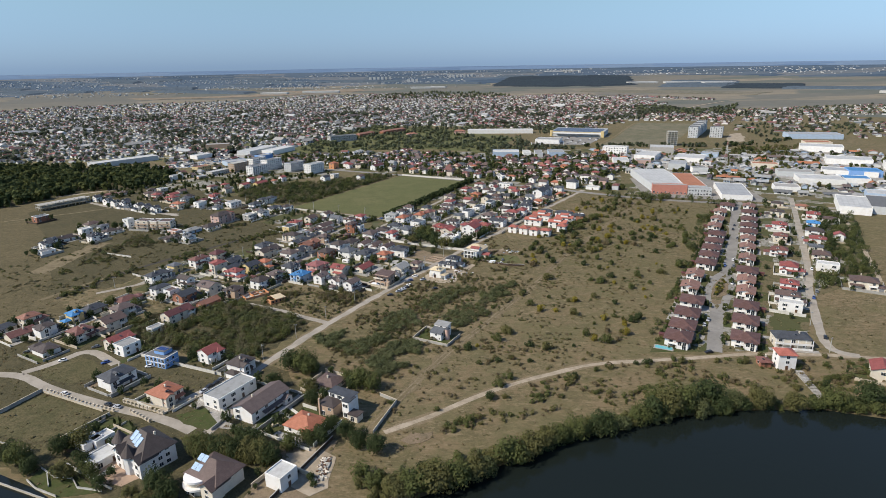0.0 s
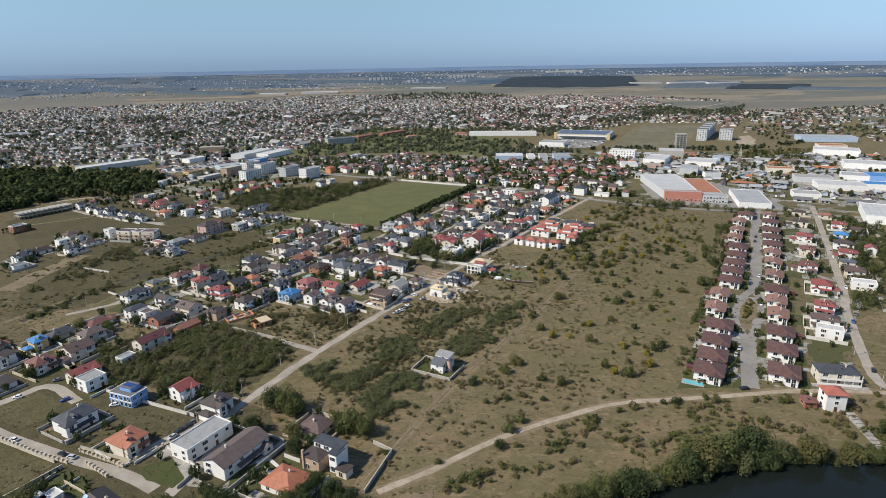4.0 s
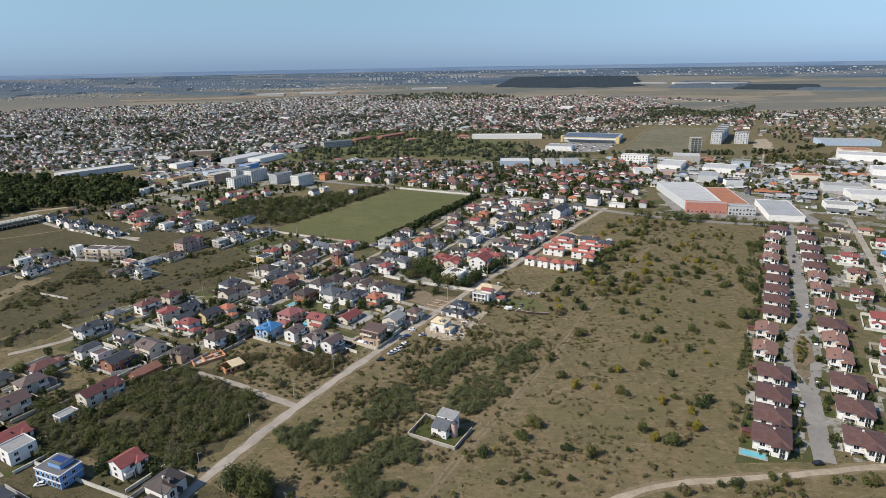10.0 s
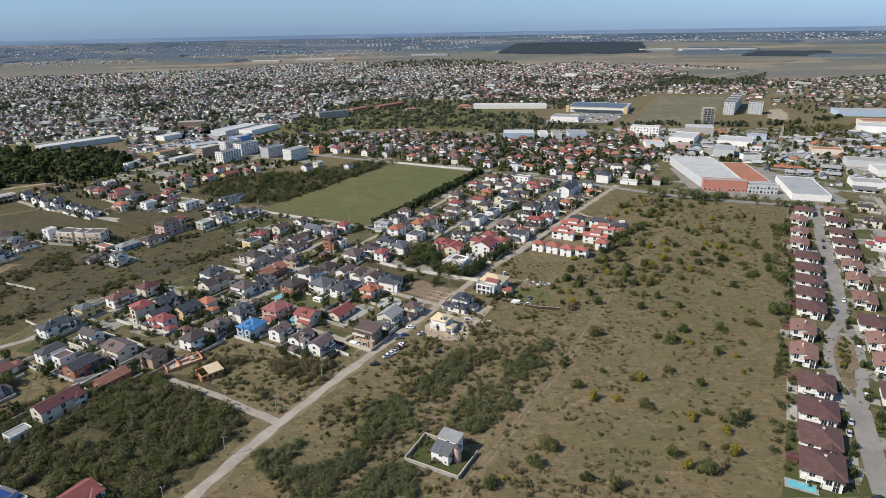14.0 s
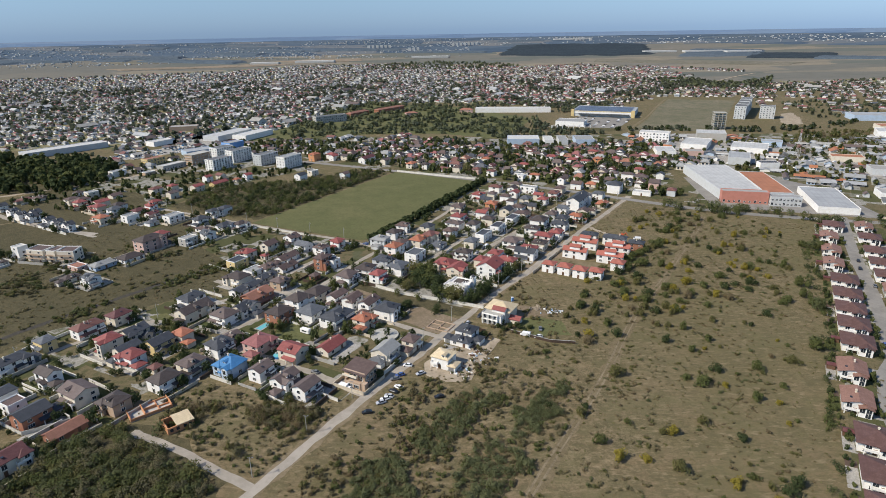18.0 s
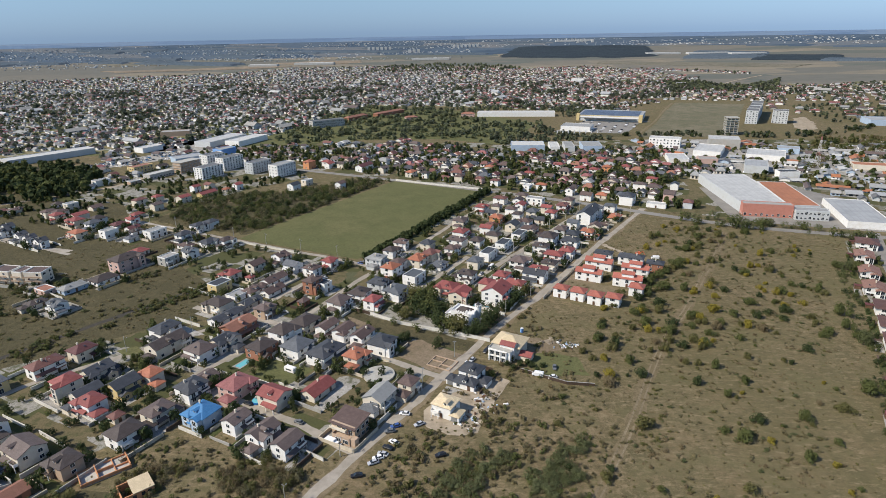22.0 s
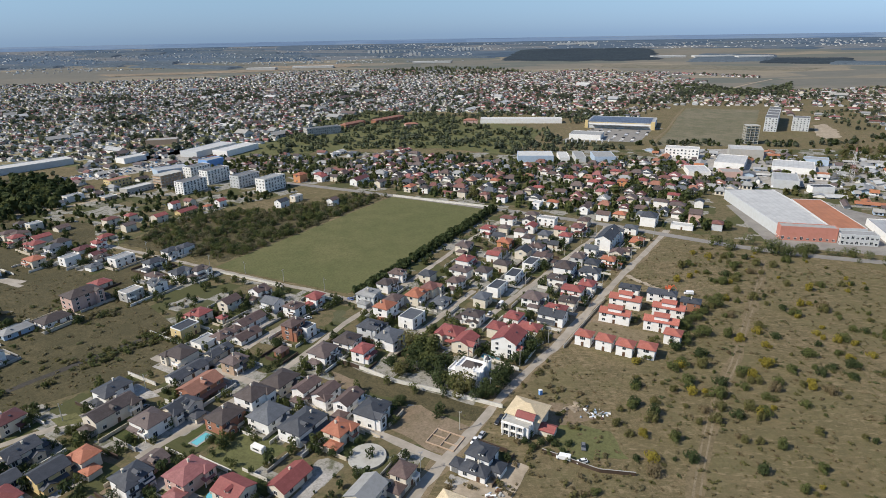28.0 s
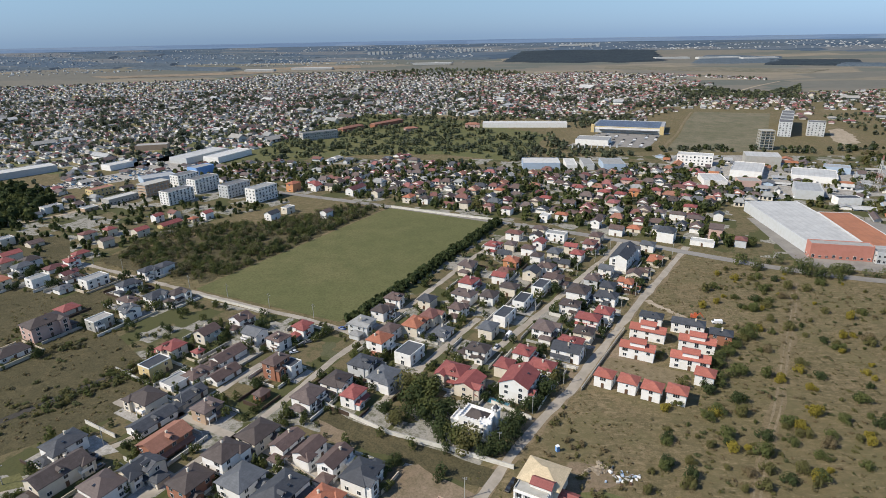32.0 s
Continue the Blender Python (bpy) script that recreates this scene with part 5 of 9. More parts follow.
# the white row-house complex: two pairs of long houses with raised roofs, and five small ones in front
for x0, y0, ln in ((84.4, 528.2, 17.3), (105.0, 518.0, 18.6), (95.0, 545.8, 18.6), (114.4, 533.6, 17.6)):
    ob = house(x0, y0, ln, 8.0, 2, "gable", "coralred", "white", -26, detail=1.9, group="white row houses", extras=False)
    lift = part("raised_storey", boxes("raised_storey", [(-3.4, 3.4, -2.6, 2.6, 5.4, 8.1)], WHITE), ob)
    part("raised_roof", gable_roof(7.2, 5.2, 8.1, 0.4, 0.4, ROOF["coralred"]), lift)
for x0, y0 in ((63.2, 505.1), (72.0, 500.3), (80.3, 494.8), (89.6, 492.0), (106.3, 504.8)):
    house(x0, y0, 8.2, 7.8, 2, "hip", "coralred", "white", -29, detail=1.9, group="white row houses", extras=False)
house(101.5, 560.5, 12, 8, 2, "hip", "dgrey", "white", -29, detail=1.9, extras=False)
house(117.2, 552.0, 17, 8, 2, "hip", "dgrey", "white", -27, detail=1.9, extras=False)
house(128.8, 540.6, 11, 8, 2, "hip", "dgrey", "brick", -27, detail=1.9, extras=False)

# ---- special buildings ----


def block(name, x, y, w, d, h, roof, wall, turn, label, category, rows=(), flat=True, floors=0, bays=0):
    """A large building: walls with a parapet roof, and rows of windows where floors and bays are given."""
    ob = tagged(empty(name, x, y, 0, radians(turn)), label, category)
    BUILT.append((x, y, max(w, d) * 0.6))
    part("wall", body(w, d, h, 0, wall), ob)
    part("roof", parapet_roof(w, d, h, roof, wall), ob)
    for k in range(floors):
        z = h * k / floors + 0.9
        for i in range(bays):
            part("window", WIN["std" if (i + k) % 3 else "tall"], ob, ((i + 0.5) / bays * w - w / 2, -d / 2 - 0.04, z), math.pi)
        nb = max(1, int(bays * d / w))
        for i in range(nb):
            part("window", WIN["std"], ob, (-w / 2 - 0.04, (i + 0.5) / nb * d - d / 2, z), math.pi / 2)
    return ob

# shops, flats and sheds
block("warehouse", 264.5, 712, 42, 104, 8, ROOF["sheet"], WALL["lgrey"], -4, "large white-roofed shop warehouse", "warehouse")
block("warehouse", 291, 688, 23, 80, 8.6, ROOF["claysheet"], WALL["lgrey"], -10, "shop warehouse with terracotta sheet roof", "warehouse")
block("shop", 256, 652.5, 37, 9, 10, ROOF["concrete"], WALL["coral"], -14, "coral red shop front with small square windows", "shop", floors=1, bays=9)
block("office", 285.5, 642, 24, 10, 7.5, ROOF["lgrey"], WALL["lgrey"], -14, "grey glazed office wing beside a shop", "office", floors=2, bays=8)
block("warehouse", 324, 646, 30, 68, 5.0, ROOF["greysheet"], WALL["white"], -17, "pale grey flat-roofed warehouse", "warehouse")
block("warehouse", 407, 569, 27, 56, 7, ROOF["sheet"], WALL["white"], -29, "white metal warehouse on bare yard", "warehouse")
block("warehouse", 433, 566, 22, 56, 7, ROOF["felt"], WALL["lgrey"], -29, "dark-roofed warehouse on bare yard", "warehouse")
SOLARBLUE = plain("solar_blue", (0.085, 0.10, 0.145), 0.35)
store = block("supermarket", 283, 1218, 104, 74, 9, ROOF["greysheet"], WALL["lgrey"], -22, "big white store with yellow corner towers and solar roof", "supermarket")
part("fascia", boxes("fascia", [(-52.3, 52.3, -37.6, -37.1, 5.4, 9.4)], WALL["white"]), store, label="white fascia band")
part("fascia", boxes("fascia", [(-48, 47, -37.75, -37.6, 8.4, 9.4)], WALL["yellow"]), store, label="narrow yellow fascia line")
for k in range(6):
    part("solar_panel", cached("solarbay", lambda: boxes("solar_panel", [(-49, 46, -4.6, 4.6, 9.25, 9.5)], SOLARBLUE)), store, (0, -28 + k * 11.2, 0), label="long dark blue solar panel")
part("corner_tower", boxes("corner_tower", [(47, 53, -39, -33, 0, 11.5)], WALL["yellow"]), store, label="yellow corner tower")
part("corner_tower", boxes("corner_tower", [(-53, -48, -38.5, -33, 0, 11.5)], WALL["yellow"]), store, label="yellow corner tower")
part("awning", boxes("awning", [(-40, 44, -43, -37.6, 4.2, 4.8)], ROOF["dgrey"]), store)
block("shop", 200, 1104, 44, 34, 7, ROOF["lgrey"], WALL["white"], -22, "low white shop beside a car park", "shop")
CARPARK = [(160, 1087), (190, 1084), (262, 1060), (316, 1167), (338, 1180), (232, 1195)]
slab("verge", [(151, 1043), (214, 1037), (262, 1033), (262, 1059), (190, 1082), (160, 1085)], 0.05, ROUGH, "grass verge before a car park", "verge")
for x, y in ((158, 1041.6), (165.7, 1040.9), (173.4, 1040.2), (182.2, 1040.2), (189.8, 1039.4), (198.1, 1038.3), (205.8, 1037.3), (214.1, 1037)):
    fp = tagged(empty("flagpole", x, y + 3, 0.05), "white flag on a tall pole before a store", "flagpole", "flagpoles of the store")
    part("pole", cached("flagpole", lambda: boxes("pole", [(-0.09, 0.09, -0.09, 0.09, 0, 9)], WHITE)), fp)
    part("flag", cached("flagcloth", lambda: boxes("flag", [(0.09, 1.5, -0.03, 0.03, 4.6, 8.8)], WALL["white"])), fp)
slab("car_park", CARPARK, 0.06, ASPHALT, "asphalt car park of a store", "car park")
FLATS = ((-258.7, 824, 28, 12.0, 5, "felt", "white", "white five-storey apartment block"), (-250, 866, 29, 14, 5, "felt", "white", "tall white five-storey apartment block"),
         (-280, 893, 26, 12, 4, "felt", "white", "white five-storey apartment block behind others"), (-212, 847, 28, 12, 4, "felt", "lgrey", "white and grey four-storey apartment block"),
         (-179.6, 827, 28, 13, 4, "lgrey", "white", "white four-storey apartment block with pale roof"))
for x, y, w, h, n, roof, wall, say in FLATS:
    ob = block("apartment_block", x, y, w, 13, h, ROOF[roof], WALL[wall], 61, say, "apartments", floors=n, bays=7)
    for k in range(1, n):
        part("balcony", cached(("flatbal", h, n), lambda: boxes("balcony", [(-3.2, 3.2, -1.4, 0, 0, 0.16), (-3.2, 3.2, -1.4, -1.3, 0.16, 1.0)], WALL["lgrey"])), ob, (w * (0.26 if k % 2 else -0.22), -6.5, h * k / n + 0.05))
shell_flats = tagged(empty("apartment_shell", -295, 855, 0, radians(61)), "unfinished brick and concrete apartment shell", "apartments")
BUILT.append((-295, 855, 16))
for k in range(5):
    part("floor_slab", cached("shellslab", lambda: boxes("floor_slab", [(-14, 14, -7, 7, -0.2, 0.15)], CONCRETE)), shell_flats, (0, 0, 0.2 + 3.0 * k))
    if k < 4:
        part("infill_wall", cached("shellfill", lambda: boxes("infill_wall", [(-13.2, 13.2, -5.6, 6.6, 0, 2.8)], WALL["tan"])), shell_flats, (0, 0, 0.35 + 3.0 * k))
        for i in range(8):
            part("column", cached("shellcol", lambda: boxes("column", [(-0.25, 0.25, -0.25, 0.25, 0, 2.65)], CONCRETE)), shell_flats, (-13.6 + i * 3.88, -6.7, 0.35 + 3.0 * k))
block("low_building", -316, 829, 30, 12, 5, ROOF["paint"], WALL["concrete"], 61, "unfinished low concrete building", "building", floors=1, bays=8)
block("house_row", -349, 856, 24, 12, 7, ROOF["tile"], WALL["yellow"], 61, "ochre two-storey house row", "house", floors=2, bays=6)
block("warehouse", 104, 955, 42, 30, 7, ROOF["paint"], WALL["lblue"], -5, "white-roofed pale blue warehouse", "warehouse")
block("warehouse", 137, 950, 12, 36, 6, ROOF["paint"], WALL["white"], -5, "long white shed on bare yard", "warehouse")
block("warehouse", 156, 950, 12, 36, 6, ROOF["lgrey"], WALL["lgrey"], -5, "long grey shed on bare yard", "warehouse")
block("warehouse", 183, 945, 24, 34, 7, ROOF["lgrey"], WALL["lblue"], -5, "grey workshop on bare yard", "warehouse")
block("office", 282, 958, 38, 18, 11, ROOF["paint"], WALL["white"], -25, "white office building with glazed front", "office", floors=3, bays=9)
WORK_HALLS_NEAR = ((327, 812, 22, 34, 8, -25, "greysheet", "lgrey", "grey metal hall with dark front"),
    (344, 782, 20, 10, 6, -3, "dgrey", "white", "white two-storey office with dark roof"),
    (447, 812, 32, 16, 5, -20, "claysheet", "cream", "low shed with red sheet roof"),
    (317, 905, 30, 50, 7, -30, "sheet", "white", "white hall with sheet roof"),
    (354, 950, 36, 30, 11, -20, "sheet", "concrete", "half-glazed concrete office hall"),
    (371, 877, 40, 40, 6, -29, "sheet", "white", "broad white sheet-roofed hall"),
    (264, 868, 22, 32, 5, -12, "sheet", "white", "low white workshop with flat roof"),
    (292, 852, 20, 16, 6, -12, "concrete", "pink", "small pinkish workshop building"),
    (412, 905, 24, 18, 6, -29, "greysheet", "lblue", "small blue-grey workshop hall"),
    (455, 700, 50, 30, 6, -20, "sheet", "white", "pale industrial shed with flat roof"),
    (520, 745, 60, 26, 6, -29, "greysheet", "white", "pale industrial shed with flat roof"),
    (450, 745, 40, 22, 6, -20, "concrete", "lgrey", "pale industrial shed with flat roof"),)
WORK_HALLS_MIDDLE = ((575, 830, 55, 36, 7, -29, "sheet", "white", "pale industrial shed with flat roof"),
    (494, 697, 30, 22, 6, -20, "bluesheet", "white", "white workshop hall with blue roof"),
    (533, 738, 36, 26, 7, -20, "bluesheet", "blue", "blue metal workshop hall with blue roof"),
    (620, 770, 60, 34, 8, -29, "greysheet", "white", "pale industrial shed with flat roof"),
    (690, 1105, 90, 40, 8, -15, "greysheet", "lblue", "long pale blue metal hall"),
    (610, 950, 60, 36, 8, -29, "sheet", "white", "pale industrial shed with flat roof"),
    (640, 1010, 40, 26, 6, -15, "claysheet", "cream", "cream shed with red sheet roof"),
    (392, 660, 26, 20, 5, -20, "concrete", "white", "low white workshop with flat roof"),
    (470, 610, 36, 24, 6, -29, "sheet", "lblue", "blue workshop with sheet roof"),
    (520, 625, 30, 22, 6, -29, "greysheet", "blue", "blue workshop with sheet roof"),)
for x, y, w, d, h, t, roof, wall, say in WORK_HALLS_NEAR + WORK_HALLS_MIDDLE:
    block("warehouse", x, y, w, d, h, ROOF[roof], WALL[wall], t, say, "warehouse")
block("warehouse", 126, 1272, 137, 24, 7, ROOF["paint"], WALL["white"], -6, "long low white shed behind trees", "warehouse")
block("school", -196, 1180, 56, 16, 11, ROOF["felt"], WALL["concrete"], 34, "long three-storey school block among trees", "school", floors=3, bays=16)
block("warehouse", -322, 1040, 74, 28, 7, ROOF["sheet"], WALL["lgrey"], 68, "long white industrial hall on a yard", "warehouse")
block("warehouse", -284, 1036, 62, 24, 7, ROOF["paint"], WALL["white"], 68, "white industrial hall beside trees", "warehouse")
block("warehouse", -284, 946, 24, 16, 9, ROOF["lgrey"], WALL["blue"], 61, "blue two-storey trade hall on a yard", "warehouse")
block("warehouse", -318, 912, 34, 22, 6, ROOF["greysheet"], WALL["lblue"], 40, "pale blue-grey trade hall", "warehouse")
block("warehouse", -417, 1112, 42, 20, 7, ROOF["concrete"], WALL["tan"], 14, "brown flat-roofed hall among houses", "warehouse")
block("warehouse", -505, 940, 100, 24, 7, ROOF["paint"], WALL["lgrey"], 52, "long grey and white hall by the wood", "warehouse")
block("warehouse", -400, 985, 30, 18, 6, ROOF["paint"], WALL["white"], 61, "small white hall among trees", "warehouse")
for i in range(4):
    x, y = 487 + i * 19, 1148 + i * 33
    block("apartment_block", x, y, 17, 34, 20, ROOF["felt"], WALL["lgrey"], -29, "pale grey apartment slab far off", "apartments", floors=6, bays=4)
block("apartment_block", 528, 1142, 22, 22, 19, ROOF["felt"], WALL["lgrey"], -29, "grey apartment block far off", "apartments", floors=6, bays=5)

# the concrete skeleton tower
frame_tower = tagged(empty("tower_skeleton", 404, 1041, 0, radians(-12)), "unfinished concrete tower skeleton without walls", "building")
for k in range(8):
    part("floor_slab", cached("slab8", lambda: boxes("floor_slab", [(-8.5, 8.5, -8, 8, -0.2, 0.2)], CONCRETE)), frame_tower, (0, 0, 0.1 + 3.4 * k))
    if k < 7:
        for i in range(4):
            for j in range(3):
                part("column", cached("col8", lambda: boxes("column", [(-0.3, 0.3, -0.3, 0.3, 0.2, 3.2)], CONCRETE)), frame_tower, (-8 + i * 5.33, -7.5 + j * 7.5, 0.1 + 3.4 * k))

# the lattice mast
mast = tagged(empty("radio_mast", 398, 823), "tall pale grey lattice mast with faded red bands", "mast")
RED = plain("mast_red", (0.42, 0.2, 0.17), 0.5)
PALEMAST = plain("mast_pale", (0.62, 0.60, 0.57), 0.5)


def lattice(z0, z1, w0, w1, mat):
    v, f = [], []
    for sx, sy in ((-1, -1), (1, -1), (1, 1), (-1, 1)):
        k = len(v)
        v += [(sx * w0 + q, sy * w0 + p, z0) for q, p in ((-0.12, -0.12), (0.12, -0.12), (0.12, 0.12), (-0.12, 0.12))]
        v += [(sx * w1 + q, sy * w1 + p, z1) for q, p in ((-0.12, -0.12), (0.12, -0.12), (0.12, 0.12), (-0.12, 0.12))]
        f += [(k + a, k + (a + 1) % 4, k + 4 + (a + 1) % 4, k + 4 + a) for a in range(4)]
    for (ax, ay), (bx, by) in (((-1, -1), (1, -1)), ((1, -1), (1, 1)), ((1, 1), (-1, 1)), ((-1, 1), (-1, -1))):
        for p, q, wp, wq in ((z0, z1, w0, w1), (z1, z0, w1, w0)):
            k = len(v)
            v += [(ax * wp, ay * wp, p - 0.1), (bx * wq, by * wq, q - 0.1), (bx * wq, by * wq, q + 0.1), (ax * wp, ay * wp, p + 0.1)]
            f.append((k, k + 1, k + 2, k + 3))
    return made("mast_section", v, f, [mat])


for k in range(8):
    part("mast_section", lattice(k * 4.2, k * 4.2 + 4.2, 2.2 - k * 0.24, 1.96 - k * 0.24, RED if k in (3, 7) else PALEMAST), mast)

# ---- trees ----
CROWN = [leaf_cloud(s, 900, 0.05, 11) for s in (1, 2, 3, 4)]
FINE = [leaf_cloud(s, 1700, 0.038, 13, spread=(0.85, 0.85, 1.05)) for s in (5, 6, 7, 8)]
BUSHES = [leaf_cloud(s, 520, 0.062, 8, low=0.02) for s in (11, 12, 13)]
TRUNK = cylinder("trunk", 0.028, 0.55, 7, BARK, 0.014)
crown_mesh = {(i, k): made("crown", *(CROWN + FINE)[i], [LEAF[k]]) for i in range(8) for k in LEAF}
bush_mesh = {(i, k): made("bush", *BUSHES[i], [LEAF[k]]) for i in range(3) for k in LEAF}
bush_mesh.update({(i, "scrub"): made("bush", *BUSHES[i], [SCRUB]) for i in range(3)})
SAY = {"green": "green", "dark": "dark green", "olive": "olive", "yellow": "yellowing", "grey": "grey-green", "scrub": "dry brown"}


def tree(x, y, h, kind="green", wide=0.8, group=""):
    ob = tagged(empty("tree", x, y, 0, rnd.uniform(0, 6.28)), f"{SAY[kind]} leafy tree with uneven crown", "tree", group)
    ob.scale = (h * wide, h * wide, h)
    part("trunk", TRUNK, ob)
    part("crown", crown_mesh[rnd.randrange(4) + (4 if h >= 6 and y < 300 else 0), kind], ob)
    return ob


def bush(x, y, w, h, kind="green", group=""):
    ob = new("bush", bush_mesh[rnd.randrange(3), kind])
    ob.location, ob.rotation_euler, ob.scale = (x, y, -0.05), (0, 0, rnd.uniform(0, 6.28)), (w, w, h)
    return tagged(ob, f"{SAY[kind]} bush in dry grass", "bush", group)


def clear(x, y, road=4.0, wall=1.0):
    return all(math.hypot(x - a, y - b) > c + wall for a, b, c in BUILT) and all(off_line(x, y, q) > road for q in LINES)


# scattered bushes of the big dry field, thicker in its middle and far end
BIG = [(5, 260), (60, 275), (100, 283), (250, 575), (235, 610), (175, 640), (100, 545), (60, 440), (30, 370), (15, 310)]
FAR_BUSHES = {k: [] for k in ("green", "olive", "dark", "yellow", "scrub")}
n = 0
while n < 285:
    u, v = rnd.uniform(230, 650), rnd.uniform(-175, -44)
    x, y = uv(u, v)
    if not inside(x, y, BIG) or not clear(x, y):
        continue
    if rnd.random() > 0.45 + 0.75 * noise.noise((x * 0.018, y * 0.018, 0.5)) + (u - 400) / 900:
        continue
    k = rnd.choices(("green", "olive", "dark", "yellow", "scrub"), (4.5, 4, 1.6, 2.6, 1.2))[0]
    s = rnd.choice((1.8, 2.4, 3.0, 3.6, 4.2, 5.0))
    bw, bh = s * rnd.uniform(0.6, 0.85), s * rnd.uniform(0.75, 1.1)
    if u < 355:
        bush(x, y, bw, bh, k, "bushes of the dry field")
    else:
        FAR_BUSHES[k].append((x, y, -0.05, bw, bw, bh, rnd.uniform(0, 6.28)))
    n += 1
for k, rows in FAR_BUSHES.items():
    batch("field_bushes", BUSHES[1], rows, [SCRUB if k == "scrub" else LEAF[k]], f"{SAY[k]} bushes at the far end of the dry field", "bushes")

# dense thickets
def thicket(name, poly, count, lo, hi, mats, label, tpl=None, taper=0.75, gaps=0.35):
    xs, ys = [p[0] for p in poly], [p[1] for p in poly]
    out, tries = {k: [] for k in range(len(mats))}, 0
    total = 0
    while total < count and tries < count * 12:
        tries += 1
        x, y = rnd.uniform(min(xs), max(xs)), rnd.uniform(min(ys), max(ys))
        if not inside(x, y, poly) or noise.noise((x * 0.05, y * 0.05, 3.1)) < -gaps or not clear(x, y, 3.5, 0.5):
            continue
        s = rnd.uniform(lo, hi)
        out[rnd.randrange(len(mats))].append((x, y, rise(x, y) - 0.1, s * taper * rnd.uniform(0.8, 1.3), s * taper * rnd.uniform(0.8, 1.3), s, rnd.uniform(0, 6.28)))
        total += 1
    for k, rows in out.items():
        if rows:
            batch(name, tpl or leaf_cloud(20 + k, 210, 0.064, 9, spread=(1.1, 1.1, 1.1), low=0.0), rows, [mats[k]], label, "thicket")


BRUSHLAND_NEAR = (([(-190, 324), (-156, 349), (-118, 354), (-78, 325), (-90, 290), (-104, 270), (-138, 282), (-170, 281)], "dark brushy ground under a thicket"),
    ([(-167, 743), (-92, 798), (-60, 790), (-155, 625), (-200, 640), (-255, 669)], "brushland beside the mown field"),)
BRUSHLAND_MIDDLE = (([(-350, 380), (-262, 368), (-232, 384), (-210, 425), (-160, 458), (-112, 505), (-128, 560), (-180, 596), (-250, 560), (-330, 500)], "rough olive waste ground"),
    ([(-260, 186), (-205, 190), (-168, 190), (-140, 178), (-70, 163), (-40, 205), (-78, 262), (-108, 268), (-170, 283), (-190, 322), (-260, 330)], "olive grass round lakeside villas"),
    ([(-520, 520), (-300, 418), (-330, 500), (-250, 560), (-330, 640), (-500, 680)], "rough olive waste ground"),
    ([(-580, 540), (-300, 430), (-262, 366), (-232, 340), (-260, 290), (-480, 290)], "rough olive waste ground"),)
BRUSHLAND_FAR = (([(-485, 632), (-441, 718), (-375, 735), (-350, 790), (-393, 850), (-450, 890), (-900, 930), (-900, 560)], "dark floor of a wood"),)
for k, (poly, say) in enumerate(BRUSHLAND_NEAR + BRUSHLAND_MIDDLE + BRUSHLAND_FAR):
    slab("undergrowth", ragged(poly, 4.0), 0.006 + 0.003 * k, WASTE if say.startswith("rough") and k > 2 else UNDERGROWTH, say, "brushland")
FARTREE = leaf_cloud(33, 40, 0.21, 6, low=0.0)
SPRIG = leaf_cloud(34, 60, 0.14, 7, low=0.0)
G_, D_, O_, Y_ = (LEAF[k] for k in ("green", "dark", "olive", "yellow"))
thicket("thicket", [(-188, 322), (-156, 347), (-118, 352), (-80, 325), (-92, 290), (-105, 272), (-138, 284), (-168, 283)], 950, 0.9, 3.6, [BRUSH, LEAF["grey"], G_, O_, LEAF["grey"]], "dense olive-green thicket", gaps=0.42, taper=0.95)
thicket("thicket", [(-115, 362), (-60, 372), (-50, 350), (-72, 330), (-100, 344)], 170, 1.3, 2.8, [BRUSH, O_, SCRUB], "loose scrub with olive bushes", gaps=0.1)
BANDS = (([(-74, 297), (-65, 303), (-51, 306), (-42, 296), (-35, 300), (-31, 293), (-38, 287), (-44, 276), (-52, 278), (-61, 286)], 210),
         ([(-38, 267), (-36, 278), (-29, 288), (-22, 295), (-13, 291), (-11, 284), (-14, 274), (-20, 264), (-25, 256), (-31, 255), (-38, 259)], 230),
         ([(-36, 319), (-30, 330), (-21, 336), (-16, 329), (-8, 324), (-10, 316), (-18, 311), (-27, 305), (-30, 300), (-37, 304), (-39, 309)], 140),
         ([(-17, 345), (-10, 349), (-4, 359), (3, 370), (8, 378), (19, 375), (22, 366), (10, 359), (6, 347), (-1, 337), (-6, 331), (-14, 336)], 160),
         ([(-2, 322), (4, 330), (12, 339), (17, 339), (25, 332), (25, 326), (16, 316), (10, 308), (6, 308)], 130),
         ([(14, 344), (18, 353), (30, 363), (44, 380), (52, 378), (45, 362), (32, 345), (23, 342)], 120))
thicket("loose_scrub", [(-62, 300), (-30, 362), (10, 402), (34, 390), (64, 384), (40, 343), (20, 308), (0, 316), (-30, 270), (-60, 266)], 620, 0.6, 1.8, [BRUSH, TUFT, G_], "loose olive scrub between thickets", taper=0.9, gaps=0.5, tpl=SPRIG)
thicket("loose_scrub", [(-125, 380), (-60, 376), (-46, 352), (-70, 322), (-84, 300), (-80, 325), (-118, 356)], 260, 0.6, 1.8, [BRUSH, TUFT, G_], "loose olive scrub beside the street", taper=0.9, gaps=0.5, tpl=SPRIG)
for poly, n in BANDS:
    thicket("thicket", ragged(poly, 2.5), n, 0.7, 2.5, [THICKLEAF, THICKLEAF, LEAF["grey"], THICKLEAF], "soft grey-green thicket in the dry field", gaps=0.2, taper=1.05)
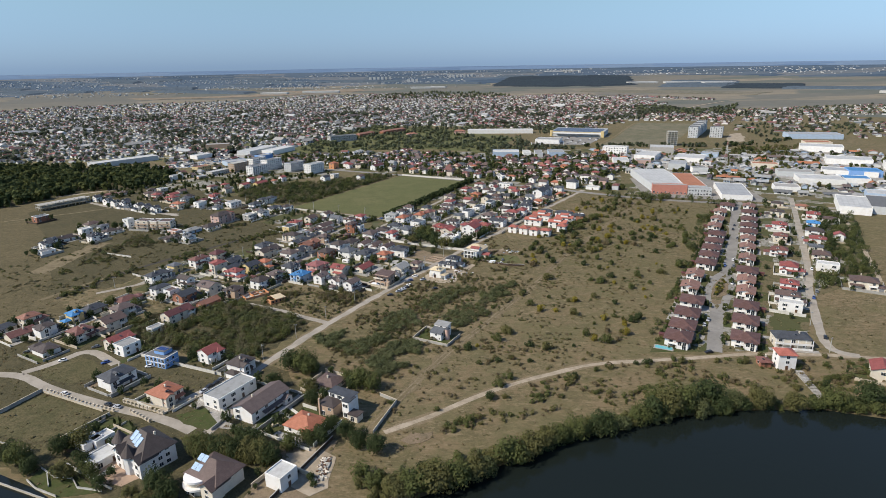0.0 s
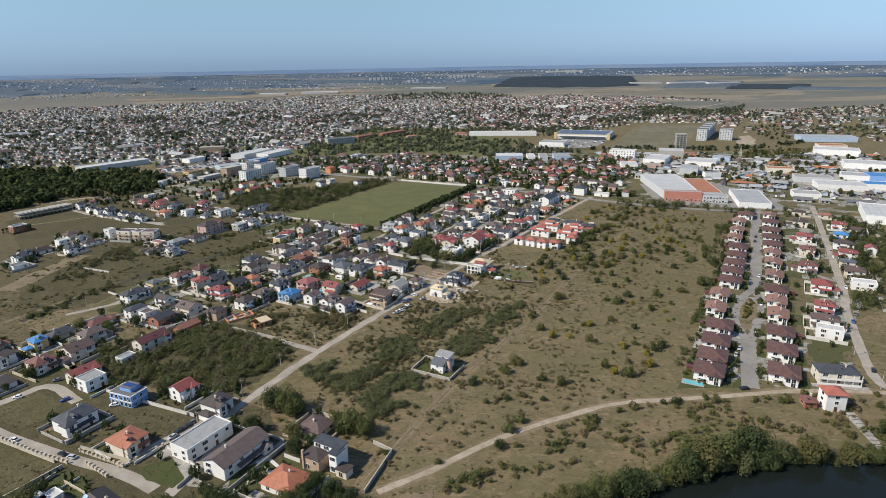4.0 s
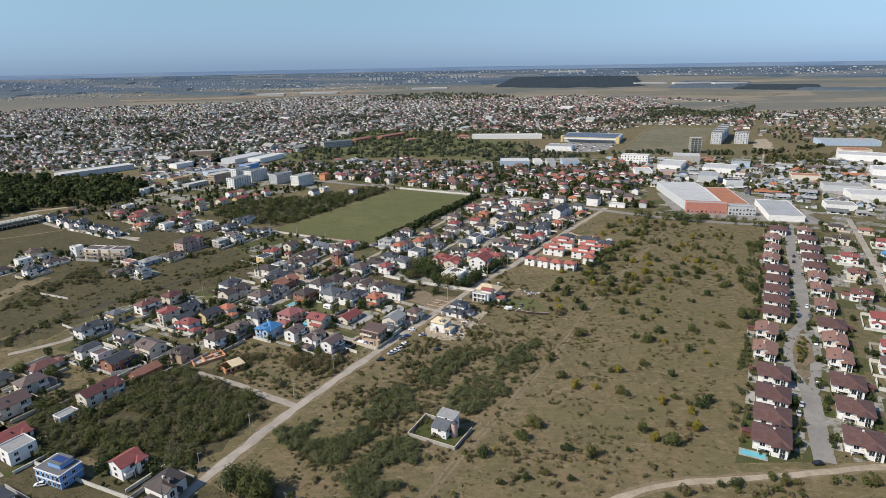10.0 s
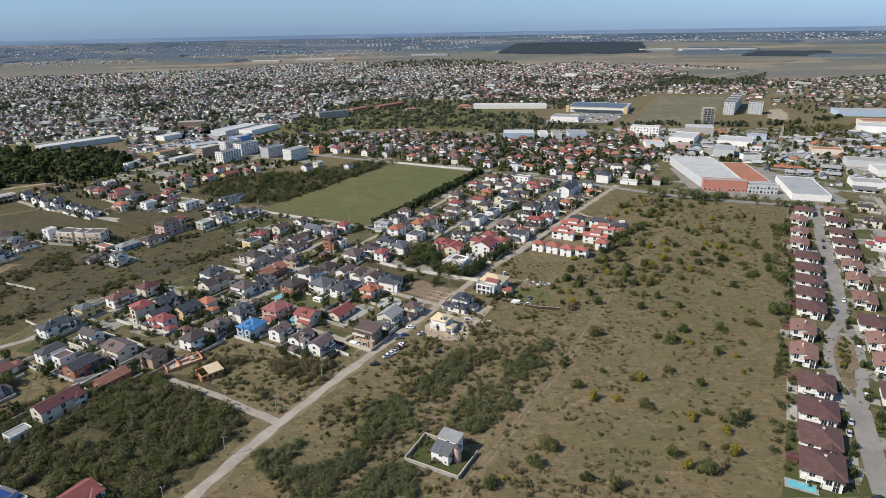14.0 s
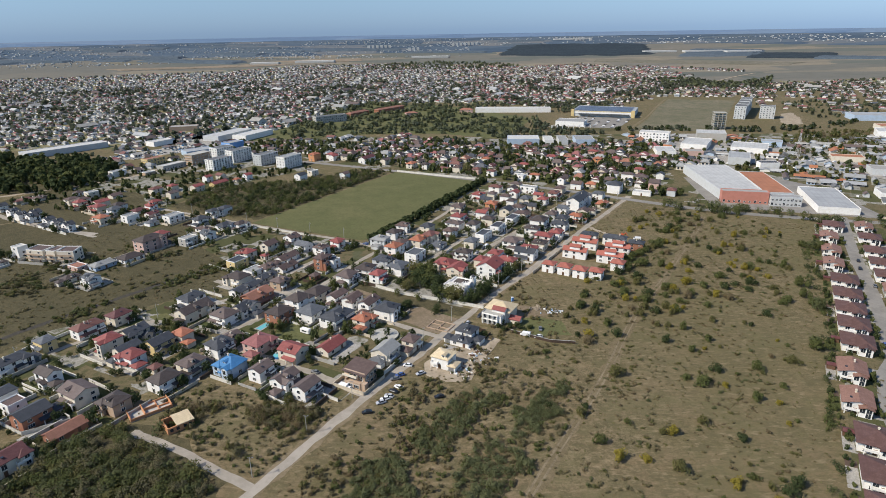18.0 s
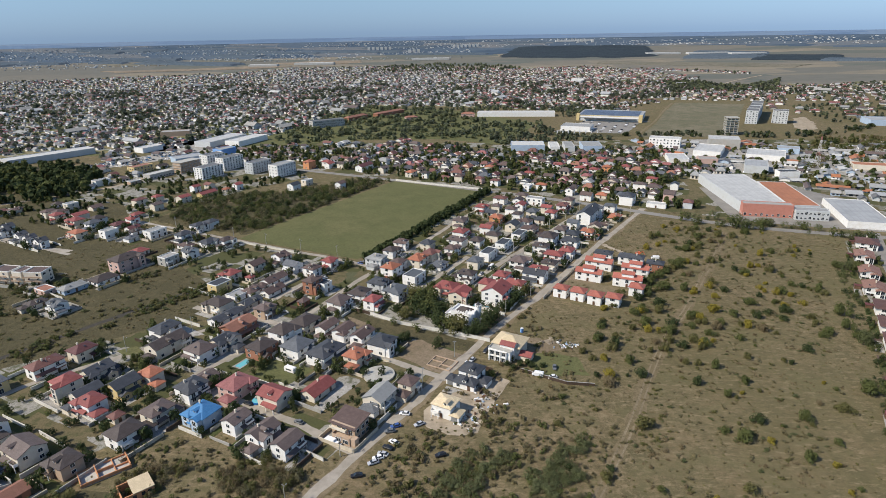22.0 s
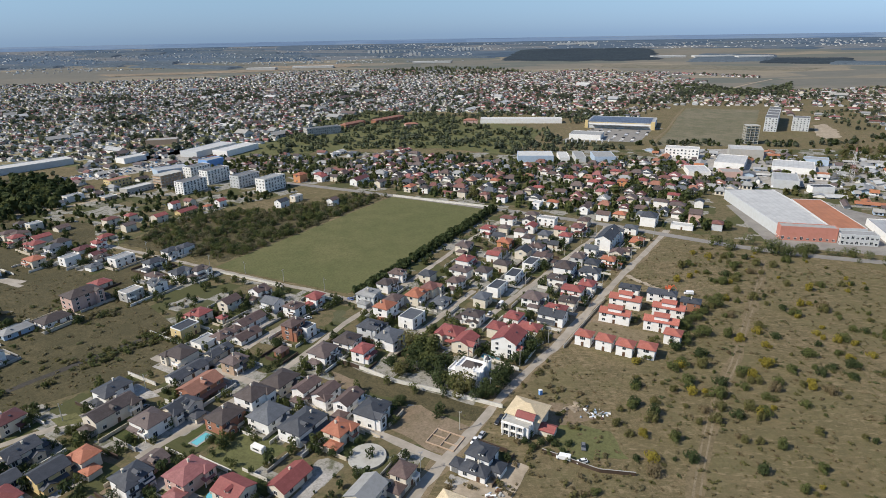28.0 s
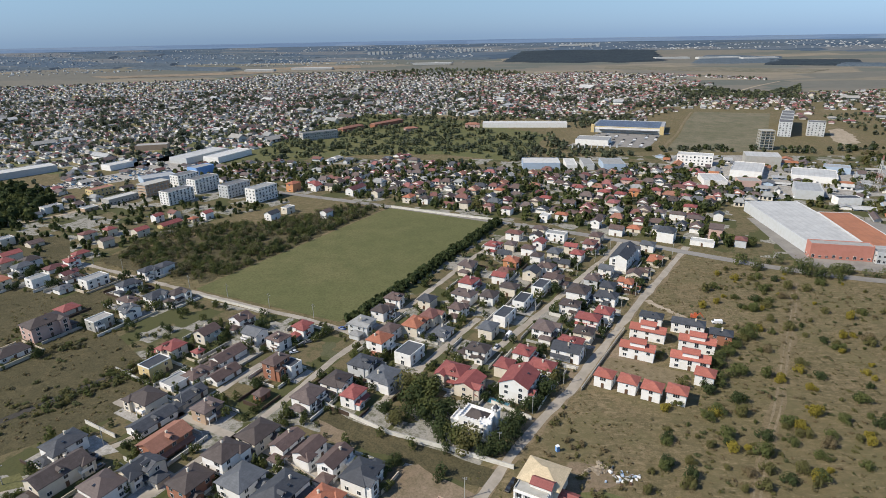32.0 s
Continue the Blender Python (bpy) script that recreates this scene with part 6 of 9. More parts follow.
thicket("thicket", [(-60, 300), (-30, 360), (10, 400), (30, 372), (0, 335), (-30, 290), (-55, 262), (-75, 255)], 260, 0.9, 2.2, [O_, G_, SCRUB], "low scrub on dry ground", gaps=0.0, tpl=SPRIG)
thicket("field_scrub", BIG, 1300, 0.35, 0.9, [TUFT, BRUSH, O_, SCRUB, LEAF["grey"]], "low olive and brown scrub in the dry field", taper=1.7, gaps=0.1, tpl=SPRIG)
thicket("field_scrub", [(-75, 255), (-20, 205), (20, 238), (60, 258), (90, 268), (8, 300), (30, 372), (60, 440), (40, 500), (10, 430), (-30, 372), (-62, 318)], 520, 0.6, 1.8, [TUFT, SCRUB, O_, TUFT], "low olive and brown scrub beside the street", taper=1.0, gaps=0.1, tpl=SPRIG)
thicket("field_scrub", [(-345, 385), (-262, 372), (-210, 428), (-130, 520), (-170, 600), (-250, 560), (-330, 500)], 420, 0.5, 1.4, [BRUSH, O_, LEAF["grey"], TUFT], "low scrub on waste ground", taper=1.5, gaps=0.2, tpl=SPRIG)
thicket("field_scrub", [(-10, 205), (60, 222), (130, 238), (200, 232), (220, 258), (160, 268), (90, 266), (40, 245)], 330, 0.8, 2.2, [O_, G_, SCRUB], "low scrub above the lake shore", taper=1.0, gaps=0.1, tpl=SPRIG)
thicket("shore_shrubs", [(-30, 168), (-10, 170), (10, 179), (30, 190), (47, 199), (67, 206), (86, 212), (124, 219), (161, 220), (196, 212), (200, 220), (160, 228), (124, 230), (86, 220), (60, 213), (30, 200), (-10, 186), (-34, 178)],
        210, 1.2, 4.2, [G_, D_, O_, LEAF["grey"]], "green shrubs and reeds along the lake shore", taper=0.85, tpl=leaf_cloud(31, 320, 0.07, 9, low=0.0), gaps=0.35)
SHORE_LOW = ((-17.8, 171.5, 7), (-10.9, 172, 8), (-3.9, 173, 9), (3.2, 176.5, 10), (8.9, 180, 9), (13.7, 182, 7), (19.7, 189, 6), (24.7, 188, 9), (28.4, 189, 6), (33.1, 194, 8), (39.0, 197.5, 8),
             (43.9, 199.5, 8), (52.5, 203, 8), (63.7, 206.5, 9), (70.9, 208.5, 5), (-26, 176, 6), (-32, 182, 5))
SHORE_HIGH = ((80.7, 212.5, 8), (88.3, 215, 9), (94.7, 217, 10), (100.7, 222, 11), (108.2, 217, 7), (117.2, 227, 10), (117.3, 219, 7), (125.0, 222.5, 8), (126.9, 221, 6), (136.5, 223, 9), (150.3, 221, 7), (158.9, 220.5, 5),
              (167.1, 220.5, 9), (172.3, 219.5, 6), (174.8, 217, 5), (184.9, 223, 9), (183.4, 215, 6), (196, 216, 7), (92, 224, 8), (108, 226, 7), (206, 216, 8))
for x, y, h in SHORE_LOW + SHORE_HIGH:
    tree(x, y, h * rnd.uniform(0.9, 1.05), rnd.choice(("green", "dark", "olive", "grey", "olive", "green")), rnd.uniform(0.85, 1.1), "trees of the lake shore")
for x, y, h in ((57, 248, 2.2), (62, 251, 2.6), (74, 256, 2.4), (95, 262, 2.2), (103, 264, 1.8), (115, 265.5, 2.6), (120, 265.5, 2.2), (159, 266, 3.4), (191, 265.5, 2.4), (186, 256, 3), (207, 261, 2.2), (198, 264, 1.8), (187, 243, 2.8),
                (201, 249, 3.2), (183, 244, 3), (25, 244, 4.2), (27, 233, 2.4), (10, 216, 3.4), (17, 265, 2.4), (27, 267, 2.6), (34, 270, 2.4), (43, 266, 2.4), (-24, 230, 2.4), (-4, 224, 2.2), (40, 207, 3), (172, 232, 3.4), (175, 238, 3.2), (178, 243, 3), (160, 236, 3), (159, 244, 2.6)):
    bush(x, y, h * 0.8, h, rnd.choice(("green", "dark", "olive", "green")), "bushes by the lake road")
thicket("wood", [(-485, 632), (-441, 718), (-375, 735), (-350, 790), (-393, 850), (-450, 890), (-900, 930), (-900, 560)], 2300, 7, 11, [D_, G_, D_], "dense green wood beside the town", taper=0.6, gaps=0.9, tpl=FARTREE)
thicket("hedge", [(-59, 566), (-53, 566), (42, 742), (36, 746)], 520, 3.2, 5.4, [D_, D_], "tall dark hedge along the field", taper=0.6, gaps=0.9, tpl=FARTREE)
thicket("thicket", [(-240, 676), (-232, 728), (-196, 752), (-158, 748), (-92, 798), (-60, 790), (-155, 625), (-200, 640)], 1100, 1.4, 4.4, [G_, D_, BRUSH, G_], "rough bushland beside the field", gaps=0.3)
thicket("tree_belt", [(-275, 1001), (-241, 1139), (-219, 1300), (-168, 1452), (7, 1380), (150, 1180), (130, 1080), (80, 985), (-11, 1040), (-114, 1043)], 1250, 2.6, 6.5, [BELTLEAF, BELTLEAF, TOWNLEAF], "green belt of trees", taper=0.85, gaps=0.02, tpl=FARTREE)
thicket("tree_belt", [(62, 1000), (236, 1002), (165, 1085), (148, 1180), (232, 1262), (330, 1300), (330, 1400), (120, 1400), (10, 1380), (150, 1180), (130, 1080)], 480, 3, 7, [TOWNLEAF, BELTLEAF, TOWNLEAF], "green trees round the store", taper=0.75, gaps=0.25, tpl=FARTREE)
thicket("thicket", [(378, 823), (439, 801), (520, 850), (620, 1010), (498, 1000), (426, 918)], 240, 2, 5, [G_, O_, SCRUB], "rough bushland", gaps=0.1)
for x, y, h in ((126, 528, 4.5), (123, 511, 5), (105, 499, 4), (112, 505, 5.2), (144, 544, 4.8), (118, 520, 5.5), (97, 479, 3.2), (89, 489, 2.6), (134, 536, 4.2), (150, 552, 3.6)):
    tree(x, y, h, rnd.choice(("green", "olive", "green", "dark")), 1.15, "trees beside white row houses")
thicket("ditch_scrub", [(-262, 368), (-240, 415), (-206, 464), (-172, 507), (-124, 560), (-112, 552), (-160, 500), (-196, 455), (-228, 408), (-250, 362)], 300, 0.7, 2.4, [G_, LEAF["grey"], O_], "green scrub along a drainage ditch", taper=1.0, gaps=0.05, tpl=SPRIG)
strip("pale_lane", [(-273, 593), (-307, 603), (-358, 628), (-396, 653)], 5.0, 0.07, STREET, "pale dusty lane past row houses", wobble=0.4)
strip("pale_lane", [(-358, 628), (-393, 603), (-440, 575)], 2.6, 0.065, STRIPGRASS, "worn grass lane on waste ground", wobble=0.4)
thicket("village_trees", [(-60, 960), (60, 790), (160, 700), (225, 690), (285, 810), (270, 930), (150, 960), (40, 990)], 230, 3.5, 7.5, [D_, G_, TOWNLEAF], "dark green trees among old village houses", taper=0.75, gaps=0.1, tpl=FARTREE)
thicket("field_edge_trees", [(250, 1035), (385, 1018), (470, 1000), (640, 1060), (640, 1085), (480, 1035), (390, 1045), (262, 1062)], 120, 3, 6.5, [TOWNLEAF, D_], "dark bushes and trees along a bare field", taper=0.8, gaps=0.1, tpl=FARTREE)
thicket("bare_scrub", [(600, 1130), (700, 1110), (900, 1180), (900, 1350), (660, 1360)], 160, 3, 6, [TOWNLEAF, BELTLEAF], "olive bushes on bare land", taper=0.9, gaps=0.1, tpl=FARTREE)
thicket("waste_scrub", [(-292, 400), (-270, 420), (-250, 480), (-225, 520), (-190, 540), (-150, 580), (-200, 545), (-270, 525), (-284, 490)], 200, 0.7, 2.6, [G_, LEAF["grey"], O_, BRUSH], "olive bushes on waste ground", taper=1.0, gaps=0.15, tpl=SPRIG)
thicket("tree_row", [(105, 281), (108, 281), (134, 325), (178, 399), (202, 440), (252, 545), (246, 549), (196, 443), (174, 402), (131, 327)], 230, 0.9, 2.6, [G_, LEAF["grey"], D_], "row of shrubs behind the terrace houses", taper=0.8, gaps=0.6)
for x, y in [(242.3, 539.6), (246.4, 536.7), (251.0, 534.6), (198.3, 458.9), (196.9, 450.2), (196.2, 443.8), (173.2, 406.8), (172.7, 402.7), (205.1, 474.2)]:
    tree(x, y, rnd.uniform(4.5, 7.0), rnd.choice(("grey", "green", "grey")), rnd.uniform(0.55, 0.8), "trees behind the terrace houses")
thicket("industry_trees", [(240, 860), (300, 780), (420, 660), (600, 640), (680, 820), (600, 1000), (400, 960), (260, 1000)], 330, 3, 7, [G_, D_, O_], "trees between sheds and yards", taper=0.7, gaps=0.15, tpl=FARTREE)
thicket("tree_row", [(175, 642), (235, 612), (330, 575), (330, 586), (236, 632), (185, 655)], 52, 3, 7, [G_, D_, THICKLEAF], "row of trees along the through road", taper=0.7, gaps=0.5)

slab("quarter_plots", [(-405, 690), (-330, 655), (-255, 640), (-240, 700), (-200, 762), (-150, 815), (-180, 872), (-330, 890), (-370, 800)], 0.028, PLOTS, "gardens and yards near apartment blocks", "gardens")
thicket("quarter_trees", [(-405, 690), (-330, 655), (-255, 640), (-240, 700), (-200, 762), (-150, 815), (-180, 872), (-330, 890), (-370, 800)], 330, 2.0, 5.5, [D_, G_, D_], "dark green garden trees and hedges", taper=0.65, gaps=0.45, tpl=FARTREE)

# ---- the towns in the distance ----
PAL = ["dbrown", "brown", "redbrown", "pinkred", "maroon", "grey", "mauve", "tile", "dgrey", "lgrey", "brown", "redbrown"]


FARPAL = ["mauve", "mauve", "redbrown", "grey", "brown", "lgrey", "mauve", "dbrown", "grey", "greysheet", "concrete", "pinkred"]


def hut(hipped=False):
    """Low-detail house for the far town: walls, roof planes with deep eaves, dark windows."""
    v, f = box(-0.5, 0.5, -0.5, 0.5, 0, 0.6)
    v += [(-0.5, 0, 0.9), (0.5, 0, 0.9)]
    f = f[2:] + [(7, 4, 8), (5, 6, 9)]
    k = len(v)
    e = 0.34 if hipped else 0.0
    v += [(-0.58, -0.62, 0.54), (0.58, -0.62, 0.54), (0.58 - e, 0, 1.0), (-0.58 + e, 0, 1.0), (-0.58, 0.62, 0.54), (0.58, 0.62, 0.54)]
    f += [(k, k + 1, k + 2, k + 3), (k + 3, k + 2, k + 5, k + 4)]
    k2 = len(v)
    v += [(-0.32, -0.505, 0.12), (-0.08, -0.505, 0.12), (-0.08, -0.505, 0.45), (-0.32, -0.505, 0.45), (0.1, -0.505, 0.12), (0.34, -0.505, 0.12), (0.34, -0.505, 0.45), (0.1, -0.505, 0.45)]
    f += [(k2, k2 + 1, k2 + 2, k2 + 3), (k2 + 4, k2 + 5, k2 + 6, k2 + 7)]
    f += [(k, k + 3, k + 4), (k + 1, k + 5, k + 2)] if hipped else []
    return v, f


def far_town(name, poly, step, jitter, skip, label, holes=(), lo=6.5, hi=10.5, heights=(3.2, 5.4), turn=61, green=(0, 1, 0, 1, 1), leaf=None):
    xs, ys = [p[0] for p in poly], [p[1] for p in poly]
    us = [to_uv(*p) for p in poly]
    rows, cols, trees = [], [], []
    u = min(q[0] for q in us)
    k = 0
    while u < max(q[0] for q in us):
        v = min(q[1] for q in us)
        while v < max(q[1] for q in us):
            x, y = uv(u + rnd.uniform(-jitter, jitter), v + rnd.uniform(-jitter, jitter))
            v += step * (1.7 if int(v / step) % 5 == 4 else 1.0)
            if not inside(x, y, poly) or any(inside(x, y, h) for h in holes) or any(math.hypot(x - a, y - b) < c + 7 for a, b, c in BUILT):
                continue
            if off_line(x, y, CROSS) < 9:
                continue
            for _ in range(rnd.choice(green)):
                s = rnd.uniform(2.6, 6.2)
                trees.append((x + rnd.uniform(-9, 9), y + rnd.uniform(-9, 9), rise(x, y), s, s, s * 1.2, rnd.uniform(0, 6)))
            if rnd.random() < skip + 0.35 * noise.noise((x * 0.006, y * 0.006, 9)):
                continue
            rows.append((x, y, rise(x, y), rnd.uniform(lo, hi), rnd.uniform(lo * 0.8, hi * 0.75), rnd.uniform(*heights), radians(turn + rnd.choice((0, 90)) + rnd.uniform(-6, 6))))
            cols.append((rnd.choice((2, 11, 2, 4)) if x > 40 and rnd.random() < 0.5 else rnd.randrange(len(PAL)), rnd.random()))
        u += step * (1.6 if k % 2 else 1.0)
        k += 1
    walls = [WALL["white"], WALL["lgrey"], WALL["concrete"]]
    mats = [ROOF[k] for k in FARPAL] + walls + [GLASS]

    def kinds(i, extra=()):
        w = len(PAL) + (0 if cols[i][1] < 0.68 else 1 if cols[i][1] < 0.88 else 2)
        return [w] * 6 + [cols[i][0]] * 2 + [len(PAL) + 3] * 2 + [cols[i][0]] * len(extra)
    half = len(rows) // 2
    batch(name, hut(), rows[:half * 2:2], mats, label, "houses", lambda i: kinds(2 * i))
    batch(name, hut(True), rows[1:half * 2:2], mats, label, "houses", lambda i: kinds(2 * i + 1, (0, 1)))
    batch("town_trees", leaf_cloud(41, 13, 0.35, 5, low=0.0), trees, [leaf or TOWNLEAF], "green garden trees among the houses", "trees")


big, clumps = [], []
while len(big) < 90 or len(clumps) < 420:
    x, y = rnd.uniform(-1000, 900), rnd.uniform(960, 2200)
    if not inside(x, y, TOWN):
        continue
    if len(big) < 90 and rnd.random() < 0.3:
        big.append((x, y, rise(x, y), rnd.uniform(12, 34), rnd.uniform(10, 16), rnd.uniform(5, 11), radians(58 + rnd.choice((0, 90)))))
    elif len(clumps) < 420 and noise.noise((x * 0.006, y * 0.006, 9)) > 0.12:
        s = rnd.uniform(5, 10)
        clumps.append((x, y, rise(x, y), s, s, s * 1.1, rnd.uniform(0, 6)))
batch("town_halls", hut(), big, [ROOF[k] for k in ("sheet", "lgrey", "mauve", "greysheet", "brown", "concrete")] + [WALL["white"], WALL["lgrey"], WALL["cream"], GLASS], "larger pale buildings among the small houses", "buildings",
      lambda i: [6 + i * 5 % 3] * 6 + [i % 6] * 2 + [9] * 2)
batch("town_tree_clumps", leaf_cloud(43, 60, 0.19, 7, low=0.0), clumps, [TOWNLEAF], "dark green clumps of trees in the town", "trees")
BELT = [(-275, 1001), (-241, 1139), (-219, 1300), (-168, 1452), (7, 1380), (150, 1180), (130, 1080), (80, 985), (-11, 1040), (-114, 1043)]
BARE = [(240, 1010), (392, 1019), (600, 1390), (460, 1457), (330, 1200)]
WOODL = [(-485, 632), (-441, 718), (-375, 735), (-350, 790), (-393, 850), (-450, 890), (-900, 930), (-900, 560)]
far_town("far_town_houses", TOWN, 12.6, 4.2, 0.12, "sea of small houses with brown and red roofs", [BELT, BARE], lo=5.8, hi=9.8, turn=58)
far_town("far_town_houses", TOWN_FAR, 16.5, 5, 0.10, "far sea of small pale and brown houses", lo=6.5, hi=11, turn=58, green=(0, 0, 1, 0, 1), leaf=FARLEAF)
far_town("far_town_houses", [(140, 1330), (330, 1310), (470, 1475), (380, 1500), (120, 1400)], 15, 4, 0.15, "small red and grey houses behind the store", lo=6.5, hi=10.5, turn=58)
far_town("far_town_houses", [(425, 1470), (476, 1483), (557, 1450), (690, 1420), (849, 1377), (1000, 1400), (990, 1570), (700, 1566)], 14, 4, 0.2, "pale houses behind a bare field", lo=6.5, hi=11, turn=58)
far_town("town_houses", [(-475, 900), (-345, 930), (-300, 880), (-165, 868), (-140, 872), (-20, 960), (-60, 1040), (-275, 1000), (-330, 1000), (-480, 950)], 19, 5, 0.2, "pale houses and sheds round the apartment blocks", lo=8, hi=14, turn=61)
far_town("town_houses", [(-450, 890), (-360, 760), (-335, 800), (-330, 900), (-345, 930), (-470, 960)], 21, 5, 0.35, "pale houses and yards near the wood", lo=8, hi=12, heights=(4, 6.5), turn=61)
far_town("town_houses", [(560, 1380), (640, 1130), (760, 1080), (980, 1150), (1000, 1390)], 25, 9, 0.3, "scattered pale houses and sheds beside bare land", lo=8, hi=18, turn=61)


# long tiled buildings among the belt trees
for x, y, w, turn in ((-160, 1262, 58, 57), (-106, 1318, 84, 53), (40, 1272, 26, -7), (-60, 1240, 24, 20)):
    house(x, y, w, 13, 2, "hip", "tile", "brick" if w > 40 else "pink", turn, detail=1, group="institution buildings", extras=False)
# houses of the old village beyond the through road
OLD = [(-320, 945), (-168, 866), (36, 758), (160, 684), (228, 660), (226, 760), (290, 800), (296, 840), (270, 930), (200, 925), (90, 925), (-60, 985), (-300, 985)]
HALL = [(-400, 790), (-150, 790), (-150, 880), (-400, 900)]
REST = []
u = 672
while u < 935:
    v = -545
    while v < -80:
        x, y = uv(u + rnd.uniform(-3, 3), v + rnd.uniform(-3, 3))
        v += rnd.choice((12.5, 13, 14, 18))
        if not inside(x, y, OLD) or inside(x, y, HALL) or any(math.hypot(x - a, y - b) < c + 6.2 for a, b, c in BUILT):
            continue
        if rnd.random() < 0.16:
            continue
        if u > 712:
            REST.append((x, y, 0, rnd.uniform(8, 12.5), rnd.uniform(7, 10), rnd.uniform(4.5, 8), radians(rnd.choice((61, -29)))))
            continue
        house(x, y, rnd.uniform(8.5, 12.5), rnd.uniform(7.5, 10), rnd.choice((1, 2, 2)), rnd.choice(("hip", "hip", "gable")), rnd.choice(("dbrown", "brown", "redbrown", "mauve", "grey", "brown", "pinkred", "dbrown", "tile", "redbrown", "red")),
              rnd.choice(("white", "white", "cream", "lgrey", "pink")), rnd.choice((61, -29)), detail=1, group="old village")
        if rnd.random() < 0.75:
            tree(x + rnd.uniform(7, 10), y + rnd.uniform(-9, 9), rnd.uniform(3.5, 8), rnd.choice(("green", "dark", "olive")), group="village trees")
    u += rnd.choice((16, 17, 21))


def rest_kinds(i):
    q = random.Random(i)
    wall, roof = len(PAL) + (q.random() < 0.3), q.randrange(len(PAL))
    return [wall] * 6 + [roof] * 2 + [len(PAL) + 2] * 2 + [roof] * 2


# houses that fill the gaps of the village between field and street
INFILL = [(-40, 545), (0, 500), (48, 520), (88, 578), (160, 668), (128, 690), (62, 736), (20, 660), (-20, 590)]
made_now = 0
for q in range(900):
    u, v = rnd.uniform(380, 720), rnd.uniform(-330, -190)
    x, y = uv(u, v)
    if made_now >= 24 or not inside(x, y, INFILL) or any(math.hypot(x - a, y - b) < c + 7.0 for a, b, c in BUILT) or any(off_line(x, y, line) < 9 for line in LINES):
        continue
    house(x, y, rnd.uniform(8.5, 11), rnd.uniform(7.5, 9.5), 2, rnd.choice(("hip", "gable")), rnd.choice(("dbrown", "brown", "grey", "mauve", "red", "dgrey")), rnd.choice(("white", "cream", "white")), rnd.choice((61, -29)), detail=1, group="village houses")
    made_now += 1
thicket("village_trees", VILLAGE, 430, 1.6, 5.0, [D_, D_, G_], "dark green garden trees of the village", taper=0.55, gaps=0.7, tpl=leaf_cloud(37, 210, 0.075, 9, low=0.0))
thicket("village_trees", [(180, 280), (216, 318), (376, 590), (400, 560), (300, 382), (236, 345)], 260, 1.8, 5.2, [D_, G_, G_], "green garden trees along a street", taper=0.65, gaps=0.7)
batch("old_village_houses", hut(True), REST, [ROOF[k] for k in PAL] + [WALL["white"], WALL["cream"], GLASS], "far village houses with brown and red roofs", "houses", rest_kinds)
thicket("village_trees", OLD, 1350, 2.6, 7.0, [G_, D_, G_], "garden trees of the old village", taper=0.55, gaps=0.6, tpl=FARTREE)

# ---- distance: woods, towns and sheds near the horizon ----


def at_ring(d, a):
    x, y = d * math.sin(a), 140 + d * math.cos(a)
    return x, y, rise(x, y)


def wood_mass(name, cx, cy, length, depth, turn, tall, mat, label):
    """A far wood: a closed canopy with a rough top and ragged ends."""
    nx, ny = max(6, int(length / 16)), max(4, int(depth / 16))
    v, f = [], []
    for j in range(ny + 1):
        for i in range(nx + 1):
            a, b2 = i / nx * 2 - 1, j / ny * 2 - 1
            edge = min(1.0, max(0.0, (1.0 - a * a) * 3)) * min(1.0, max(0.0, (1.0 - b2 * b2) * 2.2))
            k = 1 + 0.22 * noise.noise((i * 0.12, 0.3, cx * 0.01))
            lx, ly = a * length / 2 * (1 + 0.1 * noise.noise((j * 0.5, cx, 2))), b2 * depth / 2 * k
            x, y = cx + lx * math.cos(turn) - ly * math.sin(turn), cy + lx * math.sin(turn) + ly * math.cos(turn)
            v.append((x, y, rise(x, y) - 1 + (tall * rnd.uniform(0.86, 1.0) + 1) * min(1.0, edge * 2)))
    for j in range(ny):
        for i in range(nx):
            k = j * (nx + 1) + i
            f.append((k, k + 1, k + nx + 2, k + nx + 1))
    return tagged(new(name, made(name, v, f, [mat])), label, "woods", kind="stuff")


blocks_far = []
for _ in range(60000):
    d, a = rnd.uniform(2950, 4250), rnd.uniform(-0.78, 0.78)
    x, y, z = at_ring(d, a)
    n2 = noise.noise((x * 0.0016, y * 0.005, 7.5))
    if (x > 150 and d < 3700) or n2 < rnd.uniform(-0.25, 0.5) or len(blocks_far) >= 2200:
        continue
    s = rnd.choice((4, 5, 5, 6, 7, 14))
    blocks_far.append((x, y, z, s, rnd.uniform(4, 9), rnd.uniform(2.0, 3.4) if s < 12 else rnd.uniform(3, 5), rnd.uniform(0, 3)))
for _ in range(30):
    d, a = rnd.uniform(3000, 4200), rnd.uniform(-0.75, 0.75)
    x, y, z = at_ring(d, a)
    if x > 100 and d < 3600:
        continue
    wood_mass("hazy_wood", x, y, rnd.uniform(160, 520), rnd.uniform(60, 150), rnd.uniform(-0.25, 0.15), rnd.uniform(5, 9), PALEWOOD, "far wood tinted blue-green for haze")
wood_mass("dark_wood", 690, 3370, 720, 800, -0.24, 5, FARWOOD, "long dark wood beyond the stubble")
wood_mass("dark_wood", 1250, 2930, 330, 420, -0.5, 4, PALEWOOD, "far wood tinted blue-green for haze")
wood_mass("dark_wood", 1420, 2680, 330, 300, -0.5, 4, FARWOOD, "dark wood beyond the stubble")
wood_mass("dark_wood", 1650, 2420, 520, 130, -0.55, 6, PALEWOOD, "far wood tinted blue-green for haze")
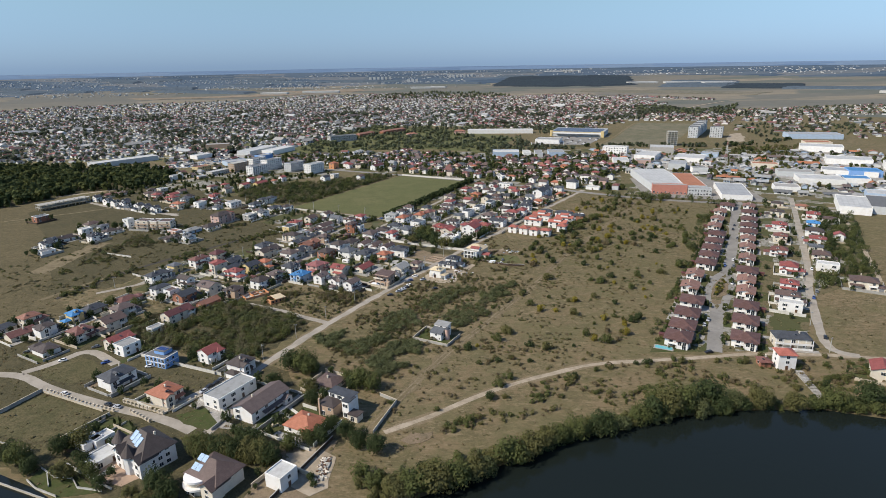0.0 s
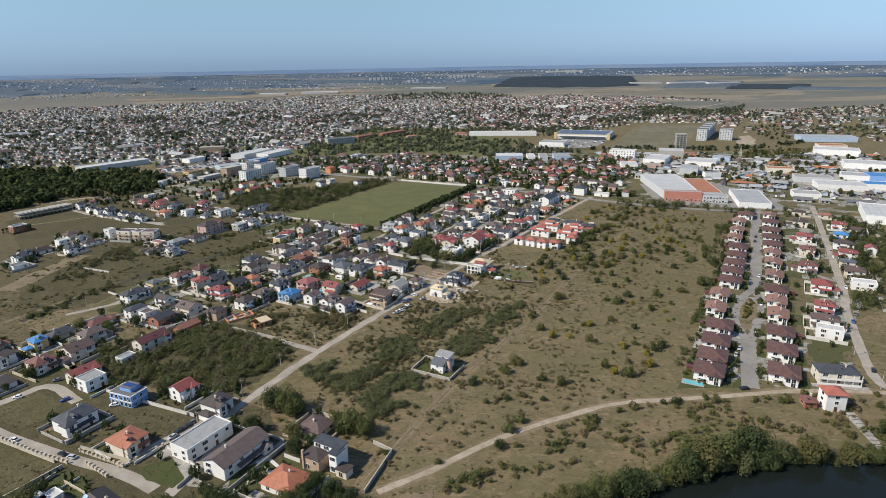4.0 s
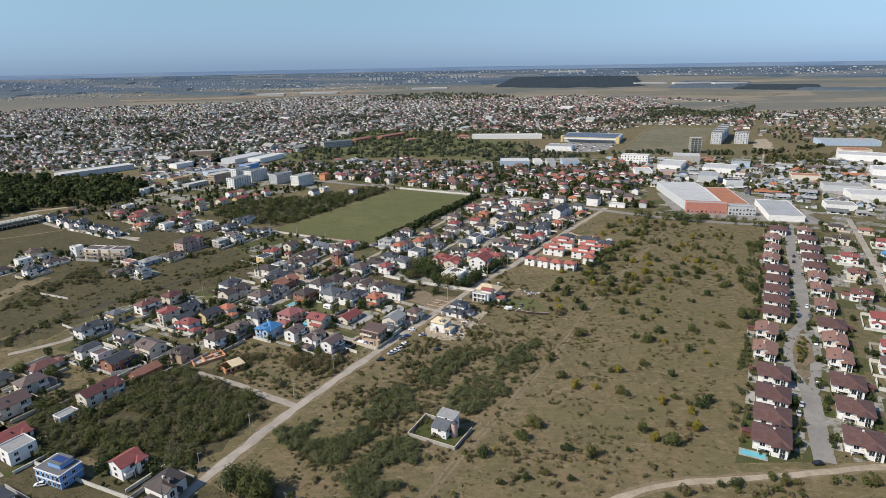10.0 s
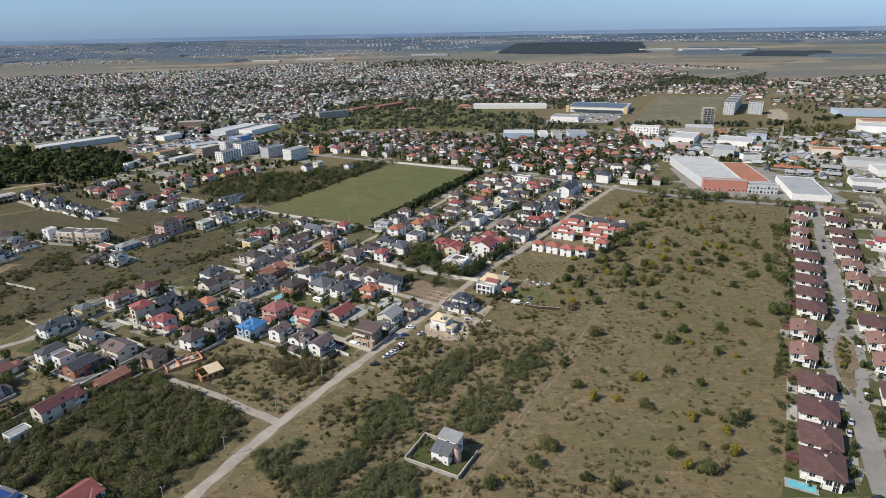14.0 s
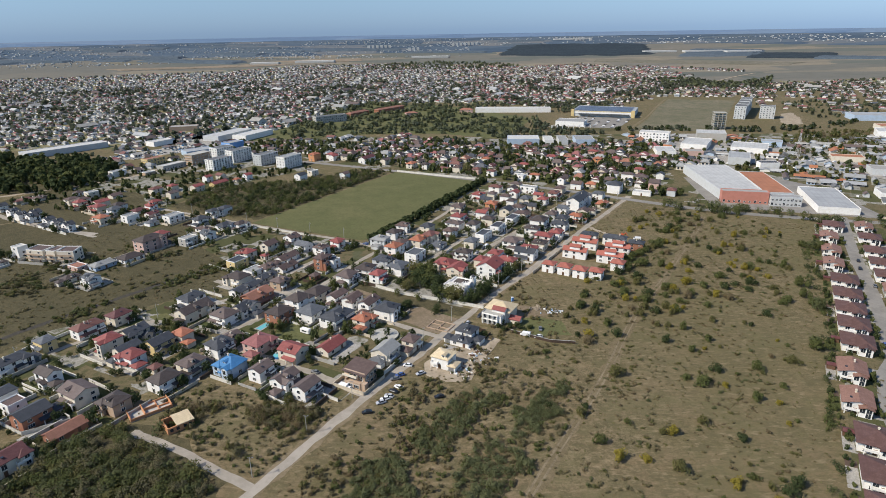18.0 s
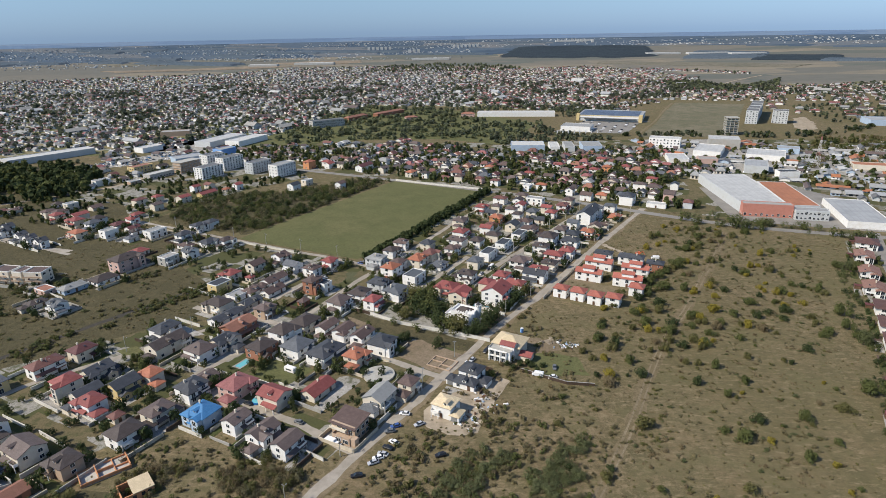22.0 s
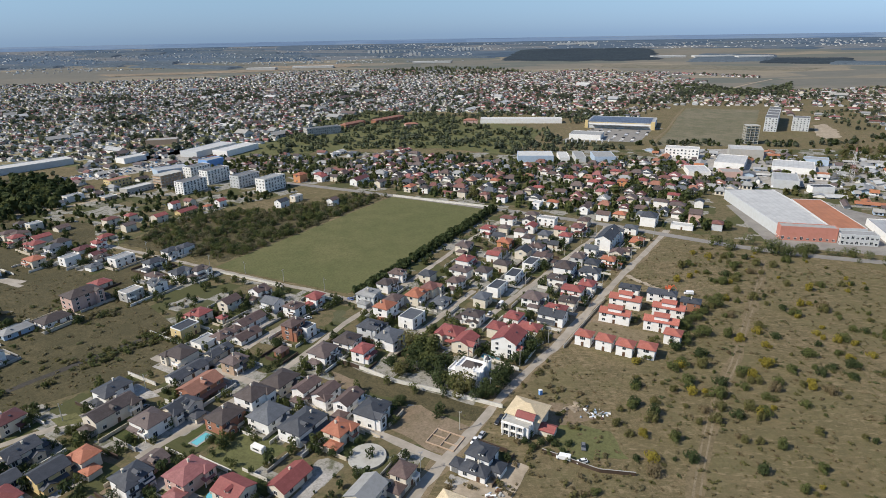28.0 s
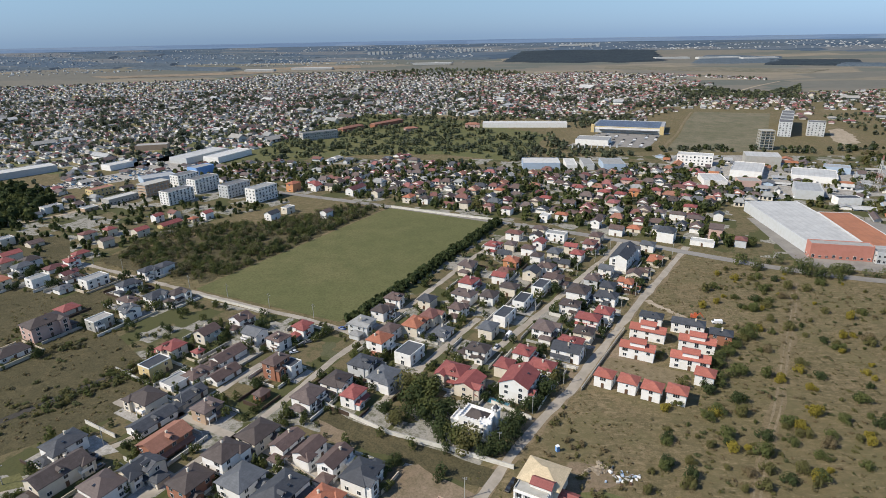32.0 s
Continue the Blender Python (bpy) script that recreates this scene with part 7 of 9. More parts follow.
CUBE = box(-0.5, 0.5, -0.5, 0.5, 0, 1)
batch("distant_town", CUBE, blocks_far, [ROOF["greysheet"], ROOF["paint"], WALL["lgrey"]], "pale specks of distant towns", "town", lambda i: [i % 3] * 6)
for x, y, n in ((820, 4000, 3), (905, 3985, 1), (-420, 3700, 6), (60, 3800, 7), (-180, 3500, 3)):
    for i in range(n):
        q = tagged(new("distant_tower_block", boxes("distant_tower_block", [(-7, 7, -6, 6, 0, 17)], ROOF["paint"])), "white tower block on the horizon", "tower block", "tower blocks on the horizon")
        q.location = (x + i * 23, y + i * 9, rise(x + i * 23, y + i * 9))
for x, y, w in ((760, 4100, 120), (880, 4110, 110), (-560, 2870, 170), (-760, 2800, 120), (1010, 3060, 150), (1190, 3000, 180), (1330, 2920, 150), (-60, 3050, 170), (1650, 2180, 120)):
    q = tagged(new("distant_hall", boxes("distant_hall", [(-w / 2, w / 2, -20, 20, 0, 8)], ROOF["paint"])), "long white hall far out on the plain", "hall")
    q.location = (x, y, rise(x, y))
slab("building_waste", ragged([(576.4, 1188.1), (601.5, 1197.4), (575.6, 1130.0), (550.2, 1076.5), (520.4, 1059.9), (524.6, 1093.1)], 5, 8), 0.05, DIRT, "pale heap ground of a building site", "plot")
for poly, k in (([(634.9, 1960.2), (774.4, 1736.8), (699.1, 1613.0), (551.1, 1692.4)], 260), ([(-324.8, 2634.8), (-65.3, 2806.0), (260.8, 2678.1), (294.8, 2510.3), (-16.4, 2364.4), (-278.7, 2434.5)], 260), ([(788.0, 1763.7), (928.8, 1892.7), (769.2, 1602.3), (711.8, 1613.1)], 90)):
    thicket("edge_trees", poly, k, 5, 10, [TOWNLEAF, BELTLEAF], "dark green trees at the edge of the town", taper=0.8, gaps=0.15, tpl=FARTREE)
far_town("far_row_houses", [(703.8, 2427.0), (838.3, 2313.8), (974.9, 2151.7), (944.0, 2089.8), (806.2, 2232.6), (675.6, 2338.1)], 15, 3, 0.05, "row of small white houses out on the plain", lo=8, hi=11, turn=-40, green=(0, 0, 1))
strip("far_track", [(640, 1690), (800, 1900), (960, 2050)], 7, 0.6, DIRT, "pale track across a far field")
strip("far_track", [(262, 1012), (270, 1032), (294, 1087), (338, 1164), (401, 1302), (463, 1428)], 3.4, 0.12, STRIPGRASS, "pale worn path across bare land")
slab("bare_field", [(272, 1030), (385, 1022), (470, 1160), (590, 1385), (470, 1430), (404, 1300), (340, 1160)], 0.04, DRYFIELD, "bare brown field behind the store", "field")
slab("industry_yard", [(270, 800), (395, 805), (440, 700), (560, 640), (700, 800), (600, 980), (420, 900), (380, 1000), (250, 1010)], 0.035, PAVING, "pale concrete yards between sheds", "yard")
slab("retail_yard", [(225, 640), (345, 598), (352, 690), (330, 735), (240, 745)], 0.045, ASPHALT, "asphalt yard round a shop", "yard")

# straw-coloured strips on the far plain
for poly, mat, say in (([(-1237, 2530), (-697, 2711), (-629, 2800), (-774, 2850), (-980, 2700), (-1350, 2600)], STRAW, "straw-coloured stubble strip on the plain"),
                       ([(-760, 2960), (-620, 2850), (-361, 2930), (-385, 3060), (-560, 3040)], STRAW, "straw-coloured stubble strip on the plain"),
                       ([(-1400, 2800), (-1000, 2980), (-820, 3060), (-1250, 3080), (-1500, 2920)], FALLOW, "pale fallow strip on the plain"),
                       ([(640, 2780), (1010, 2600), (1290, 2380), (1180, 2290), (880, 2480), (620, 2660)], FALLOW, "pale fallow strip before a dark wood")):
    slab("far_strip", ragged(poly, 14, 60), 0.9, mat, say, "field")

# the car lot and the street past the wood
LOT = [(-440, 872), (-400, 935), (-368, 975), (-345, 985), (-312, 955), (-345, 925), (-380, 893), (-420, 862)]
slab("car_lot", LOT, 0.07, PAVING, "pale paved lot of a car dealer", "car park")
slab("car_lot", [(-345, 1060), (-372, 985), (-318, 950), (-300, 990)], 0.064, PAVING, "paved yard of a trade hall", "yard")
strip("road_wood", [(-460, 690), (-378, 749), (-342, 784), (-328, 830), (-300, 838)], 6, 0.09, DIRT, "pale unpaved street past the wood")
lot_cars = []
for a in range(60):
    for b in range(30):
        x, y = uv(540 + a * 5.6, -900 + b * 16 + (a % 2) * 0.4)
        if inside(x, y, LOT) and rnd.random() < 0.85 and all(math.hypot(x - p, y - q) > c + 3 for p, q, c in BUILT):
            lot_cars.append((x, y, 0.1, 4.3, 1.8, 1.45, radians(-29)))
            lot_cars.append((*uv(540 + a * 5.6, -894.5 + b * 16), 0.1, 4.3, 1.8, 1.45, radians(-29)))


def low_car():
    """A small far car: sills, bonnet, cabin."""
    v, f = box(-0.5, 0.5, -0.5, 0.5, 0.15, 0.55)
    k = len(v)
    v += [(-0.42, -0.48, 0.55), (0.28, -0.48, 0.55), (0.28, 0.48, 0.55), (-0.42, 0.48, 0.55), (-0.30, -0.38, 1.0), (0.12, -0.38, 1.0), (0.12, 0.38, 1.0), (-0.30, 0.38, 1.0)]
    return v, f + [(k + 4, k + 5, k + 6, k + 7), (k, k + 1, k + 5, k + 4), (k + 1, k + 2, k + 6, k + 5), (k + 2, k + 3, k + 7, k + 6), (k + 3, k, k + 4, k + 7)]


batch("lot_cars", low_car(), lot_cars, [WALL["white"], METAL, ROOF["dgrey"], ROOF["blue"], GLASS], "rows of parked white, silver and dark cars", "cars",
      lambda i: [(0, 1, 0, 2, 1, 0, 3)[i * 5 % 7]] * 7 + [4] * 4)

# sheds, stores and lorries between the halls
SITE = [(345, 640), (440, 600), (620, 620), (720, 800), (640, 985), (430, 905), (380, 990), (255, 1000), (250, 880), (330, 790)]
sheds = []
while len(sheds) < 230:
    x, y = rnd.uniform(250, 720), rnd.uniform(600, 1000)
    if not inside(x, y, SITE) or any(math.hypot(x - a, y - b) < q * 0.95 + 4 for a, b, q in BUILT) or any(math.hypot(x - e[0], y - e[1]) < 13 for e in sheds):
        continue
    s = rnd.choice((5, 7, 9, 12, 16, 24))
    sheds.append((x, y, 0, s, rnd.uniform(4, 12), rnd.uniform(2.6, 5.5), radians(rnd.choice((-29, -20, 61, 65)))))
batch("industry_sheds", hut(), sheds, [ROOF[k] for k in ("sheet", "greysheet", "lgrey", "concrete", "mauve", "felt", "claysheet")] + [WALL["white"], WALL["lgrey"], WALL["concrete"], WALL["lblue"], GLASS], "pale sheds, stores and containers in work yards", "sheds",
      lambda i: [7 + i * 5 % 4] * 6 + [i * 3 % 7] * 2 + [11] * 2)

# ---- wall helpers ----
RENDERED, RAW, PALEWALL = plaster("garden_wall_white", (0.66, 0.64, 0.58), 0.9, 0.35), plaster("garden_wall_grey", (0.38, 0.37, 0.34), 0.9, 0.35), plaster("garden_wall_cream", (0.56, 0.49, 0.38), 0.9, 0.3)
SAND = soil("sandy_paving", (0.40, 0.285, 0.205), (0.36, 0.26, 0.19), (0.31, 0.225, 0.165), 0.06, 0.3, 1.4, 0.02, speck=0.12)
BOARDS = plain("dark_fence_boards", (0.07, 0.045, 0.03), 0.7)


def plot_wall(a, b, h, mat):
    """A short run of wall round a plot, panel and coping in one piece."""
    s = math.dist(a, b)
    ob = new("garden_wall", boxes("garden_wall", [(-s / 2, s / 2, -0.1, 0.1, -0.2, h), (-s / 2, s / 2, -0.17, 0.17, h, h + 0.1)], mat))
    ob.location, ob.rotation_euler = ((a[0] + b[0]) / 2, (a[1] + b[1]) / 2, 0), (0, 0, math.atan2(b[1] - a[1], b[0] - a[0]))
    return tagged(ob, {RENDERED: "white rendered garden wall with coping", RAW: "grey concrete garden wall with coping", PALEWALL: "cream garden wall with coping",
                       BOARDS: "dark brown board fence with cap"}[mat], "garden wall")


# ---- buildings with shapes of their own ----


def solid(name, rows, mat, parent, at=(0, 0, 0), turn=0.0, label=""):
    return part(name, boxes(name, rows, mat), parent, at, turn, label)


def wins(ob, rows):
    for kind, x, y, z, t in rows:
        part("window", WIN[kind], ob, (x, y, z), t)


FRONT, LEFT_, RIGHT_, BACK = math.pi, math.pi / 2, -math.pi / 2, 0.0

# the lone house in its walled plot
lone = tagged(empty("house", -1.5, 297, 0, radians(-29)), "pale grey two-volume house with pink round tower", "house")
lone.scale = (0.76, 0.76, 0.76)
BUILT.append((-1, 296, 11))
wedge = lambda x0, x1, y0, y1, za, zb, m, nm: made(nm, [(x0, y0, -0.2), (x1, y0, -0.2), (x1, y1, -0.2), (x0, y1, -0.2), (x0, y0, za), (x1, y0, za), (x1, y1, zb), (x0, y1, zb)],
                                                  [(3, 2, 1, 0), (4, 5, 6, 7), (0, 1, 5, 4), (1, 2, 6, 5), (2, 3, 7, 6), (3, 0, 4, 7)], [m])
lid = lambda x0, x1, y0, y1, za, zb, m: made("roof", [(x0, y0, za), (x1, y0, za), (x1, y1, zb), (x0, y1, zb), (x0, y0, za + 0.25), (x1, y0, za + 0.25), (x1, y1, zb + 0.25), (x0, y1, zb + 0.25)],
                                             [(3, 2, 1, 0), (4, 5, 6, 7), (0, 1, 5, 4), (1, 2, 6, 5), (2, 3, 7, 6), (3, 0, 4, 7)], [m])
part("front_wing", wedge(-6, 3, -6.5, 0, 5.4, 7.4, WHITE, "front_wing"), lone)
part("roof", lid(-6.4, 3.4, -7.0, 0.3, 5.25, 7.5, ROOF["grey"]), lone)
part("rear_wing", wedge(-6, 4, 0, 6.5, 8.4, 9.2, WHITE, "rear_wing"), lone)
part("roof", lid(-6.5, 4.5, -0.2, 7.0, 8.45, 9.4, ROOF["lgrey"]), lone)
part("round_tower", cylinder("round_tower", 1.7, 8.2, 20, WALL["pink"]), lone, (5.4, -1.5, 0), label="pink plastered round stair tower")
part("tower_cap", cylinder("tower_cap", 2.0, 1.3, 20, ROOF["dgrey"], 0.2), lone, (5.4, -1.5, 8.2))
wins(lone, [("std", -4, -6.54, 1, FRONT), ("std", -1, -6.54, 3.6, FRONT), ("small", 1.6, -6.54, 1, FRONT), ("tall", 3.05, -2, 1, RIGHT_), ("tall", 3.05, -4.5, 3.6, RIGHT_), ("std", -0.5, -0.04, 7.3, FRONT),
            ("tall", -6.05, -3, 0.4, LEFT_), ("std", -6.05, 3, 4, LEFT_), ("std", 4.05, 3, 4, RIGHT_), ("std", 4.05, 3, 1, RIGHT_)])
slab("lawn", [(-16, 294.5), (1.2, 285.6), (7.8, 297.4), (-10, 307)], 0.04, LAWN, "walled garden lawn", "lawn")

# the big brown-roofed mansion
man = tagged(empty("mansion", -115.5, 194, 0, radians(-35)), "cream three-storey mansion with steep dark brown roofs and turret", "house")
BUILT.append((-115.5, 194, 14))
part("wall", body(18, 13, 7.6, 0, WHITE), man)
part("roof", hip_roof(18, 13, 7.6, 0.8, 0.75, ROOF["dbrown"]), man)
for x, y, w in ((-4.4, -6.2, 5.4), (7.0, -5.6, 5.0)):
    b = part("bay", body(5, w, 7.2, 0.8, WHITE), man, (x, y, 0), math.pi / 2)
    part("bay_roof", gable_roof(7, w, 7.2, 0.6, 0.8, ROOF["dbrown"]), b, (0.8, 0, 0))
    for k in range(3):
        part("window", WIN["tall" if k else "std"], b, (-2.55, 0, k * 2.8 + 0.5), LEFT_)
for x, y, h, k in ((-9, -5.0, 8.4, 16), (1.6, -7.4, 7.6, 8)):
    t = part("turret", cylinder("turret", 2.4, h, k, WHITE), man, (x, y, 0))
    part("turret_roof", cylinder("turret_roof", 3.1, 4.6, k, ROOF["dbrown"], 0.05), t, (0, 0, h))
for i in range(3):
    s = part("glass_roof", boxes("glass_roof", [(-1.0, 1.0, -1.9, 1.9, 0.05, 0.35), (-1.08, -1.0, -1.95, 1.95, 0, 0.45)], PALEGLASS), man, (-2.4 + i * 2.3, -2.2 - 0.5 * i, 11.3 - 0.35 * i), label="pale roof glazing")
    s.rotation_euler = (radians(36), 0, 0)
for k in range(3):
    solid("balcony", [(-8.5, 8.5, -8.3, -6.4, k * 2.9 - 0.15, k * 2.9), (-8.5, 8.5, -8.3, -8.22, k * 2.9, k * 2.9 + 0.9)], WHITE, man) if k else None
    wins(man, [("tall", x, -6.56, k * 2.4 + 0.4, FRONT) for x in (-8, -1.6, 0.4, 6.4)] + [("std", -9.05, y, k * 2.4 + 0.7, LEFT_) for y in (-1, 2, 5)] + [("std", 9.05, y, k * 2.8 + 0.9, RIGHT_) for y in (-3, 0, 3)])
part("chimney", CHIMNEY, man, (4, 2, 11.2))

# the villa with round balconies
vil = tagged(empty("villa", -84, 180, 0, radians(-29)), "cream villa with brown hipped roof and round balconies", "house")
BUILT.append((-84, 180, 11))
part("wall", body(15, 12, 6, 0, WALL["cream"]), vil)
part("roof", hip_roof(15, 12, 6, 1.0, 0.62, ROOF["brown"]), vil)
part("bay", cylinder("bay", 4.2, 5.4, 24, WALL["cream"]), vil, (-3, -5, 0))
for z, r in ((2.7, 5.6), (5.4, 5.0)):
    part("round_balcony", cylinder("round_balcony", r, 0.25, 28, WHITE), vil, (-3, -5, z))
    part("balcony_rail", cylinder("balcony_rail", r - 0.05, 0.5, 28, WHITE), vil, (-3, -5, z + 0.24))
b = part("bay_wing", body(5, 6, 5.6, 0.7, WALL["cream"]), vil, (5, -6, 0), math.pi / 2)
part("bay_roof", gable_roof(8, 6, 5.6, 0.6, 0.7, ROOF["brown"]), b, (1.2, 0, 0))
wins(vil, [("tall", -4.5, -9.2, 0.3, FRONT), ("tall", -1.5, -9.2, 0.3, FRONT), ("std", 5, -8.56, 3.4, FRONT), ("tall", 5, -8.56, 0.3, FRONT), ("std", -7.55, -1, 3.5, LEFT_), ("std", -7.55, 3, 3.5, LEFT_), ("std", -7.55, 2, 0.9, LEFT_)])
# panels coloured pale blue in place of a bright sky reflection
for i in range(2):
    for j in range(2):
        s = part("solar_panel", cached("pale_solar", lambda: boxes("solar_panel", [(-1.0, 1.0, -1.3, 1.3, 0.05, 0.14)], PALEGLASS)), vil, (-5.4 + 2.2 * i, -3.9 + 3.0 * j, 7.95 + 1.8 * j))
        s.rotation_euler = (radians(31), 0, 0)

# the blue modern house
blu = tagged(empty("house", -145, 272, 0, radians(-22)), "blue and white flat-roofed modern house with solar panels", "house")
BUILT.append((-145, 272, 10))
part("wall", body(15, 10, 3.2, 0, WALL["blue"]), blu)
solid("upper_floor", [(-7.5, 7.5, -5, 5, 3.2, 6.4)], WALL["blue"], blu)
blu.scale = (0.88, 0.88, 0.88)
solid("white_band", [(-7.7, 7.7, -5.2, 5.2, 3.05, 3.35), (-7.7, 7.7, -5.2, 5.2, 6.4, 6.75)], WHITE, blu)
solid("roof_room", [(-3, 4.5, -2, 4, 6.75, 8.8)], WALL["blue"], blu)
solid("roof", [(-7.3, 7.3, -4.9, 4.9, 6.75, 6.8), (-3.2, 4.7, -2.2, 4.2, 8.8, 9.0)], ROOF["felt"], blu)
for i in range(3):
    part("solar_panel", SOLAR, blu, (-1.4 + i * 2.2, 1, 9.0))
for k in range(2):
    wins(blu, [("tall", x, -5.05, k * 3.2 + 0.5, FRONT) for x in (-5.5, -2.5, 0.5, 3.5, 6)] + [("std", -7.55, y, k * 3.2 + 0.9, LEFT_) for y in (-3, 0, 3)] + [("std", 7.55, y, k * 3.2 + 0.9, RIGHT_) for y in (-3, 1)])

# the dark modern house by the gravel road
drk = tagged(empty("house", -46.5, 224, 0, radians(-29)), "brown and white modern house with stacked flat volumes", "house")
BUILT.append((-46.5, 224, 10))
solid("lower_volume", [(-7, 1, -5, 3, -0.2, 5.6)], WALL["tan"], drk)
part("roof", hip_roof(8, 8, 5.6, 0.4, 0.25, ROOF["dbrown"]), drk, (-3, -1, 0))
solid("rear_volume", [(-6, 6, 1, 6, -0.2, 8.2)], WHITE, drk)
solid("roof", [(-6.4, 6.4, 0.7, 6.4, 8.2, 8.5)], ROOF["dgrey"], drk)
solid("stair_tower", [(3.5, 7, -2, 3, -0.2, 8.0)], WHITE, drk)
solid("tower_roof", [(3.2, 7.4, -2.4, 3.2, 8.0, 8.3)], ROOF["dgrey"], drk)
solid("porch", [(7.2, 12, -3, 1, -0.2, 3.2)], WALL["cream"], drk)
solid("porch_roof", [(6.9, 12.4, -3.5, 1.5, 3.2, 3.45)], ROOF["dbrown"], drk)
solid("chimney", [(-6.6, -5.8, -5.6, -4.8, 0, 8.2)], WALL["tan"], drk)
wins(drk, [("wide", -4, 0.96, 6.3, FRONT), ("wide", 0, 0.96, 6.3, FRONT), ("wide", 5.2, -2.04, 5.2, FRONT), ("tall", 5.2, -2.04, 0.5, FRONT), ("tall", -4.5, -5.04, 0.4, FRONT), ("std", -1, -5.04, 3.4, FRONT), ("tall", 9.5, -3.04, 0.4, FRONT), ("std", -7.04, -1, 3.4, LEFT_)])

# the small white castle
cas = tagged(empty("castle_house", 6.5, 475, 0, radians(-29)), "small white castle-like house with crenellated round towers", "house")
BUILT.append((6.5, 475, 9))
part("wall", body(12, 9, 6.5, 0, WHITE), cas)
part("roof", hip_roof(9, 7, 6.2, 0.2, 0.6, ROOF["dbrown"]), cas)
for k, q in enumerate(((-6.1, 6.1, -4.6, -4.2), (-6.1, 6.1, 4.2, 4.6), (-6.1, -5.7, -4.2, 4.2), (5.7, 6.1, -4.2, 4.2))):
    solid("parapet", [(*q, 6.3, 7.0)], WHITE, cas)
for i in range(9):
    solid("merlon", [(-0.3, 0.3, -0.25, 0.25, 7.0, 7.6)], WHITE, cas, (-5.8 + i * 1.45, -4.4, 0))
for i in range(5):
    solid("merlon", [(-0.25, 0.25, -0.3, 0.3, 7.0, 7.6)], WHITE, cas, (-5.9, -2.8 + i * 1.6, 0))
solid("low_wing", [(-9.5, -6.1, -4.4, 3, -0.2, 4.2), (-9.6, -9.3, -4.4, 3, 4.2, 4.9), (-9.3, -6.1, -4.5, -4.2, 4.2, 4.9)], WHITE, cas)


for x, y, r, h in ((5.0, -4.0, 2.5, 7.4), (6.0, 3.6, 1.7, 8.6)):
    t = part("round_tower", cylinder("round_tower", r, h, 20, WHITE, r * 0.97), cas, (x, y, 0))
    for k in range(9):
        a = k * math.tau / 9
        part("merlon", cached("merlon", lambda: boxes("merlon", [(-0.3, 0.3, -0.3, 0.3, 0, 0.75)], WHITE)), t, (math.cos(a) * (r - 0.15), math.sin(a) * (r - 0.15), h - 0.02), a)
    if r < 1.85:
        part("tower_roof", cylinder("tower_roof", r * 0.95, 2.6, 16, ROOF["dgrey"], 0.05), t, (0, 0, h))
wins(cas, [("tall", -3, -4.56, 1, FRONT), ("std", -3, -4.56, 4, FRONT), ("std", 2, -4.56, 4, FRONT), ("small", 5.2, -6.85, 3.5, FRONT), ("small", 5.2, -6.85, 5.6, FRONT), ("std", -6.06, 0, 3.6, LEFT_)])

# the half-built house with boarded roof beside the street
sit = tagged(empty("house", 26, 441, 0, radians(-29)), "half-built house with boarded roof and red mansard", "house")
BUILT.append((26, 441, 11))
part("wall", body(13, 11, 6.2, 0, WALL["cream"]), sit, (0, 2, 0))
part("roof", hip_roof(13, 11, 6.2, 0.9, 0.42, ROOF["cream"]), sit, (0, 2, 0), label="pale boarded roof without tiles")
part("front_wing", body(11, 6.5, 5.6, 0, WHITE), sit, (-1.0, -5.6, 0))
solid("flat_roof", [(-6.3, 4.3, -8.7, -2.6, 5.6, 5.75), (-6.5, -6.2, -8.9, -2.4, 5.6, 6.2), (-6.2, 4.5, -8.9, -8.6, 5.6, 6.2)], CONCRETE, sit)
part("front_gable", body(7, 4, 7.2, 0.6, WHITE), sit, (1.5, -3.6, 0))
part("front_roof", gable_roof(7, 4, 7.2, 0.35, 0.6, ROOF["red"]), sit, (1.5, -3.6, 0))
for i in range(4):
    part("pillar", cylinder("pillar", 0.3, 5.6, 12, WHITE), sit, (-5.6 + i * 2.7, -9.6, 0))
solid("terrace", [(-6.2, 3, -10, -8.9, 2.7, 2.95), (-6.2, 3, -10, -8.9, 5.6, 5.85)], WHITE, sit)
part("side_roof", gable_roof(6, 5, 2.6, 0.3, 0.5, ROOF["red"]), sit, (9.5, -1, 0))
solid("side_wall", [(6.8, 12.2, -3.3, 1.3, -0.2, 2.6)], WALL["cream"], sit)
wins(sit, [("tall", x, -9.04, z, FRONT) for x in (-4.5, -1.5, 1.5) for z in (0.3, 3.2)] + [("std", -6.54, y, 3.6, LEFT_) for y in (0, 4)])

# the site round it: foundation walls, cabin, heaps
low = tagged(empty("house_foundation", -5.4, 432.4, 0, radians(-29)), "low tan foundation walls on a sandy plot", "building site")
for q in ((-6, 6, -4.6, -4.3), (-6, 6, 4.3, 4.6), (-6, -5.7, -4.3, 4.3), (5.7, 6, -4.3, 4.3), (-0.15, 0.15, -4.3, 4.3), (-5.7, -0.15, 0.4, 0.7), (0.15, 5.7, -1.4, -1.1)):
    solid("foundation_wall", [(*q, -0.1, 0.5)], WALL["tan"], low)
cab = tagged(empty("portable_toilet", 34.9, 461.4, 0, 0.4), "blue portable toilet cabin on a building site", "cabin")
solid("cabin", [(-0.6, 0.6, -0.6, 0.6, 0, 2.2)], WALL["blue"], cab)
solid("roof", [(-0.66, 0.66, -0.66, 0.66, 2.2, 2.4)], PALE, cab)
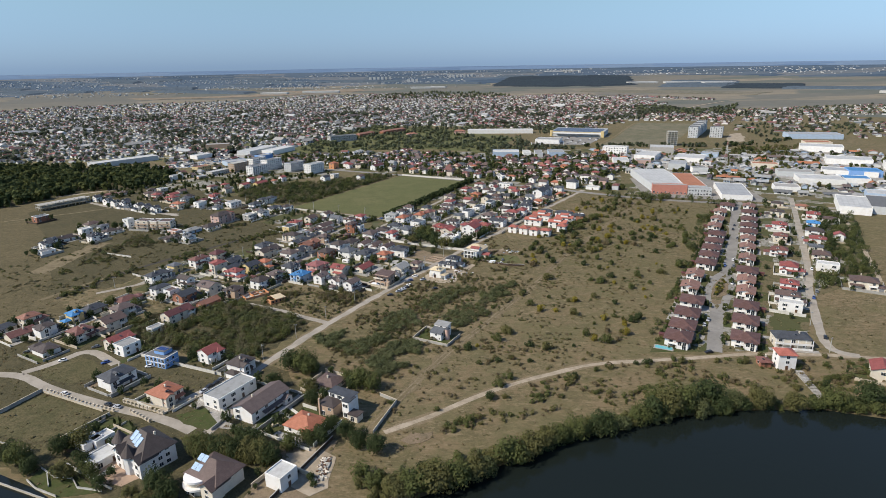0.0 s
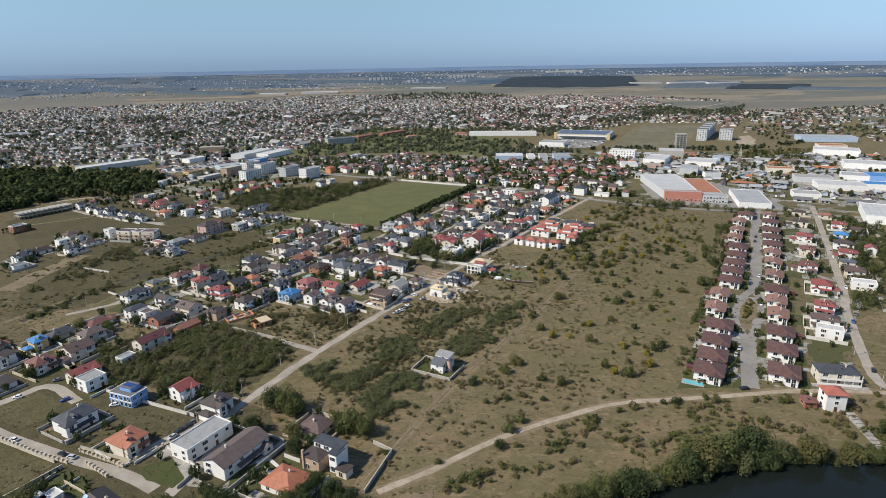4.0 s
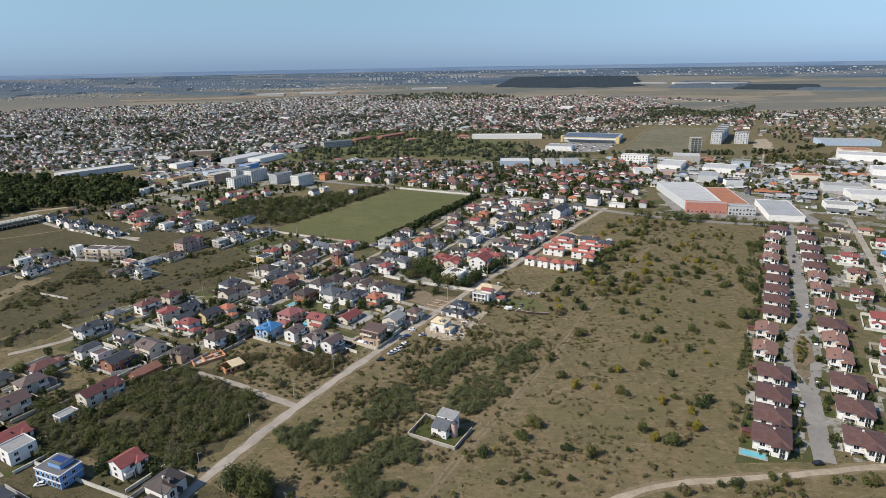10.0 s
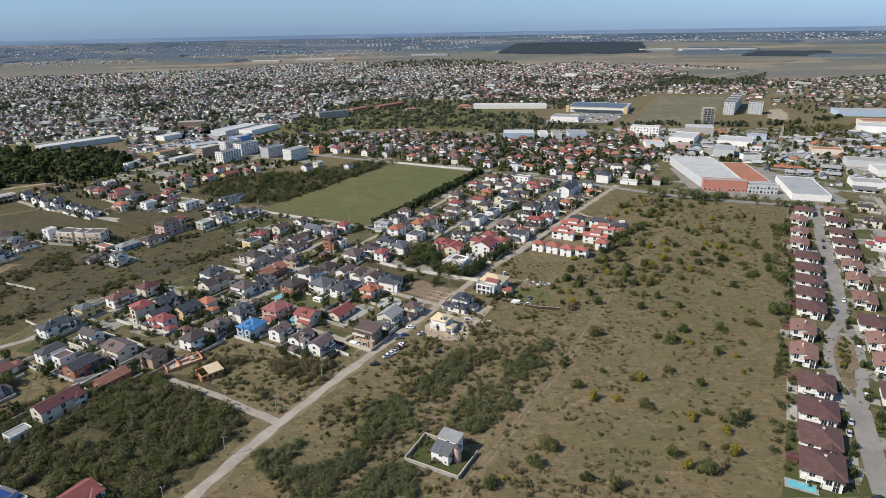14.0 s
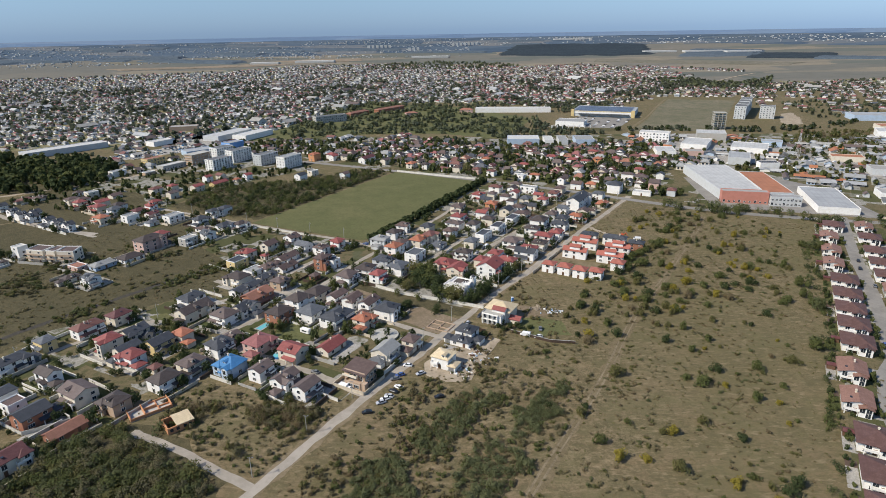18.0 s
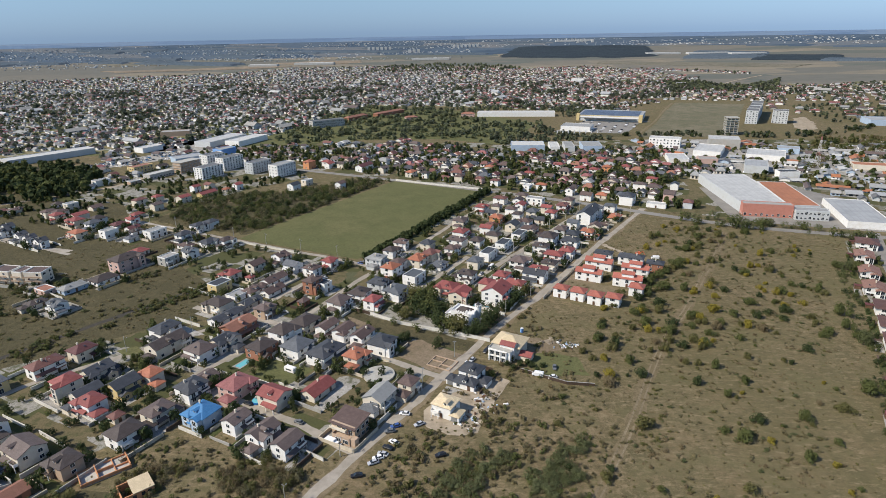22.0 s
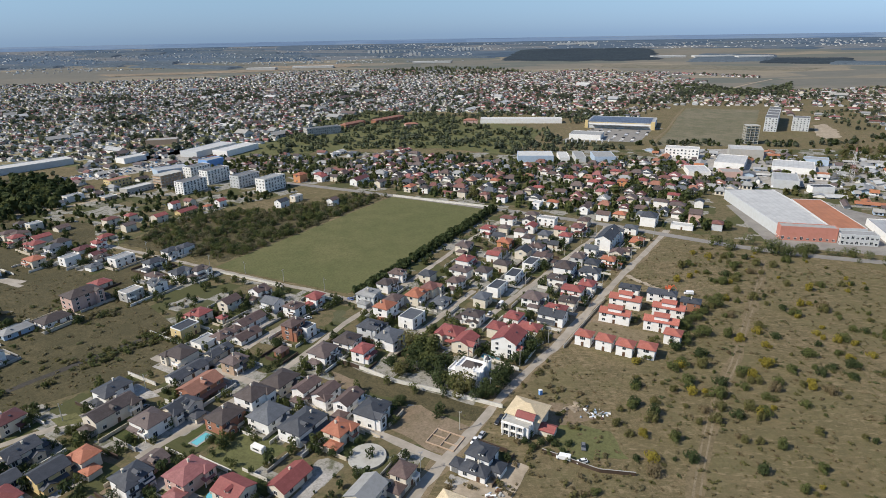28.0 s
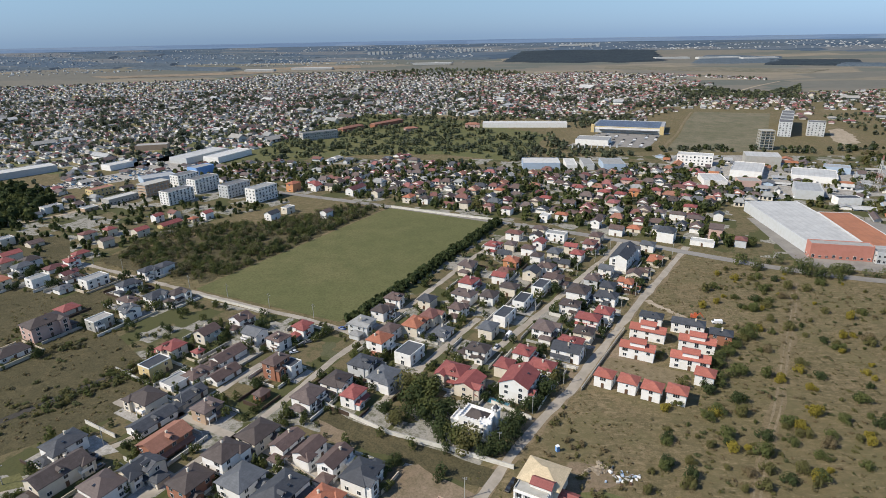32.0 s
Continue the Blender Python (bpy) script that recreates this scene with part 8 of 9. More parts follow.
rows = [(47.5 + rnd.gauss(0, 2.2), 451.4 + rnd.gauss(0, 1.2), -0.1, rnd.uniform(1.0, 2.6), rnd.uniform(0.8, 2.0), rnd.uniform(0.4, 1.1), rnd.uniform(0, 3)) for _ in range(14)]
batch("sand_heap", leaf_cloud(95, 60, 0.3, 3, low=0.0), rows, [DIRT], "heaps of pale building sand", "sand")
rows = [(rnd.choice((54.7, 4.0, 12.0)) + rnd.gauss(0, 3), 0, 0.03, rnd.uniform(0.4, 2.2), rnd.uniform(0.3, 0.9), rnd.uniform(0.15, 0.8), rnd.uniform(0, 3)) for _ in range(90)]
rows = [(x, (448 if x > 40 else 391 if x < 8 else 402) + rnd.gauss(0, 2.5), *q) for x, y, *q in rows]
batch("site_debris", CUBE, rows, [WHITE, WALL["lblue"], WOOD, CONCRETE], "scattered boards, bags and blocks", "debris", lambda i: [i * 3 % 4] * 6)

# the terraced brown house at the street corner
ter = tagged(empty("house", -40.9, 382.6, 0, radians(61)), "tan stepped house with stacked balconies and brown roof", "house")
part("wall", wedge(-3.6, 5.4, -5.4, 5.4, 6.6, 6.6, WALL["tan"], "wall"), ter)
part("roof", made("roof", [(-4.6, -6.2, 6.1), (6.0, -6.2, 7.3), (6.0, 6.2, 7.3), (-4.6, 6.2, 6.1), (-4.6, -6.2, 6.4), (6.0, -6.2, 7.6), (6.0, 6.2, 7.6), (-4.6, 6.2, 6.4)],
                   [(3, 2, 1, 0), (4, 5, 6, 7), (0, 1, 5, 4), (1, 2, 6, 5), (2, 3, 7, 6), (3, 0, 4, 7)], [ROOF["brown"]]), ter)
solid("lower_terrace", [(-6.4, -3.6, -5.0, 3.2, -0.1, 2.7), (-6.4, -6.2, -5.0, 3.2, 2.7, 3.5), (-6.2, -3.6, -5.0, -4.8, 2.7, 3.5), (-6.2, -3.6, 3.0, 3.2, 2.7, 3.5)], WALL["tan"], ter)
solid("upper_balcony", [(-5.2, -3.6, -2.2, 5.4, 4.3, 4.5), (-5.2, -5.05, -2.2, 5.4, 4.5, 5.3), (-5.05, -3.6, -2.2, -2.05, 4.5, 5.3)], WALL["cream"], ter)
solid("stair_block", [(-6.0, -3.6, -7.2, -5.05, -0.1, 3.4)], WALL["tan"], ter)
wins(ter, [("tall", -3.64, y, 2.9, LEFT_) for y in (-3.4, -0.4, 1.8)] + [("wide", -6.44, y, 0.9, LEFT_) for y in (-3, 0.4)] + [("std", -3.64, y, 5.0, LEFT_) for y in (-0.4, 3)]
     + [("std", x, -5.44, z, FRONT) for x in (-1.6, 1.4, 4) for z in (0.9, 3.7)])
for a, b in (((-8.6, -8.4), (-8.6, 8.0)), ((-8.6, -8.4), (7.0, -8.4)), ((-8.6, 8.0), (7.0, 8.0))):
    c61, s61 = math.cos(radians(61)), math.sin(radians(61))
    plot_wall((-40.9 + a[0] * c61 - a[1] * s61, 382.6 + a[0] * s61 + a[1] * c61), (-40.9 + b[0] * c61 - b[1] * s61, 382.6 + b[0] * s61 + b[1] * c61), 1.5, PALEWALL)
for x, y in [(24.4, 429.7), (26.6, 426.8), (30.0, 428.9), (31.9, 423.9), (35.3, 428.0), (37.0, 424.1), (38.4, 420.3), (26.6, 434.0), (34.1, 430.8), (40.7, 428.4)]:
    bush(x, y, rnd.uniform(1.6, 2.4), rnd.uniform(2.0, 3.4), rnd.choice(("dark", "dark", "green")), "hedge of a fenced yard")

# brick shells under construction
fnd = tagged(empty("brick_foundation", -125, 363.5, 0, radians(40)), "low unfinished red brick walls on a slab", "building site")
solid("floor_slab", [(-8, 8, -4.5, 4.5, -0.1, 0.25)], CONCRETE, fnd)
for r in ((-8, 8, -4.5, -4.2), (-8, 8, 4.2, 4.5), (-8, -7.7, -4.2, 4.2), (7.7, 8, -4.2, 4.2), (-2.5, -2.2, -4.2, 4.2), (3, 3.3, -4.2, 4.2), (-2.2, 3, 0, 0.3), (3.3, 7.7, -1, -0.7)):
    solid("brick_wall", [(*r, 0.25, rnd.choice((0.9, 1.4, 1.8)))], WALL["orangewall"], fnd)
shl = tagged(empty("brick_shell", -108.5, 353, 0, radians(40)), "orange brick house shell with boarded roof slab", "building site")
BUILT.append((-108.5, 353, 6))
for r in ((-5, 5, -4, -3.6), (-5, 5, 3.6, 4), (-5, -4.6, -3.6, 3.6), (4.6, 5, -3.6, 3.6), (0, 0.4, -3.6, 3.6)):
    solid("brick_wall", [(*r, -0.1, 2.8)], WALL["orangewall"], shl)
solid("boarded_slab", [(-1.5, 5.2, -4.2, 4.2, 2.8, 3.05)], ROOF["cream"], shl)
for x in (-3.5, -1.2, 1.5, 3.5):
    solid("opening_frame", [(x - 0.6, x + 0.6, -4.08, -3.98, 0.9, 2.2)], GLASS, shl)
plinth = tagged(new("round_terrace", cylinder("round_terrace", 7, 0.9, 32, CONCRETE)), "round bare concrete terrace plinth", "terrace")
plinth.location = (-33.7, 423, 0)

# long concrete skeleton and flats on the left
skl = tagged(empty("concrete_skeleton", -420, 641, 0, radians(56)), "long unfinished two-storey concrete frame", "building site")
BUILT.append((-420, 641, 26))
for k in range(2):
    solid("floor_slab", [(-26, 26, -6, 6, 3.0 + 3 * k, 3.25 + 3 * k)], CONCRETE, skl)
    for i in range(14):
        for y in (-5.7, 0, 5.7):
            part("column", cached("colL", lambda: boxes("column", [(-0.25, 0.25, -0.25, 0.25, 0, 3)], CONCRETE)), skl, (-25.5 + i * 3.92, y, 0.02 + 3.25 * k))
for i in range(14):
    part("column", cached("colT", lambda: boxes("column", [(-0.25, 0.25, -0.25, 0.25, 0, 1.6)], CONCRETE)), skl, (-25.5 + i * 3.92, -5.7, 6.25))
for x, y, w, turn in ((-281, 540, 15, -12), (-269, 538, 8, -12), (-259, 537, 13, -4)):
    fl = house(x, y, w, 11, 3, "flat", "brown", "cream", turn, extras=False)
    for k in (1, 2):
        solid("balcony", [(-w / 2 + 1, w / 2 - 1, -6.7, -5.55, 2.6 * k, 2.6 * k + 0.18), (-w / 2 + 1, w / 2 - 1, -6.7, -6.6, 2.6 * k + 0.18, 2.6 * k + 1.0)], WALL["tan"], fl)
house(-299, 545, 8, 8, 3, "flat", "paint", "white", -22)

# the two-storey apartment house by the lake road
apt = house(182, 280.5, 19, 10, 2, "hip", "dgrey", "cream", -12, extras=False)
for k in (0, 1):
    solid("balcony", [(-9, 9, -6.6, -5.05, 2.7 * k + 0.1, 2.7 * k + 0.3), (-9, 9, -6.6, -6.5, 2.7 * k + 0.3, 2.7 * k + 1.2)], WHITE, apt)
for i in range(6):
    solid("post", [(-9 + i * 3.5, -8.75 + i * 3.5, -6.6, -6.35, 0, 5.8)], WHITE, apt)

# gardens with water: pools
for x, y, w, d, t in ((115.2, 279.3, 8.5, 3.4, -27), (-98.5, 434.8, 7, 3.5, 61), (16, 492, 9, 3.4, -29)):
    p = tagged(empty("swimming_pool", x, y, 0, radians(t)), "turquoise swimming pool with pale stone rim", "pool")
    solid("rim", [(-w / 2 - 0.7, w / 2 + 0.7, -d / 2 - 0.7, -d / 2, 0.02, 0.2), (-w / 2 - 0.7, w / 2 + 0.7, d / 2, d / 2 + 0.7, 0.02, 0.2), (-w / 2 - 0.7, -w / 2, -d / 2, d / 2, 0.02, 0.2), (w / 2, w / 2 + 0.7, -d / 2, d / 2, 0.02, 0.2)], PAVING, p)
    solid("water_surface", [(-w / 2, w / 2, -d / 2, d / 2, 0.02, 0.14)], POOL, p)
p = tagged(empty("round_pool", -82.3, 404.2), "round blue garden pool", "pool")
part("tub", cylinder("tub", 2.6, 1.0, 28, plain("blue_plastic", (0.02, 0.16, 0.42), 0.4)), p)
part("water_surface", cylinder("water_surface", 2.4, 0.06, 28, POOL, z0=1.0), p)

# planted island in the estate street
isl = [(191.7, 380.5), (184, 372), (177.8, 363.2), (172.6, 353), (170.3, 347), (175, 346), (181, 350), (186.4, 359.4), (191.5, 370)]
slab("traffic_island", isl, 0.2, EARTH, "planted traffic island with kerb", "island")
slab("traffic_island", [(168.7, 343.2), (173.6, 341), (171.5, 336.4), (167.8, 334.6), (166.3, 339)], 0.2, EARTH, "small planted traffic island", "island")
slab("estate_lawn", [(106, 274.5), (137, 274.5), (140, 285), (132, 276.5), (113, 284)], 0.045, LAWN, "clipped lawn in front of a terrace house", "lawn")
for _ in range(26):
    q = rnd.random()
    bush(174.5 + 14 * q + rnd.uniform(-1.8, 2.4), 349.5 + 25 * q + rnd.uniform(-1.5, 1.5), rnd.uniform(0.9, 2), rnd.uniform(0.9, 2.4), rnd.choice(("green", "dark", "yellow", "olive")), "island planting")

# terraced path down to the lake
stp = tagged(empty("lake_steps", 168.2, 239, 0, radians(-97)), "pale terraced garden path down to the lake", "path")
for i in range(9):
    solid("step", [(-12 + i * 2.6, -9.9 + i * 2.6, -1.6, 1.6, -0.05, 1.4 - i * 0.14)], PAVING, stp)

# ---- gardens: walls, lawns, drives ----
def garden_wall(a, b, h=1.6, mat=None, label="", solid_wall=True):
    """A straight run of garden wall with coping and end piers."""
    mat = mat or RENDERED
    s = math.dist(a, b)
    ob = empty("garden_wall", (a[0] + b[0]) / 2, (a[1] + b[1]) / 2, 0, math.atan2(b[1] - a[1], b[0] - a[0]))
    part("panel", boxes("panel", [(-s / 2, s / 2, -0.1, 0.1, -0.2, h)], mat), ob)
    part("coping", boxes("coping", [(-s / 2, s / 2, -0.17, 0.17, h, h + 0.1)], RAW if mat is not RAW else PALEWALL), ob)
    return tagged(ob, label or {RENDERED: "white rendered garden wall with coping", RAW: "grey concrete garden wall with coping", PALEWALL: "cream garden wall with coping",
                                BOARDS: "dark brown board fence with cap"}[mat], "garden wall")


def blocked(x, y, own):
    for a, b, c in BUILT:
        if (a, b) != own and math.hypot(x - a, y - b) < c * 0.75 + 0.5:
            return True
    return any(off_line(x, y, q) < 3.4 for q in LINES)


walls_made, lawns_made = [], []
for x, y, w, d, turn, detail in list(HOUSES):
    if detail < 2:
        continue
    r = random.Random(int(x * 7 + y * 3))
    c, s = math.cos(radians(turn)), math.sin(radians(turn))
    px, py = w / 2 + r.uniform(2.0, 4.5), d / 2 + r.uniform(3.0, 6.5)
    world_at = lambda p, q: (x + p * c - q * s, y + p * s + q * c)
    corner = [world_at(-px, -py), world_at(px, -py), world_at(px, py), world_at(-px, py)]
    mat = r.choice((RENDERED, RENDERED, RAW, PALEWALL, BOARDS))
    for i in range(4):
        a, b = corner[i], corner[(i + 1) % 4]
        n = max(2, int(math.dist(a, b) / 2.5))
        # keep the longest free stretch of the side
        run, best = [], []
        for k in range(n + 1):
            p = (a[0] + (b[0] - a[0]) * k / n, a[1] + (b[1] - a[1]) * k / n)
            if blocked(*p, (x, y)) or any(math.hypot(p[0] - e[0], p[1] - e[1]) < 2.2 for e in walls_made):
                run = []
            else:
                run.append(p)
                best = max(best, run[:], key=len)
        if len(best) > 3 and r.random() < 0.75:
            plot_wall(best[0], best[-1], r.choice((1.2, 1.5, 1.8)), mat)
            walls_made += best
    for side, kind in ((1, r.choice((LAWN, LAWN, PAVING, EARTH))), (-1, r.choice((PAVING, PAVING, LAWN)))):
        q0, q1 = (d / 2 + 0.5, py - 0.4) if side > 0 else (-py + 0.4, -d / 2 - 0.5)
        m = world_at(0, (q0 + q1) / 2)
        if r.random() < 0.3 or any(math.dist(m, e) < 9 for e in lawns_made) or blocked(*m, (x, y)):
            continue
        lawns_made.append(m)
        slab("lawn" if kind is LAWN else "yard", [world_at(-px + 0.5, q0), world_at(px - 0.5, q0), world_at(px - 0.5, q1), world_at(-px + 0.5, q1)], 0.04 + 0.004 * (len(lawns_made) % 8), kind,
             "garden lawn beside a house" if kind is LAWN else "paved yard beside a house", "lawn" if kind is LAWN else "yard")

VILLAGE_GREENS = (([(-85.6, 441.2), (-63.8, 428.3), (-75.7, 413.2), (-93.5, 424.1)], MEADOW, "rough green yard with parked vans"),
                  ([(-138.7, 437.6), (-134.5, 443.4), (-119.8, 434.4), (-122.8, 429.7)], LAWN, "clipped green garden lawn"),
                  ([(-107.5, 433.2), (-103.6, 440.8), (-94.7, 431.8), (-100.0, 429.1)], LAWN, "clipped lawn beside a pool"),
                  ([(-157.3, 457.0), (-150.9, 461.6), (-149.7, 453.9), (-153.1, 451.7)], LAWN, "small clipped front lawn"),
                  ([(-164.9, 448.4), (-157.2, 452.9), (-150.3, 446.7), (-158.4, 443.4)], MEADOW, "rough grass beside a lane"),
                  ([(-142.0, 474.1), (-127.6, 464.0), (-135.5, 460.5), (-145.8, 471.5)], PAVING, "paved yard at a lane's end"))
for k, (poly, mat, say) in enumerate(VILLAGE_GREENS):
    slab("yard" if mat is PAVING else "lawn", poly, 0.078 + 0.003 * k, mat, say, "yard" if mat is PAVING else "lawn")
caravan = tagged(empty("caravan", -74.4, 427.3, 0, radians(-29)), "white parked caravan on a green yard", "caravan")
part("body", boxes("body", [(-2.8, 2.8, -1.15, 1.15, 0.45, 2.5), (-2.5, 2.5, -1.0, 1.0, 2.5, 2.7)], WHITE), caravan)
part("window", boxes("window", [(-1.6, 1.4, -1.18, -1.14, 1.3, 1.95)], GLASS), caravan)
for wx in (-0.5, 0.5):
    part("wheel", boxes("wheel", [(wx - 0.32, wx + 0.32, -1.1, 1.1, 0.0, 0.6)], ROOF["felt"]), caravan)

# long walls that stand out
STREET_WALLS_NEAR = (([(-17.4, 294.6), (1.4, 284.8), (8.7, 297.6)], 1.5, RAW),
    ([(-17.4, 294.6), (-10.4, 308.2)], 1.5, RAW),
    ([(-10.4, 308.2), (-5, 305)], 1.5, RAW),
    ([(-56, 491.6), (-27.3, 472), (-3.6, 462), (18, 452)], 1.9, RENDERED),
    ([(13, 491.4), (28, 480)], 1.9, RENDERED),
    ([(-159, 522), (-138, 509)], 1.6, RENDERED),
    ([(-150, 481.5), (-133, 472)], 1.8, RENDERED),
    ([(-155, 605.5), (-105, 580)], 1.6, RENDERED),
    ([(-71, 462), (-44, 443), (-30, 434)], 1.2, PALEWALL),
    ([(52, 500), (72, 532), (86, 554)], 1.6, PALEWALL),
    ([(-195, 362.5), (-167, 348), (-153, 356)], 1.6, RENDERED),
    ([(-173, 408.5), (-140, 389)], 1.6, RENDERED),)
STREET_WALLS_MIDDLE = (([(-228, 408), (-205, 394)], 1.5, RENDERED),
    ([(-160, 280), (-131, 267), (-110, 258)], 1.7, RENDERED),
    ([(-189, 245), (-152, 228)], 1.3, PALEWALL),
    ([(-230, 205), (-197, 228), (-190, 246)], 1.8, RAW),
    ([(-147, 237), (-123, 228)], 1.3, PALEWALL),
    ([(-122, 229), (-116, 236)], 1.3, PALEWALL),
    ([(-158, 207), (-147, 225)], 1.7, RAW),
    ([(-112, 236), (-97, 225)], 1.5, RENDERED),
    ([(-275, 460), (-250, 450)], 1.3, RENDERED),
    ([(-30, 237), (-22, 231), (-30, 208)], 1.7, RAW),
    ([(-100, 399), (-66, 378), (-48, 367)], 1.6, RENDERED),
    ([(-54, 792), (-10, 769), (34, 748)], 2.0, RENDERED),)
STREET_WALLS_FAR = (([(30, 425), (48, 414), (60, 412)], 1.5, BOARDS),
    ([(-64, 165), (-46, 205)], 1.6, BOARDS),
    ([(-70, 214), (-58, 219)], 1.6, RENDERED),
    ([(-172, 184), (-142, 172), (-118, 168)], 1.0, PALEWALL),
    ([(-210, 216), (-165, 200)], 0.8, PALEWALL),)
for pts, h, mat in STREET_WALLS_NEAR + STREET_WALLS_MIDDLE + STREET_WALLS_FAR:
    for a, b in zip(pts, pts[1:]):
        garden_wall(a, b, h, mat)

# the villas by the lake: meadows, yards, terraces, pillared fences, cypresses
QUARTER_PLOTS_NEAR = (([(-205, 226), (-188, 243), (-151, 226.5), (-157.5, 214.7), (-166.9, 206), (-190, 213)], ROUGH, "rough olive meadow behind a wall", "meadow"),
    ([(-208, 268), (-198.5, 278), (-191, 281), (-175, 270), (-174, 258), (-180, 253), (-198, 259)], ROUGH, "rough olive meadow inside a loop of lanes", "meadow"),
    ([(-186, 210), (-168.6, 204), (-162, 206), (-157, 194.5), (-172, 190)], ROUGH, "rough olive meadow above the lake", "meadow"),
    ([(-136.2, 195.1), (-130.5, 200.4), (-124.5, 190.5), (-112.1, 184.5), (-118.4, 179), (-127.8, 181)], SAND, "pinkish sandy paved yard of a mansion", "yard"),
    ([(-155.2, 182.5), (-154.3, 190.5), (-137.8, 184.2), (-124, 176), (-138.9, 172.5)], LAWN, "terraced garden by the lake", "garden"),
    ([(-151, 212), (-146, 224), (-134, 219), (-128, 206), (-138, 208)], LAWN, "clipped lawn with cypresses", "lawn"),)
QUARTER_PLOTS_MIDDLE = (([(-118.1, 224.2), (-106.0, 230.3), (-95.3, 223.5), (-99.5, 213.0), (-111.6, 217.2)], LAWN, "green lawn at a bend of the lane", "lawn"),
    ([(-113.4, 237.3), (-109.9, 241.7), (-95.4, 226.7), (-90.4, 213.2), (-95, 214)], PAVING, "grey paved drive between houses", "drive"),
    ([(-80.8, 219.9), (-72.1, 227.6), (-63.5, 219.6), (-72.0, 207.8), (-79.3, 208.1)], LAWN, "garden lawn with a stone basin", "lawn"),
    ([(-63.2, 196.9), (-50.8, 199.7), (-42.4, 193.8), (-42.5, 176.3), (-49.5, 171.2), (-59.0, 180.1)], DIRT, "pale rubble yard of a building site", "plot"),
    ([(-18.2, 203.6), (-13.5, 209.0), (-4.9, 207.4), (-6.6, 203.3), (-14.7, 200.3)], EARTH, "bare pale sand bank", "sand"),)
for k, (poly, mat, say, cat) in enumerate(QUARTER_PLOTS_NEAR + QUARTER_PLOTS_MIDDLE):
    slab("plot_ground", ragged(poly, 0.6 if mat in (SAND, PAVING, LAWN) else 1.6, 3.0), 0.066 + 0.004 * k, mat, say, cat)
basin = tagged(empty("garden_basin", -68.4, 224.6, 0, radians(-45)), "long stone garden basin with pale rim", "basin")
part("rim", boxes("rim", [(-5.4, 5.4, -2.6, -1.2, 0.02, 0.35), (-5.4, 5.4, 1.2, 2.6, 0.02, 0.35), (-5.4, -4, -1.2, 1.2, 0.02, 0.35), (4, 5.4, -1.2, 1.2, 0.02, 0.35)], RENDERED), basin)
part("water_surface", boxes("water_surface", [(-4, 4, -1.2, 1.2, 0.02, 0.2)], LAWN), basin)
PIER = boxes("pier", [(-0.28, 0.28, -0.28, 0.28, -0.1, 1.55), (-0.36, 0.36, -0.36, 0.36, 1.55, 1.7)], PALEWALL)


def pillar_fence(a, b, n):
    """Cream piers with a low wall between them."""
    s = math.dist(a, b)
    ob = tagged(empty("pillar_fence", *a, 0, math.atan2(b[1] - a[1], b[0] - a[0])), "cream garden fence with square piers and low wall", "fence")
    part("low_wall", boxes("low_wall", [(0, s, -0.12, 0.12, -0.1, 0.7)], PALEWALL), ob)
    for i in range(n):
        part("pier", PIER, ob, (i * s / (n - 1), 0, 0))


pillar_fence((-187.6, 245.8), (-164.8, 234.8), 11)
pillar_fence((-164.8, 234.8), (-146.9, 227.6), 9)
pillar_fence((-146.1, 234.9), (-123.9, 225.0), 11)
pillar_fence((-123.9, 225.0), (-114.3, 237.3), 7)
pillar_fence((-139, 227), (-127, 219), 7)
pillar_fence((-82, 203), (-69, 218), 8)
for a, b, h in (((-155.2, 182.5), (-149.2, 178.0), 0.9), ((-149.2, 178.0), (-138.9, 173.5), 0.9), ((-154.3, 189.5), (-146, 184), 0.8), ((-146, 184), (-138.8, 183.2), 0.8), ((-150, 186), (-145, 179), 0.7), ((-138.8, 183.2), (-134, 178), 0.8), ((-134, 178), (-124, 176), 0.8), ((-131, 182), (-121, 177), 0.9),
                ((-154, 203), (-147, 221), 1.4), ((-142, 210), (-137, 219), 0.8), ((-104.5, 231), (-94, 222.5), 1.3), ((-94, 222.5), (-98, 212), 1.3)):
    garden_wall(a, b, h, RENDERED if h < 1.4 else RAW)
CONE = leaf_cloud(91, 200, 0.12, 5, spread=(0.42, 0.42, 1.0), low=0.0)
cone_mesh = made("cypress", *CONE, [LEAF["dark"]])
for x, y, h in ((-150.5, 214.5, 2.6), (-149.0, 216.8, 2.6), (-148.0, 219.5, 2.6), (-146.6, 222.0, 2.4), (-141, 217.5, 3), (-139.5, 219.0, 3), (-138, 216, 2.6), (-134, 217, 2.4), (-132.5, 215.5, 2.4), (-136, 212, 1.6)):
    q = tagged(new("cypress", cone_mesh), "small clipped dark cypress in a lawn", "cypress", "cypresses of the mansion garden")
    q.location, q.scale, q.rotation_euler = (x, y, -0.05), (h * 0.5, h * 0.5, h), (0, 0, x)
rows = [(-44.5 - 4 * rnd.random(), 180 + 13 * rnd.random(), 0.05, rnd.uniform(0.3, 1.8), rnd.uniform(0.25, 0.7), rnd.uniform(0.2, 0.7), rnd.uniform(0, 3)) for _ in range(130)]
batch("rubble", box(-0.5, 0.5, -0.5, 0.5, 0, 1), rows, [RAW, WALL["cream"], WOOD], "heaps of broken concrete and timber", "rubble", lambda i: [i * 5 % 3] * 6)

